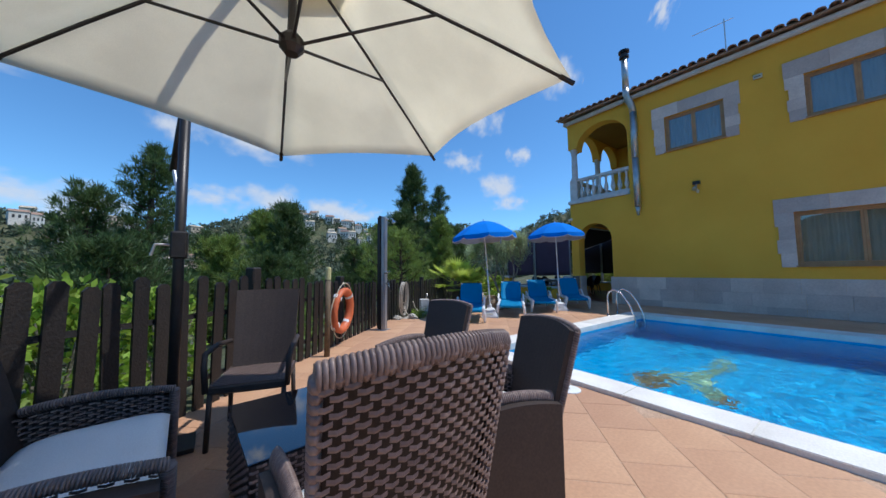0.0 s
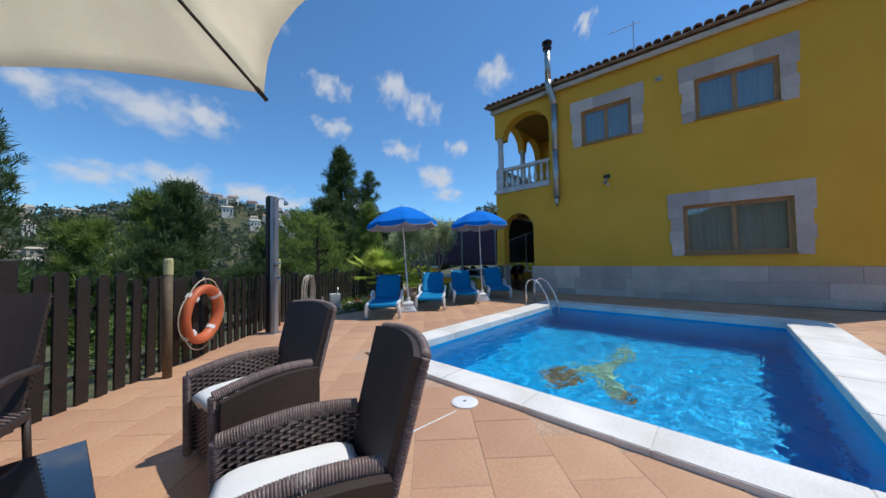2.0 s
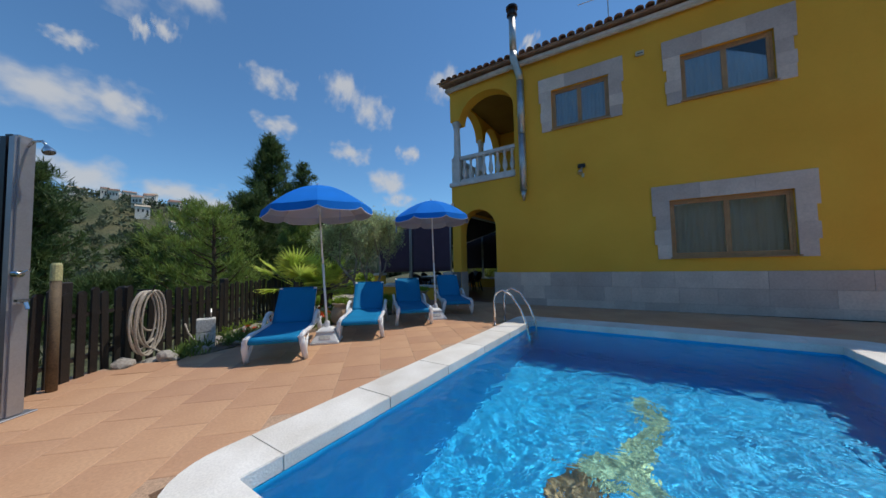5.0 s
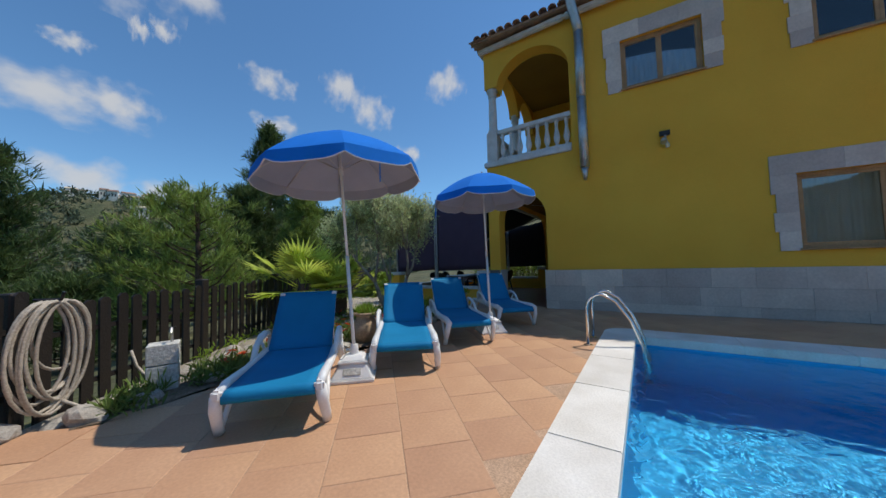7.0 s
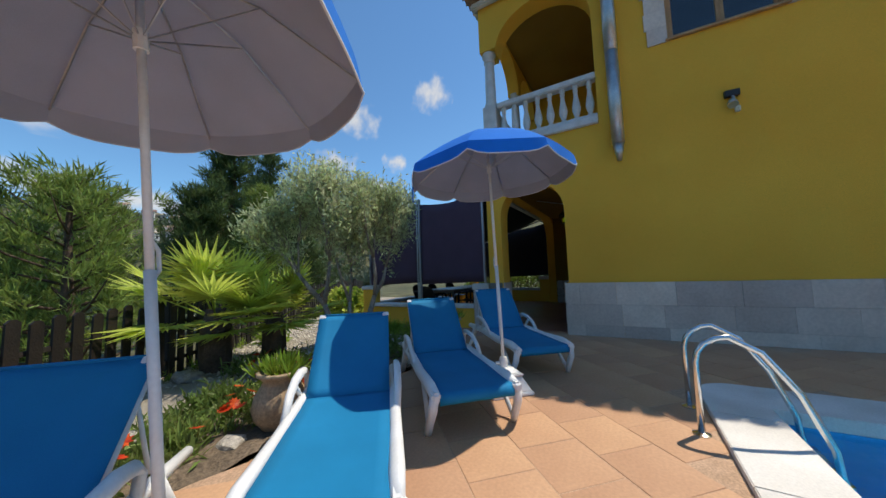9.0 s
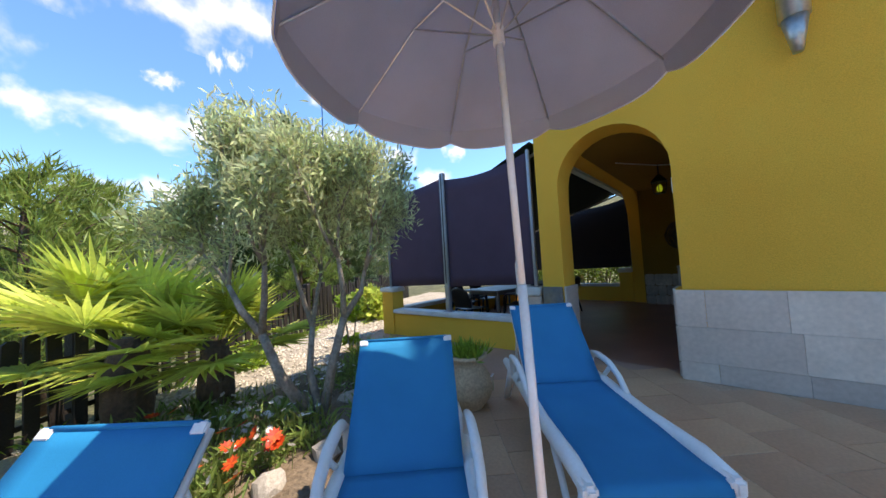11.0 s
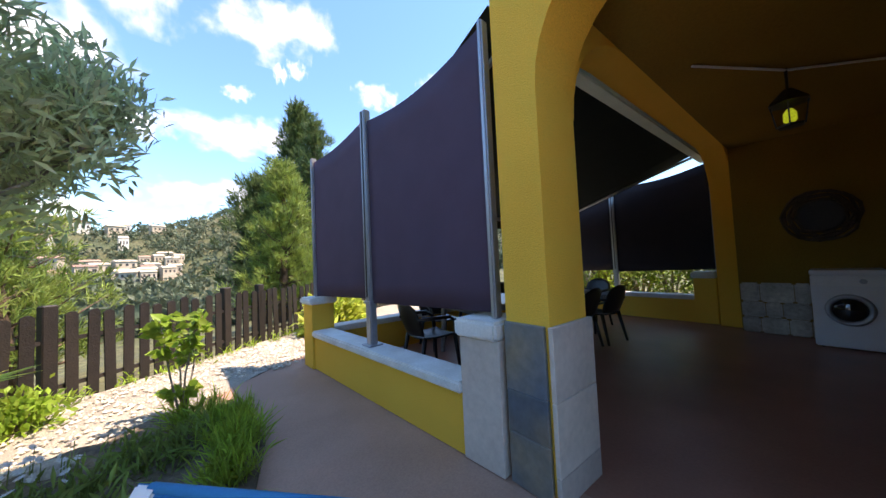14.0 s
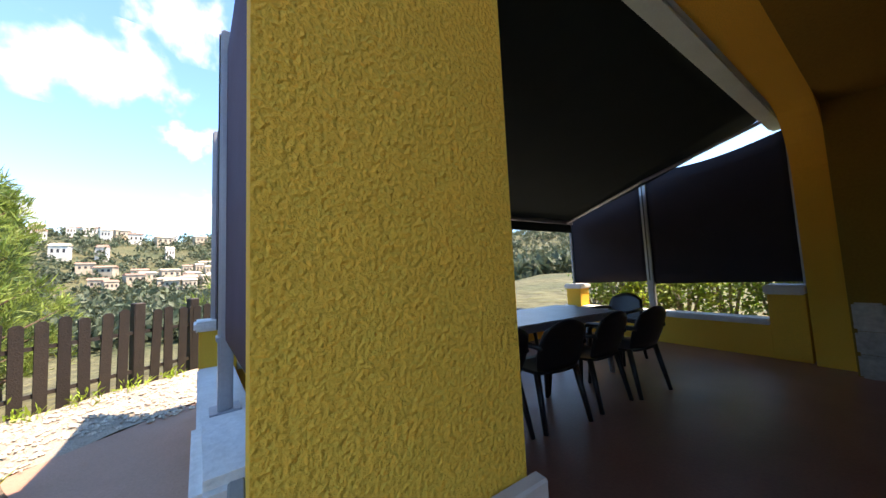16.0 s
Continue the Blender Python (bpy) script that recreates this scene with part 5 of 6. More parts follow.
an = thing("tv_antenna", "thin metal television antenna on the roof edge", "antenna", m=FRONT @ pose(0.5, -3.35, 7.35))
part("antenna_mast", Geo().tube([(0, 0, 0), (0, 0, 1.35)], 0.016, 6), M["galv"], an)
part("boom", Geo().tube([(-0.1, 0.75, 1.22), (0.05, -0.2, 1.28)], 0.010, 6), M["galv"], an)
for i in range(8):
    p = Vector((-0.1, 0.75, 1.22)).lerp(Vector((0.05, -0.2, 1.28)), i / 7)
    part("element", Geo().tube([p + Vector((-0.12, 0, -0.06)), p + Vector((0.12, 0, 0.06))], 0.005, 5), M["galv"], an)

for x, y, z, r in ((1.05, -8.75, 4.50, 0.42), (2.3, -9.15, 3.55, 0.60)):
    ds = thing("satellite_dish", "cream painted satellite dish on a wall bracket", "satellite dish", "satellite dishes", m=pose(x, y, z))
    tilt = pose(0, 0, 0, 0, -84, 14)
    part("reflector", Geo().lathe([(0.02, 0.0), (r * 0.5, 0.04), (r * 0.85, 0.12), (r, 0.17), (r * 0.99, 0.185), (r * 0.5, 0.055), (0.02, 0.015)], 28, tilt), M["dish"], ds, smooth=True)
    part("bracket", Geo().tube([(0, 0.0, 0), (0.05, 0.25, -0.12), (0.05, -8.34 - y, -0.12)], 0.025, 8), M["galv"], ds)
    part("feed_arm", Geo().tube([tilt @ Vector((0, -r, 0.17)), tilt @ Vector((0, -r * 0.2, r))], 0.014, 6), M["galv"], ds)
    part("feed_horn", Geo().tube([tilt @ Vector((0, -r * 0.25, r * 0.95)), tilt @ Vector((0, -r * 0.1, r * 1.1))], 0.04, 10), M["galv"], ds)

wl = thing("floodlight", "small bronze wall floodlight with motion sensor", "wall lamp", m=FRONT @ pose(-0.01, -2.55, 3.62))
part("back_plate", Geo().box(-0.06, 0.01, -0.09, 0.09, 0.10, 0.20), M["dark_metal"], wl, bevel=0.008)
part("stem", Geo().tube([(-0.04, 0, 0.10), (-0.09, 0, 0.02)], 0.02, 8), M["galv"], wl)
part("lamp_head", Geo().lathe([(0.03, 0.06), (0.06, 0.0), (0.065, -0.06)], 14, Matrix.Translation((-0.10, 0.03, -0.02)) @ pose(0, 0, 0, 0, 30, 0)), M["galv"], wl)
part("sensor", Geo().lathe([(0.03, 0.04), (0.04, 0), (0.03, -0.05)], 12, Matrix.Translation((-0.08, -0.03, -0.12))), M["dish"], wl)
vt = thing("wall_vent", "small beige vent box high on the wall", "vent", m=FRONT @ pose(-0.01, -3.98, 6.35))
part("vent_box", Geo().box(-0.05, 0.01, -0.09, 0.09, -0.06, 0.06), M["dish"], vt, bevel=0.01)
# dark plate on the box's face; the slot's shade is its colour
part("vent_slot", Geo().box(-0.056, -0.0505, -0.06, 0.06, -0.02, 0.0), M["dark_metal"], vt)
sc = thing("security_camera", "small white security camera on the house corner", "camera", m=pose(-0.01, 1.46, 3.2))
part("camera_mount", Geo().box(-0.05, 0.01, -0.04, 0.04, -0.05, 0.05), M["white_resin"], sc, bevel=0.008)
part("camera_body", Geo().tube([(-0.05, 0, 0), (-0.16, 0.04, -0.04)], 0.035, 12), M["white_resin"], sc)

# porch things
ln = thing("porch_lantern", "dark iron hanging lantern with a yellow-green bulb", "lantern", m=pose(2.85, 0.39, 0))
part("chain", Geo().tube([(0, 0, 2.80), (0, 0, 3.0)], 0.012, 6), M["dark_metal"], ln)
part("lantern_roof", Geo().lathe([(0.15, 2.66), (0.13, 2.69), (0.03, 2.80)], 6), M["dark_metal"], ln)
part("cage", Geo().lathe([(0.09, 2.44), (0.10, 2.46)], 6).tube([(0.09, 0, 2.45), (0.12, 0, 2.66)], 0.008, 4).tube([(-0.09, 0, 2.45), (-0.12, 0, 2.66)], 0.008, 4)
     .tube([(0, 0.09, 2.45), (0, 0.12, 2.66)], 0.008, 4).tube([(0, -0.09, 2.45), (0, -0.12, 2.66)], 0.008, 4), M["dark_metal"], ln)
bulb = material("yellow_green_glass", (0.65, 0.75, 0.05), (0.5, 0.6, 0.04), 6, 0.2, 0)
bulb.node_tree.nodes["Principled BSDF"].inputs["Emission Color"].default_value = (0.7, 0.9, 0.05, 1)
bulb.node_tree.nodes["Principled BSDF"].inputs["Emission Strength"].default_value = 0.12
part("bulb", Geo().lathe([(0.02, 2.47), (0.045, 2.50), (0.045, 2.57), (0.02, 2.61)], 12), bulb, ln, "yellow-green glass bulb")
cd = thing("ceiling_cable", "white cable run across the porch ceiling", "cable")
part("cable", Geo().tube([(2.0, 0.9, 2.985), (2.85, 0.39, 2.985), (3.4, -0.2, 2.985)], 0.012, 6), M["white_resin"], cd)

wm = thing("washing_machine", "white front-loading washing machine against the porch wall", "washing machine", m=pose(4.87, 0.43, 0))
part("cabinet", Geo().box(0, 0.56, -0.60, 0, 0.02, 0.94), M["enamel"], wm, bevel=0.012, seg=2)
part("worktop", Geo().box(-0.01, 0.57, -0.605, 0.005, 0.94, 1.0), M["enamel"], wm, bevel=0.01)
dr = part("door", Geo().tube([(-0.012, -0.30 + 0.17 * math.cos(a), 0.50 + 0.17 * math.sin(a)) for a in [2 * math.pi * i / 28 for i in range(28)]], 0.030, 8, closed=True), M["alu"], wm, "grey door ring", smooth=True)
part("door_glass", Geo().lathe([(0.155, 0.0), (0.12, 0.03), (0.03, 0.045)], 24, Matrix.Translation((-0.004, -0.30, 0.50)) @ pose(0, 0, 0, 0, -90, 0)), M["table_glass"], dr, "dark bulging glass", smooth=True)
part("control_panel", Geo().box(-0.006, 0.0, -0.58, -0.02, 0.80, 0.92), M["white_resin"], wm)
part("dial", Geo().tube([(-0.03, -0.42, 0.86), (0, -0.42, 0.86)], 0.03, 14), M["alu"], wm)
for k in range(4):
    part("foot", Geo().tube([(0.06 + 0.44 * (k % 2), -0.06 - 0.48 * (k // 2), 0), (0.06 + 0.44 * (k % 2), -0.06 - 0.48 * (k // 2), 0.03)], 0.02, 8), M["black_plastic"], wm)
hx = thing("wall_box", "white electric wall heater box high on the porch jamb", "heater", m=pose(0.55, -0.25, 2.04))
part("housing", Geo().box(-0.12, 0.25, 0.0, 0.24, 0, 0.22), M["white_resin"], hx, bevel=0.02, seg=2)
part("bracket", Geo().box(0.0, 0.10, 0.05, 0.15, 0.22, 0.30), M["alu"], hx)
wr = thing("wall_ornament", "dark round twig wreath on the porch wall", "wreath", m=pose(5.42, 0.30, 1.75))
random.seed(8)
for k in range(5):
    part("twig_ring", Geo().tube([(random.uniform(-0.05, 0.0), (0.24 + 0.03 * k) * math.cos(a) + random.uniform(-.02, .02), (0.24 + 0.03 * k) * math.sin(a) + random.uniform(-.02, .02)) for a in [2 * math.pi * i / 20 for i in range(20)]], 0.02, 5, closed=True), M["bark"], wr)
part("ornament_panel", Geo().lathe([(0.24, 0.0), (0.22, 0.02)], 20, pose(-0.01, 0, 0, 0, -90, 0)), M["wicker_core"], wr)
# rubble stone dado on the porch's rear wall
dado = thing("trim_dado", "rough pale stone dado along the porch wall", "dado", kind="structure")
random.seed(21)
y = 1.19
for z0, z1 in ((0.0, 0.24), (0.245, 0.48), (0.485, 0.78)):
    y = 1.19
    while y > 0.45:
        w = random.uniform(0.18, 0.36)
        part("stone", Geo().box(5.40 - random.uniform(0, 0.02), 5.451, max(y - w, 0.44), y - 0.008, z0, z1), M["rock"], dado, bevel=0.02, seg=2)
        y -= w


def plastic_chair():
    t = thing("plastic_chair", "black moulded plastic garden chair at the dining table", "chair", "chairs round the terrace table")
    part("seat", Geo().grid(lambda u, v: (-0.23 + 0.46 * u, -0.22 + 0.46 * v, 0.43 + 0.02 * abs(2 * u - 1) ** 2 - 0.015 * math.sin(math.pi * v)), 8, 8, 0.018), M["black_plastic"], t, smooth=True)
    bow = lambda u: 1 - (2 * u - 1) ** 2
    part("backrest", Geo().grid(lambda u, v: ((u - 0.5) * (0.44 + 0.06 * math.sin(math.pi * v)), -0.22 - 0.12 * v - 0.05 * bow(u), 0.46 + v * (0.33 + 0.08 * bow(u))), 10, 8, 0.016), M["black_plastic"], t, smooth=True)
    for s in (-1, 1):
        part("arm", Geo().tube([(s * 0.23, -0.30, 0.66), (s * 0.28, -0.1, 0.67), (s * 0.28, 0.12, 0.66), (s * 0.26, 0.20, 0.60), (s * 0.25, 0.22, 0.43)], 0.022, 8), M["black_plastic"], t, smooth=True)
        part("front_leg", Geo().tube([(s * 0.24, 0.21, 0.44), (s * 0.27, 0.25, 0.0)], [0.028, 0.02], 8), M["black_plastic"], t, smooth=True)
        part("rear_leg", Geo().tube([(s * 0.21, -0.20, 0.44), (s * 0.24, -0.30, 0.0)], [0.028, 0.02], 8), M["black_plastic"], t, smooth=True)
    return t


pc = plastic_chair()
pc.matrix_basis = pose(1.62, 2.80, 0, 0, 0, 0)
for x, y, yaw in ((2.26, 2.72, -10), (2.88, 2.68, -2), (3.46, 2.58, -8), (1.55, 4.2, 172), (2.35, 4.17, 180), (3.3, 4.08, 174), (0.80, 3.45, -94), (4.35, 3.15, 84)):
    copy_thing(pc, pose(x, y, 0, 0, 0, yaw))
dt = thing("dining_table", "long grey garden dining table on the terrace", "table", m=pose(2.55, 3.40, 0, 0, 0, -5))
part("tabletop", Geo().box(-1.35, 1.35, -0.48, 0.48, 0.70, 0.735), M["table_grey"], dt, bevel=0.012, seg=2)
for sx in (-1, 1):
    for sy in (-1, 1):
        part("leg", Geo().tube([(sx * 1.2, sy * 0.38, 0.70), (sx * 1.25, sy * 0.40, 0)], [0.04, 0.03], 10), M["table_grey"], dt)
part("apron", Geo().box(-1.2, 1.2, -0.40, 0.40, 0.63, 0.70), M["table_grey"], dt)

# barbecue wall and low building past the house's far end
bq = thing("barbecue", "sandy brick garden barbecue with pale stone caps", "barbecue", m=pose(6.2, -11.2, 0, 0, 0, 0))
part("brick_body", Geo().box(-0.4, 0.5, -1.6, 0.6, 0, 1.05), M["brick"], bq, bevel=0.01)
part("hearth_back", Geo().box(0.2, 0.5, -1.6, 0.6, 1.1, 2.1), M["brick"], bq, bevel=0.01)
part("hearth_slab", Geo().box(-0.45, 0.5, -1.65, 0.65, 1.05, 1.10), M["white_stone"], bq, bevel=0.01)
part("side_pier", Geo().box(-0.45, 0.5, 0.6, 0.85, 0, 1.75), M["white_stone"], bq, bevel=0.01)
part("top_cap", Geo().box(-0.1, 0.6, -1.2, 0.5, 2.1, 2.55), M["white_stone"], bq, bevel=0.02)
part("cupboard_door", Geo().box(-0.42, -0.40, -1.0, -0.2, 0.15, 0.9), M["oak"], bq)
solid("wall_garden", Geo().box(7.2, 7.45, -30, -8.1, 0, 1.1), M["far_white"], "pale rendered garden wall", "wall")

# ---- planting ----
rng = np.random.default_rng(5)


def blades(centers, dirs, n, length, width, spread, droop=0.0, jitter=0.0):
    """Thin leaves round each centre, fanning about its direction: arrays of corners, four for each leaf."""
    k = len(centers)
    c = np.repeat(np.asarray(centers, float), n, 0)
    d = np.repeat(np.asarray(dirs, float), n, 0) + rng.normal(0, spread, (k * n, 3))
    d /= np.linalg.norm(d, axis=1)[:, None] + 1e-9
    c = c + rng.normal(0, jitter, c.shape) if jitter else c
    s = np.cross(d, rng.normal(0, 1, d.shape))
    s /= np.linalg.norm(s, axis=1)[:, None] + 1e-9
    ln = length * rng.uniform(0.6, 1.25, (k * n, 1))
    w = width * rng.uniform(0.7, 1.2, (k * n, 1))
    mid = c + d * ln * 0.5
    tip = c + d * ln
    tip[:, 2] -= droop * ln[:, 0]
    return np.stack([c, mid + s * w, tip, mid - s * w], 1).reshape(-1, 3)


def leaf_part(name, corners, mat, parent=None, label=""):
    me = bpy.data.meshes.new(name)
    q = len(corners) // 4
    me.from_pydata(corners.tolist(), [], np.arange(q * 4).reshape(q, 4).tolist())
    me.materials.append(mat)
    ob = new(name, me)
    if parent:
        ob.parent = parent
    return tagged(ob, label)


def pine(x, y, top, radius, label, mat, limbs=46, detail=1.0, low=0.12, needle=0.30, seed=1, shape=0.75):
    """A pine: tapered trunk, whorled limbs, tufts of needles on the outer limbs."""
    r = random.Random(seed)
    base = land(x, y) - 0.05
    H = top - base
    t = thing("pine_tree", label, "tree", "pines", m=pose(x, y, base))
    bend = r.uniform(-0.25, 0.25)
    trunk = [Vector((bend * math.sin(2.2 * s), 0.2 * math.sin(3 * s + seed), H * s)) for s in (0, .2, .4, .6, .8, .97)]
    g = Geo().tube(trunk, [0.028 * H * (1 - 0.92 * s) + 0.012 for s in (0, .2, .4, .6, .8, .97)], 8)
    cs, ds = [], []
    for i in range(limbs):
        s = low + (0.97 - low) * (i + r.random()) / limbs
        k = min(int(s * 5), 4)
        p = trunk[k].lerp(trunk[k + 1], s * 5 - k) if k < 5 else trunk[-1]
        L = radius * ((1 - s) / (1 - low)) ** shape * r.uniform(0.55, 1.15) + 0.12
        L *= 0.55 + 0.45 * min(1, (s - low) * 6 + 0.3)
        a = i * 2.4 + r.uniform(-0.5, 0.5)
        up = 0.15 + 0.65 * s
        d = Vector((math.cos(a), math.sin(a), up)).normalized()
        q = [p, p + d * L * 0.5 + Vector((0, 0, -0.03 * L)), p + d * L + Vector((0, 0, 0.10 * L))]
        g.tube(q, [0.010 * H * (1 - s) + 0.008, 0.006 * H * (1 - s) + 0.005, 0.003], 5)
        m = max(3, int(6 * detail * L / radius + 3))
        for j in range(m):
            w = 0.30 + 0.70 * (j + r.random()) / m
            c = q[0].lerp(q[2], w)
            off = Vector((r.gauss(0, 1), r.gauss(0, 1), r.gauss(0, 0.6))) * 0.16 * L * (0.5 + w * 0.6)
            cs.append(c + off)
            ds.append((d * 0.5 + Vector((0, 0, 0.75)) + off * 0.6).normalized())
    part("trunk", g, M["bark"], t, smooth=True)
    leaf_part("crown", blades(cs, ds, int(26 * detail), needle, needle * 0.05, 0.62, 0.0, needle * 0.22), mat, t)
    return t


pine(3.0, 19.6, 11.4, 3.6, "tall dark green pine beyond the fence", M["pine"], 80, 1.5, 0.15, 0.55, 2, 0.9)
pine(1.0, 17.5, 6.0, 2.6, "dark green pine beyond the fence", M["pine"], 60, 1.4, 0.1, 0.45, 12, 0.6)
pine(-4.85, 6.8, 3.0, 1.9, "young pine with pale candles behind the fence", M["pine_light"], 40, 1.3, 0.1, 0.22, 3, 0.6)
pine(-5.2, 11.4, 2.5, 1.7, "young pine behind the fence", M["pine"], 46, 1.4, 0.08, 0.25, 4, 0.6)
pine(-4.3, 9.8, 3.6, 1.9, "young pine behind the fence", M["pine_light"], 44, 1.3, 0.08, 0.25, 14, 0.6)
pine(-6.6, 9.6, 0.9, 1.6, "young pine behind the fence", M["pine"], 40, 1.3, 0.08, 0.25, 5, 0.6)
pine(0.55, 11.3, 4.9, 1.5, "light green young pine beyond the terrace", M["pine_light"], 56, 1.5, 0.05, 0.26, 6, 0.6)
pine(2.6, 14.2, 8.0, 1.7, "slim pine beyond the terrace", M["pine"], 56, 1.3, 0.1, 0.32, 7, 0.7)
pine(-8.6, 22.0, 6.0, 2.0, "broad pine on the slope", M["pine_light"], 60, 1.5, 0.1, 0.45, 8, 0.5)
pine(-7.8, 17.2, 5.8, 2.3, "broad dark pine on the slope", M["pine"], 70, 1.5, 0.1, 0.4, 9, 0.5)
pine(-14.7, 18.5, 8.9, 3.2, "tall open pine beyond the fence", M["pine"], 64, 1.5, 0.12, 0.45, 10, 0.7)
pine(-17.5, 20.5, 6.4, 3.0, "dark pine beyond the fence", M["pine"], 56, 1.5, 0.1, 0.45, 18, 0.5)
pine(-11.2, 19.5, 3.5, 2.6, "pine beyond the fence", M["pine_light"], 56, 1.5, 0.05, 0.42, 11, 0.5)
pine(-12.0, 26.0, 4.3, 2.8, "pine beyond the fence", M["pine"], 56, 1.5, 0.05, 0.45, 13, 0.5)
pine(-9.4, 13.5, 1.9, 2.4, "low pine below the fence", M["pine"], 50, 1.4, 0.05, 0.35, 15, 0.5)
pine(-14.5, 9.5, 2.2, 2.4, "low pine below the fence", M["pine"], 50, 1.4, 0.05, 0.35, 19, 0.5)
pine(5.5, 16.5, 5.0, 2.6, "pine beyond the terrace", M["pine"], 50, 1.4, 0.05, 0.4, 16, 0.5)
pine(9.8, -14.5, 7.0, 3.2, "dark pine past the house", M["pine"], 70, 1.6, 0.05, 0.5, 17, 0.5)
pine(13.0, -19.0, 8.5, 3.6, "dark pine past the house", M["pine"], 70, 1.6, 0.05, 0.5, 27, 0.5)
pine(8.9, 5.2, 5.0, 1.8, "dark tree beside the terrace", M["pine"], 50, 1.4, 0.3, 0.3, 37, 0.4)

# olive tree
ol = thing("olive_tree", "silvery olive tree with forked grey trunk in the bed", "tree", m=pose(-2.86, 2.40, 0.0) @ Matrix.Diagonal((0.94, 0.94, 1.22, 1)))
r = random.Random(7)
g = Geo()
cs, ds = [], []


def limb(p, d, L, rad, depth):
    q = p + d * L * 0.5 + Vector((r.gauss(0, .05), r.gauss(0, .05), 0)) * L
    e = p + d * L + Vector((r.gauss(0, .08), r.gauss(0, .08), 0)) * L
    g.tube([p, q, e], [rad, rad * 0.82, rad * 0.62], 7)
    if depth >= 2:
        for j in range(7):
            w = 0.2 + 0.8 * (j + r.random()) / 7
            cs.append(p.lerp(e, w) + Vector((r.gauss(0, .07), r.gauss(0, .07), r.gauss(0, .07))))
            ds.append((d + Vector((r.gauss(0, .4), r.gauss(0, .4), r.gauss(0.1, .4)))).normalized())
    if depth < 5:
        for _ in range(3 if depth in (1, 2, 4) else 2):
            dd = (d + Vector((r.gauss(0, .55), r.gauss(0, .55), r.gauss(0.42, .35)))).normalized()
            limb(e, dd, L * r.uniform(0.60, 0.85), rad * 0.6, depth + 1)


limb(Vector((0.03, 0, 0)), Vector((0.22, -0.18, 0.9)).normalized(), 0.78, 0.055, 0)
limb(Vector((-0.05, 0.04, 0)), Vector((-0.48, 0.25, 0.85)).normalized(), 0.80, 0.060, 0)
limb(Vector((0.0, -0.03, 0)), Vector((0.05, 0.45, 0.9)).normalized(), 0.74, 0.045, 0)
part("trunk", g, M["olive_bark"], ol, smooth=True)
leaf_part("crown", blades(cs, ds, 9, 0.088, 0.0098, 0.65, 0.1, 0.05), M["olive"], ol)

# fan palm
pm = thing("fan_palm", "yellow-green fan palm with dark fibrous trunk", "palm", m=pose(-4.05, 3.85, -0.05) @ Matrix.Diagonal((1.28, 1.28, 1.16, 1)))
part("trunk", Geo().lathe([(0.13, 0), (0.15, 0.2), (0.14, 0.5), (0.09, 0.75)], 14), M["bark"], pm)
r = random.Random(9)
for i in range(22):
    a, up = i * 2.4, r.uniform(-0.15, 1.2)
    d = Vector((math.cos(a) * math.cos(up), math.sin(a) * math.cos(up), math.sin(up)))
    p0 = Vector((0, 0, 0.62))
    L = r.uniform(0.38, 0.58)
    p1 = p0 + d * L
    leaf = Geo()
    side = d.cross(Vector((0, 0, 1))).normalized()
    nrm = side.cross(d).normalized()
    n = 26
    for k in range(n):
        th = radians(-125 + 250 * k / (n - 1))
        e = (d * math.cos(th) + side * math.sin(th) + nrm * 0.12).normalized()
        R = 0.52 * (0.72 + 0.28 * math.cos(th)) * r.uniform(0.9, 1.08)
        wv = e.cross(nrm).normalized()
        droop = Vector((0, 0, -0.07 * r.random()))
        leaf.add([p1, p1 + e * R * 0.45 + wv * 0.022 + nrm * 0.012, p1 + e * R * 0.45 - nrm * 0.006, p1 + e * R * 0.45 - wv * 0.022 + nrm * 0.012, p1 + e * R + droop],
                 [(0, 1, 2), (0, 2, 3), (1, 4, 2), (2, 4, 3)])
    fr = part("frond", leaf, M["palm"], pm)
    part("stalk", Geo().tube([p0, p0 + d * L * 0.5, p1], [0.012, 0.008, 0.006], 5), M["palm"], fr)
copy_thing(pm, pose(-3.42, 3.55, -0.05, 0, 0, 70)).scale = (1.1, 1.1, 1.0)


def urn(m, s, label):
    t = thing("flower_pot", label, "plant pot", "urns in the bed", m)
    prof = [(0.11, 0), (0.13, 0.02), (0.19, 0.10), (0.21, 0.18), (0.19, 0.27), (0.14, 0.35), (0.125, 0.38), (0.16, 0.42), (0.175, 0.43), (0.175, 0.455), (0.15, 0.455), (0.13, 0.41)]
    part("urn", Geo().lathe([(a * s, b * s) for a, b in prof], 26), M["terracotta"], t, smooth=True)
    part("pot_soil", Geo().lathe([(0.02 * s, 0.40 * s), (0.13 * s, 0.40 * s)], 16), M["soil"], t)
    c = [(random.gauss(0, 0.06) * s, random.gauss(0, 0.06) * s, 0.42 * s) for _ in range(40)]
    leaf_part("succulent", blades(c, [(x * 3, y * 3, 1) for x, y, z in c], 9, 0.16, 0.010, 0.35), M["green"], t, "fresh green leaves")
    return t


urn(pose(-4.56, 1.50, 0.0), 1.0, "buff terracotta urn with succulents beside a lounger")
urn(pose(-1.87, 1.44, 0.0), 1.08, "buff terracotta urn with small leaves in the bed")


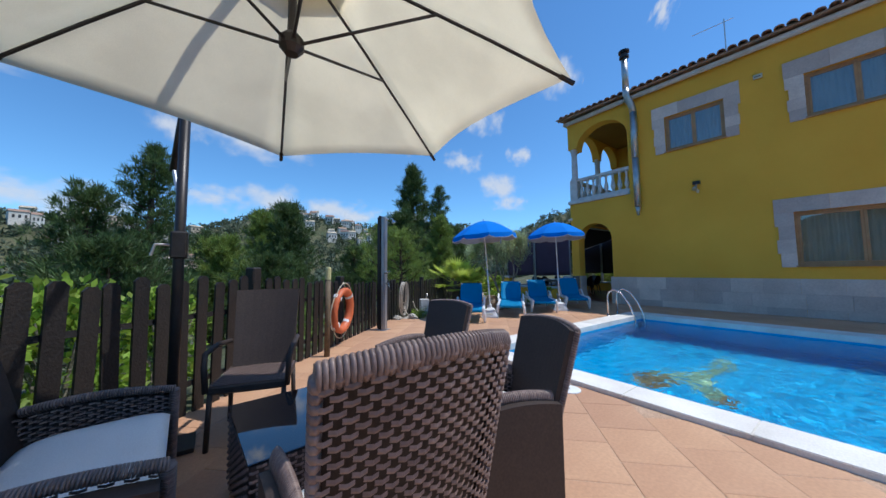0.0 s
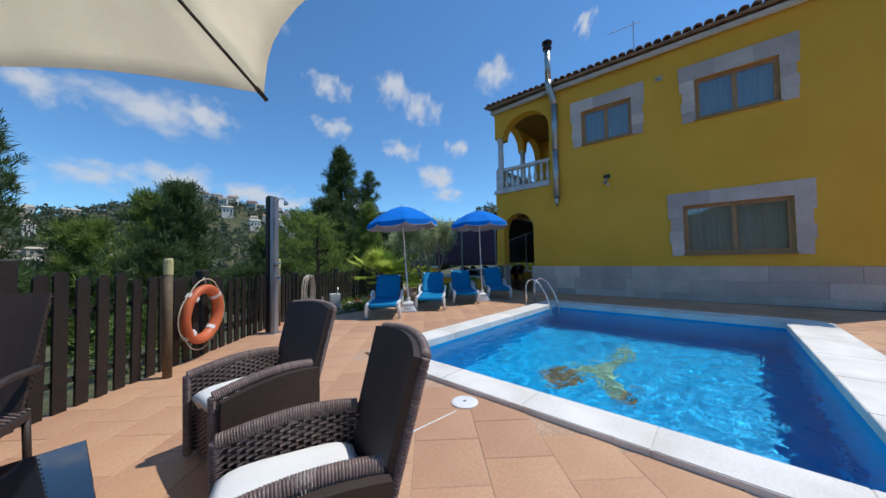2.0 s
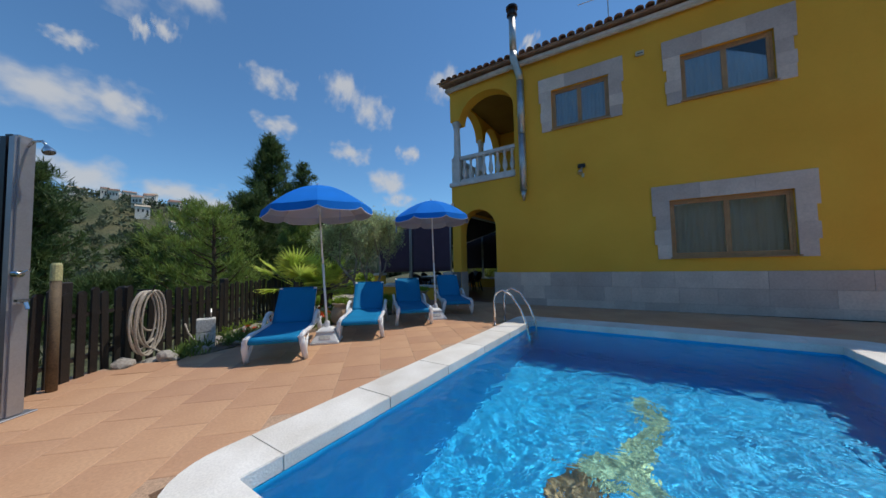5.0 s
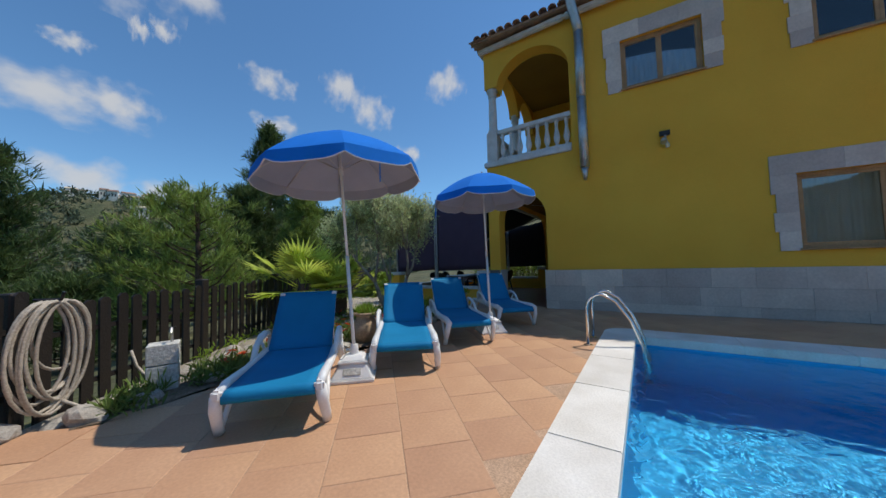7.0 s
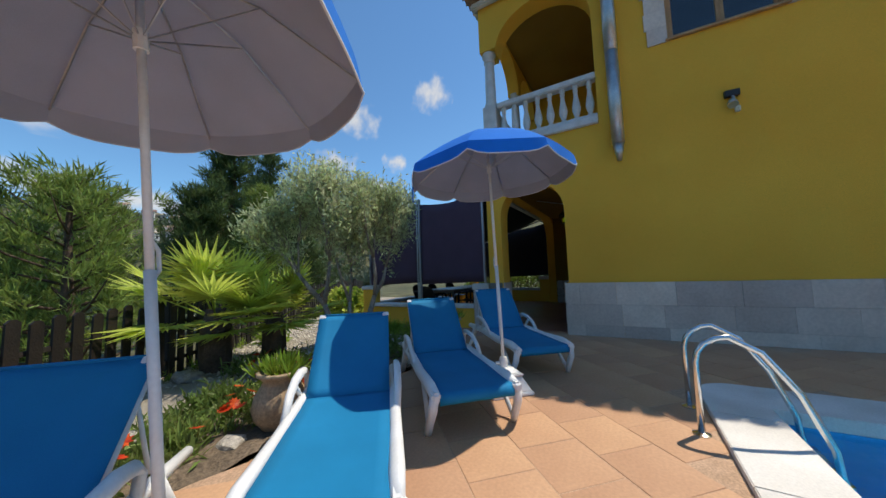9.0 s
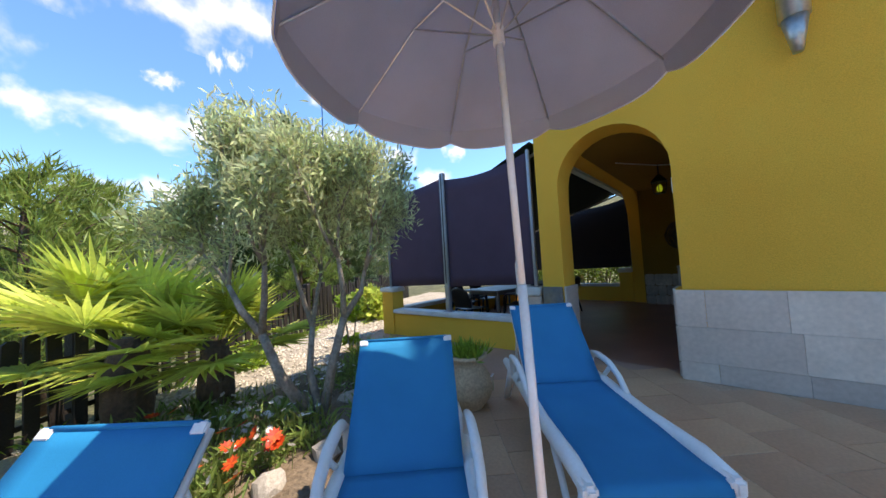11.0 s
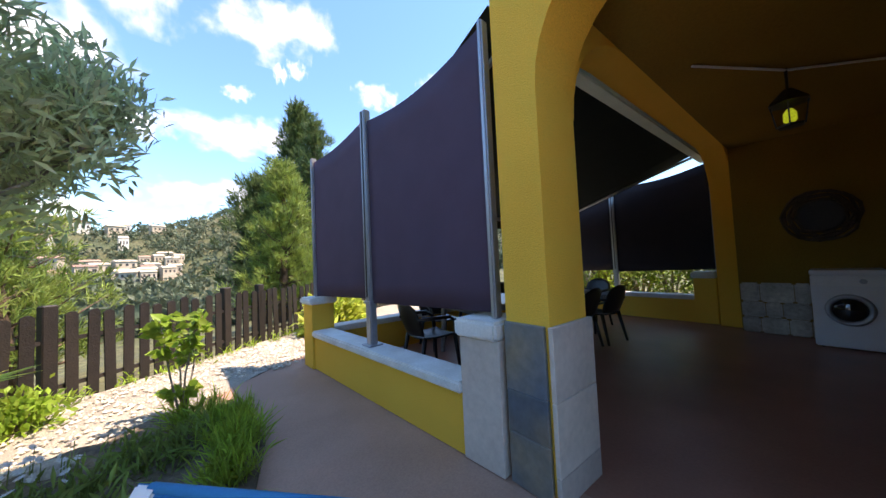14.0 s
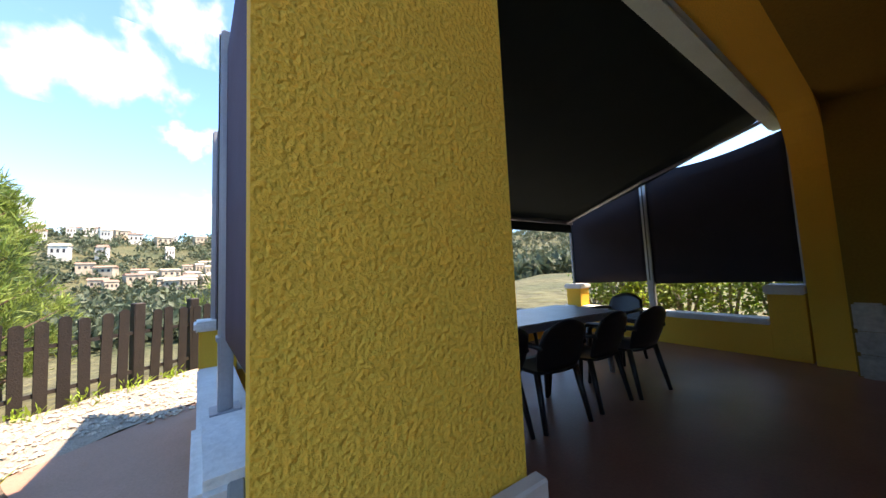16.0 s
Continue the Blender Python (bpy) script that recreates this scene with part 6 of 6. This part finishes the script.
def heap(name, label, category, spots, n, length, width, mat, spread=0.5, up=1.0, jitter=0.05, petals=None, kind="stuff", h=0.02):
    """Low planting over several spots, as one sheet of leaves."""
    cs, ds = [], []
    for x, y, rad, cnt in spots:
        for _ in range(cnt):
            a, q = rng.uniform(0, 6.28), rad * math.sqrt(rng.uniform())
            px, py = x + q * math.cos(a), y + q * math.sin(a)
            d = beyond(px, py)
            cs.append((px, py, h - (0.06 * (d + 1.2) if d > -1.2 else 0)))
            ds.append((rng.normal(0, 0.35), rng.normal(0, 0.35), up))
    ob = leaf_part(name, blades(cs, ds, n, length, width, spread, 0.15, jitter), mat)
    tagged(ob, label, category, "", kind)
    return cs


heap("grass", "low green herbs and groundcover in the garden bed", "groundcover",
     [(-7.0, 1.68, .22, 34), (-6.2, 1.85, .35, 68), (-5.4, 1.95, .45, 93), (-4.8, 2.1, .4, 55), (-4.0, 2.0, .45, 68), (-3.3, 2.4, .5, 68), (-3.6, 3.2, .5, 49), (-2.4, 1.9, .35, 37),
      (-2.2, 2.9, .4, 37), (-1.9, 2.3, .3, 42), (-1.7, 3.3, .3, 34), (-4.6, 2.4, .3, 42)], 14, 0.17, 0.011, M["herb"], 0.6)
heap("grass_tufts", "tall bright green grass tufts at the path edge", "grass", [(-1.30, 3.0, .12, 30), (-1.28, 3.35, .14, 34), (-1.35, 2.65, .12, 22), (-1.5, 3.8, .15, 20)], 16, 0.26, 0.006, M["green"], 0.28)
heap("weeds", "bright weeds along the fence foot", "weeds", [(-2.2 + 0.35 * k, 5.62 + 0.235 * k, .12, 5) for k in range(8)] + [(-6.6 + 0.5 * k, 2.62 + 0.34 * k, .12, 6) for k in range(9)], 10, 0.11, 0.011, M["green"], 0.6)


def flowers(name, label, spots, mat, size, h):
    """Separate flower heads on thin stalks."""
    t = tagged(new(name), label, "flowers", "", "stuff")
    g, st = Geo(), Geo()
    for x, y, rad, cnt in spots:
        for _ in range(cnt):
            px, py = x + rng.normal(0, rad), y + rng.normal(0, rad)
            z = h * rng.uniform(0.7, 1.2)
            st.tube([(px, py, 0), (px + 0.01, py, z)], 0.003, 3)
            ax = Matrix.Translation((px, py, z)) @ Euler((rng.normal(0, .4), rng.normal(0, .4), rng.uniform(0, 6))).to_matrix().to_4x4()
            n = 10
            for k in range(n):
                a = 2 * math.pi * k / n
                e, w = Vector((math.cos(a), math.sin(a), 0.18)), Vector((-math.sin(a), math.cos(a), 0))
                g.add([(0, 0, 0), tuple(e * size * .6 + w * size * .22), tuple(e * size), tuple(e * size * .6 - w * size * .22)], [(0, 1, 2, 3)], ax)
    part("petals", g, mat, t)
    part("stalks", st, M["herb"], t)


flowers("red_flowers", "red-orange gazania flowers in the bed", [(-6.1, 1.75, .16, 7), (-5.5, 1.7, .18, 7), (-4.9, 1.75, .2, 9), (-4.2, 1.85, .2, 8), (-3.7, 1.9, .2, 5), (-2.2, 1.7, .15, 3), (-3.87, 3.1, .06, 3), (-3.65, 2.3, .10, 5), (-3.42, 1.97, .06, 3), (-3.84, 2.4, .05, 3)], M["red_petal"], 0.055, 0.22)
flowers("white_flowers", "white daisy flowers in the bed", [(-3.45, 3.05, .14, 14), (-3.35, 3.4, .1, 10), (-3.2, 2.5, .12, 12), (-1.80, 2.05, .09, 16), (-2.3, 3.45, .2, 22), (-1.52, 1.58, .06, 10), (-3.6, 2.3, .25, 22), (-3.0, 2.7, .3, 24), (-2.2, 2.1, .2, 20), (-1.8, 1.9, .15, 16), (-2.6, 3.2, .3, 22), (-1.45, 1.9, .1, 10)], M["white_petal"], 0.030, 0.17)

vn = thing("young_shrub", "young bright green shrub on thin stems in the gravel", "shrub", m=pose(-1.63, 3.95, -0.02))
r = random.Random(31)
g, cs, ds = Geo(), [], []
for k in range(4):
    a = k * 1.7
    pts = [Vector((0, 0, 0)), Vector((0.08 * math.cos(a), 0.08 * math.sin(a), 0.45)), Vector((0.17 * math.cos(a + .4), 0.17 * math.sin(a + .4), 0.95))]
    g.tube(pts, [0.012, 0.008, 0.004], 6)
    for j in range(13):
        w = 0.35 + 0.65 * j / 12
        p = pts[1].lerp(pts[2], (w - .35) / .65) if w > .5 else pts[0].lerp(pts[1], w + .2)
        cs.append(p)
        ds.append((r.gauss(0, 1), r.gauss(0, 1), 0.3))
part("stem", g, M["olive_bark"], vn)
leaf_part("leaves", blades(cs, ds, 5, 0.12, 0.035, 0.5, 0.15, 0.02), M["green"], vn)


def bush(x, y, z, rad, high, mat, label, n=170, leaf=0.10, seed=0):
    t = thing("garden_shrub", label, "shrub", "shrubs", m=pose(x, y, z))
    rr = random.Random(seed)
    g, cs, ds = Geo(), [], []
    for k in range(7):
        a = k * 0.9
        g.tube([(0, 0, 0), (rad * .3 * math.cos(a), rad * .3 * math.sin(a), high * .5), (rad * .7 * math.cos(a), rad * .7 * math.sin(a), high * .85)], [0.03, 0.02, 0.008], 5)
    for _ in range(n):
        a, b, q = rr.uniform(0, 6.28), rr.uniform(-0.4, 1.4), rr.uniform(0.55, 1.08)
        d = Vector((math.cos(a) * math.cos(b), math.sin(a) * math.cos(b), math.sin(b)))
        cs.append(Vector((d.x * rad * q, d.y * rad * q, high * 0.5 + d.z * high * 0.5 * q)))
        ds.append(d + Vector((0, 0, 0.4)))
    part("stem", g, M["olive_bark"], t)
    leaf_part("leaves", blades(cs, ds, 12, leaf, leaf * 0.26, 0.7, 0.1, 0.07), mat, t)


bush(-13.45, -1.7, -0.4, 0.75, 2.0, M["green"], "large bright green shrub behind the fence", 260, 0.13, 1)
bush(-12.5, -1.2, -0.5, 0.4, 1.6, M["green"], "slender bright green shrub behind the fence", 110, 0.11, 2)
bush(-11.9, -0.6, -0.5, 0.4, 1.5, M["green"], "slender yellow-green shrub behind the fence", 100, 0.11, 3)
bush(-10.2, 1.6, -0.6, 0.6, 1.1, M["herb"], "dark shrub behind the fence", 150, 0.1, 4)
bush(-2.75, 4.75, -0.1, 0.18, 0.32, M["green"], "bright low shrub by the fence", 80, 0.08, 5)
for k in range(7):
    bush(7.3, 1.4 + 0.62 * k, -0.2, 0.55, 1.35 + 0.2 * (k % 3), M["herb"] if k % 2 else M["green"], "green hedge shrub behind the terrace wall", 130, 0.1, 10 + k)
bush(0.6, 6.6, -0.3, 0.55, 1.0, M["palm"], "yellow-green low plant beyond the terrace", 120, 0.2, 20)

# rocks in the bed and along the fence foot
random.seed(17)
rock_shapes = []
for k in range(4):
    bm = bmesh.new()
    bmesh.ops.create_icosphere(bm, subdivisions=2, radius=1)
    for v in bm.verts:
        v.co *= 1 + 0.32 * noise.noise(v.co * 1.3 + Vector((k * 7, 0, 0)))
        v.co.z *= 0.62
    me = bpy.data.meshes.new("rock")
    bm.to_mesh(me)
    bm.free()
    me.materials.append(M["rock"])
    rock_shapes.append(me)


def rock(x, y, s, z=0.0):
    o = tagged(new("rock", rock_shapes[random.randrange(4)]), "pale rough limestone rock lying in the garden", "rock", "garden rocks")
    o.matrix_basis = pose(x, y, z + s * 0.25, random.uniform(-15, 15), random.uniform(-15, 15), random.uniform(0, 360)) @ Matrix.Diagonal((s, s * random.uniform(0.7, 1), s * random.uniform(0.7, 1.1), 1))


for x, y, s in ((-2.15, 1.75, .15), (-2.45, 1.6, .12), (-1.85, 2.0, .13), (-2.0, 2.35, .10), (-3.1, 1.8, .14), (-3.5, 1.75, .12), (-4.15, 1.6, .1), (-3.0, 2.95, .13), (-4.9, 1.55, .1), (-4.4, 2.2, .16),
                (-3.9, 2.7, .16), (-5.3, 2.2, .14), (-2.75, 1.55, .11), (-7.3, 1.62, .13), (-6.95, 1.62, .11), (-7.7, 1.75, .14), (-6.4, 1.72, .1), (-2.3, 3.6, .12), (-3.4, 3.5, .14), (-3.01, 2.69, .17), (-3.88, 3.05, .18), (-3.41, 2.64, .13), (-2.26, 1.97, .19), (-1.93, 2.38, .16), (-2.50, 2.5, .13), (-4.4, 3.7, .16)):
    rock(x, y, s)
for k in range(46):
    u = k / 45
    p = FENCE_B[0].lerp(FENCE_B[1], u) + Vector((0.25, -0.36)) * random.uniform(0.6, 1.1)
    rock(p.x, p.y, random.uniform(0.06, 0.14), -0.07 - 0.08 * u)

# loose stones of the gravel strip
g = Geo()
random.seed(41)
A_PT, B_PT = Vector((-4.6, 3.3)), Vector((0.4, 6.35))
for k in range(2600):
    p = A_PT.lerp(B_PT, random.random() ** 0.7) + Vector((0.5, -0.75)).normalized() * random.uniform(-0.75, 0.75)
    if p.x > -1.3 and p.y < 4.9:
        continue
    d = beyond(p.x, p.y)
    c = Vector((p.x, p.y, -(0.06 * (d + 1.2) if d > -1.2 else 0) + 0.012))
    r0 = random.uniform(0.010, 0.030)
    v = [c + Vector((math.cos(a) * r0 * random.uniform(.7, 1.2), math.sin(a) * r0 * random.uniform(.7, 1.2), random.uniform(-.2, .2) * r0)) for a in (0, 1.25, 2.5, 3.8, 5.0)]
    v += [c + Vector((0, 0, r0 * 0.75)), c - Vector((0, 0, r0 * 0.6))]
    g.add(v, [(i, (i + 1) % 5, 5) for i in range(5)] + [((i + 1) % 5, i, 6) for i in range(5)])
tagged(part("loose_stones", g, M["pebble"]), "loose pale stones on the gravel strip", "gravel", "", "stuff")

# ---- far houses, woods and clouds ----
random.seed(23)
wood_c, wood_d = [], []
for _ in range(5200):
    az, d = radians(random.uniform(-70, 62)), 75 + 400 * random.random() ** 1.2
    x, y = d * math.sin(az), d * math.cos(az)
    s = random.uniform(1.6, 4.2) * (0.7 + d / 400)
    z = land(x, y)
    for _ in range(3):
        wood_c.append((x + random.gauss(0, s * .4), y + random.gauss(0, s * .4), z + random.uniform(0.1, 0.9) * s))
        wood_d.append((random.gauss(0, .5), random.gauss(0, .5), 1))
far = blades(wood_c, wood_d, 10, 2.6, 0.55, 0.9, 0.1, 0.7)
tagged(leaf_part("far_woods", far, M["far_pine"]), "dense green woodland and scrub on the far hillsides", "woodland", "", "stuff")


def villa(az, el_d, w, roofed, label, tall=1.0):
    d = el_d
    x, y = d * math.sin(radians(az)), d * math.cos(radians(az))
    z = land(x, y) + 2.5
    h = thing("hillside_house", label, "house", "houses on the far hill", m=pose(x, y, z, 0, 0, random.uniform(-30, 30) - az) @ Matrix.Diagonal((1, 1, tall, 1)))
    part("wall", Geo().box(-w / 2, w / 2, -w * .3, w * .3, -5, 5.0), M["far_sand"] if tall < 1 else M["far_white"], h)
    part("roof", Geo().add([(-w * .55, -w * .35, 5.0), (w * .55, -w * .35, 5.0), (w * .55, w * .35, 5.0), (-w * .55, w * .35, 5.0), (-w * .5, 0, 6.6), (w * .5, 0, 6.6)],
                           [(0, 1, 5, 4), (2, 3, 4, 5), (1, 2, 5), (3, 0, 4), (3, 2, 1, 0)]), M["roof_tile"] if roofed else M["far_sand"], h)
    for k in range(3):
        part("window", Geo().box(-w * .35 + k * w * .3, -w * .22 + k * w * .3, -w * .3 - 0.06, -w * .3 - 0.02, 1.2, 3.2), M["dark"], h)


for k in range(44):
    villa(random.choice([random.uniform(-24, -4), random.uniform(3, 26), random.uniform(8, 22)]), random.uniform(260, 400), random.uniform(4.5, 8.5), random.random() < 0.6,
          "pale rendered villa on the wooded hillside")
for k in range(22):
    villa(random.uniform(-16, -3), random.uniform(190, 240), random.uniform(4.5, 8), random.random() < 0.5, "pale sandy villa on a cleared terrace of the hillside", 0.6)
for az, d, w in ((15, 330, 9), (-9, 330, 10), (-13, 340, 9), (-5, 335, 9)):
    villa(az, d, w, False, "large white villa on the wooded hillside", 0.8)

cloud_mat = bpy.data.materials.new("sunlit_cloud")
cloud_mat.use_nodes = True
n, l = cloud_mat.node_tree.nodes, cloud_mat.node_tree.links
n.remove(n["Principled BSDF"])
tc = n.new("ShaderNodeTexCoord")
oi = n.new("ShaderNodeObjectInfo")
add = n.new("ShaderNodeVectorMath")
add.operation = "MULTIPLY_ADD"
add.inputs[1].default_value = (1.7, 1.0, 1.0)
l.new(tc.outputs["Object"], add.inputs[0])
cmb = n.new("ShaderNodeMath")
cmb.operation = "MULTIPLY"
cmb.inputs[1].default_value = 37.0
l.new(oi.outputs["Random"], cmb.inputs[0])
l.new(cmb.outputs[0], add.inputs[2])
ns = n.new("ShaderNodeTexNoise")
ns.inputs["Scale"].default_value = 1.25
ns.inputs["Detail"].default_value = 5
ns.inputs["Roughness"].default_value = 0.5
l.new(add.outputs[0], ns.inputs["Vector"])
ln2 = n.new("ShaderNodeVectorMath")
ln2.operation = "LENGTH"
l.new(tc.outputs["Object"], ln2.inputs[0])
ms = n.new("ShaderNodeMath")
ms.operation = "MULTIPLY_ADD"
ms.inputs[1].default_value = -0.60
ct = n.new("ShaderNodeMath")
ct.operation = "MULTIPLY_ADD"
ct.inputs[1].default_value, ct.inputs[2].default_value = 1.25, -0.08
l.new(ns.outputs["Fac"], ct.inputs[0])
l.new(ln2.outputs["Value"], ms.inputs[0])
l.new(ct.outputs[0], ms.inputs[2])
cr = n.new("ShaderNodeMapRange")
cr.interpolation_type = "SMOOTHSTEP"
cr.inputs[1].default_value, cr.inputs[2].default_value = 0.0, 0.60
cr.inputs[4].default_value = 0.85
l.new(ms.outputs[0], cr.inputs[0])
em = n.new("ShaderNodeEmission")
em.inputs["Color"].default_value = (0.93, 0.96, 1.0, 1)
em.inputs["Strength"].default_value = 0.66
tp = n.new("ShaderNodeBsdfTransparent")
mx = n.new("ShaderNodeMixShader")
l.new(cr.outputs[0], mx.inputs[0])
l.new(tp.outputs[0], mx.inputs[1])
l.new(em.outputs[0], mx.inputs[2])
l.new(mx.outputs[0], n["Material Output"].inputs[0])
cloud_me = Geo().grid(lambda u, v: (2 * u - 1, 0, 2 * v - 1), 4, 4).mesh("cloud", cloud_mat)
CLOUDS = [(3.7, 20.6, 12, 4.2), (26.8, 28.9, 5.5, 3), (38.4, 29.8, 5, 4), (43.4, 27, 6, 4), (28, 22.9, 6, 2.4), (39.8, 19.9, 6, 2.8), (50.8, 20.3, 4, 2.2), (46.8, 15.2, 7, 3.6),
          (48.3, 12.7, 5, 2.8), (74, 35.5, 2, 2.6), (57.9, 31.6, 5, 4), (4.7, 26.5, 3, 1.6), (10.8, 30.2, 1.6, 1.9), (6.4, 11.4, 10, 4), (15, 10.6, 10, 3.4), (20, 10, 8, 2.6),
          (-13.8, 27.3, 10, 6), (7, 35, 10, 5), (14.5, 37, 8, 5), (9, 21.6, 6, 3.4), (13.4, 31.2, 2.4, 2), (-17.7, 25.8, 10, 5.4), (-7.1, 35, 8, 6), (-6.1, 19.9, 6, 3.4),
          (-13.9, 8.8, 10, 3.4), (-22, 9, 9, 3), (30, 10, 8, 2.4), (-2, 11.5, 8, 3)]
for az, el, w, h in CLOUDS:
    d = 900
    p = Vector((math.sin(radians(az)) * math.cos(radians(el)), math.cos(radians(az)) * math.cos(radians(el)), math.sin(radians(el)))) * d
    o = tagged(new("backdrop_cloud", cloud_me), "white fair-weather cloud in the blue sky", "cloud", "", "structure")
    o.matrix_basis = Matrix.Translation(p) @ (Vector((0, 1, 0)).rotation_difference(p.normalized())).to_matrix().to_4x4() @ Matrix.Diagonal((d * math.tan(radians(w * 0.75)), 1, d * math.tan(radians(h * 0.85)), 1))

# ---- patio tiles ----
T = 0.44
tile_me = Geo().box(-T / 2 + 0.003, T / 2 - 0.003, -T / 2 + 0.003, T / 2 - 0.003, -0.014, 0.0).mesh("tile", M["tile"], bevel=0.003)


def inside(poly, x, y):
    c = False
    for (x0, y0), (x1, y1) in zip(poly, poly[1:] + poly[:1]):
        if (y0 > y) != (y1 > y) and x < (x1 - x0) * (y - y0) / (y1 - y0) + x0:
            c = not c
    return c


random.seed(2)
rest = Geo()
spots = []
for i in range(-60, 60):
    for j in range(-60, 60):
        u, v = i * T + (0.5 * T if j % 2 else 0), j * T
        x, y = (u - v) * 0.70711 - 6, (u + v) * 0.70711 - 2
        if not inside(PATIO, x, y) or x > -0.04 and y > -8.2:
            continue
        if CX0 + 0.0 < x < CX1 - 0.0 and CY0 + 0.0 < y < CY1 - 0.0:
            continue
        if -9.5 < y and x > -13.5:
            spots.append((x, y))
spots.sort(key=lambda p: min(abs(p[0] + 9.4) + abs(p[1] + 3.2) * 0.7, abs(p[0] + 5.0) + abs(p[1] + 0.6) * 1.6))
for k, (x, y) in enumerate(spots):
    if k < 300:
        o = part("tile", tile_me, None, pavement)
        o.matrix_basis = pose(x, y, random.uniform(-0.0015, 0.0015), 0, 0, 45)
    else:
        rest.box(-T / 2 + 0.003, T / 2 - 0.003, -T / 2 + 0.003, T / 2 - 0.003, -0.014, 0.0, pose(x, y, random.uniform(-0.0015, 0.0015), 0, 0, 45))
tagged(part("outer_tiles", rest, M["tile_far"], pavement), kind="stuff")
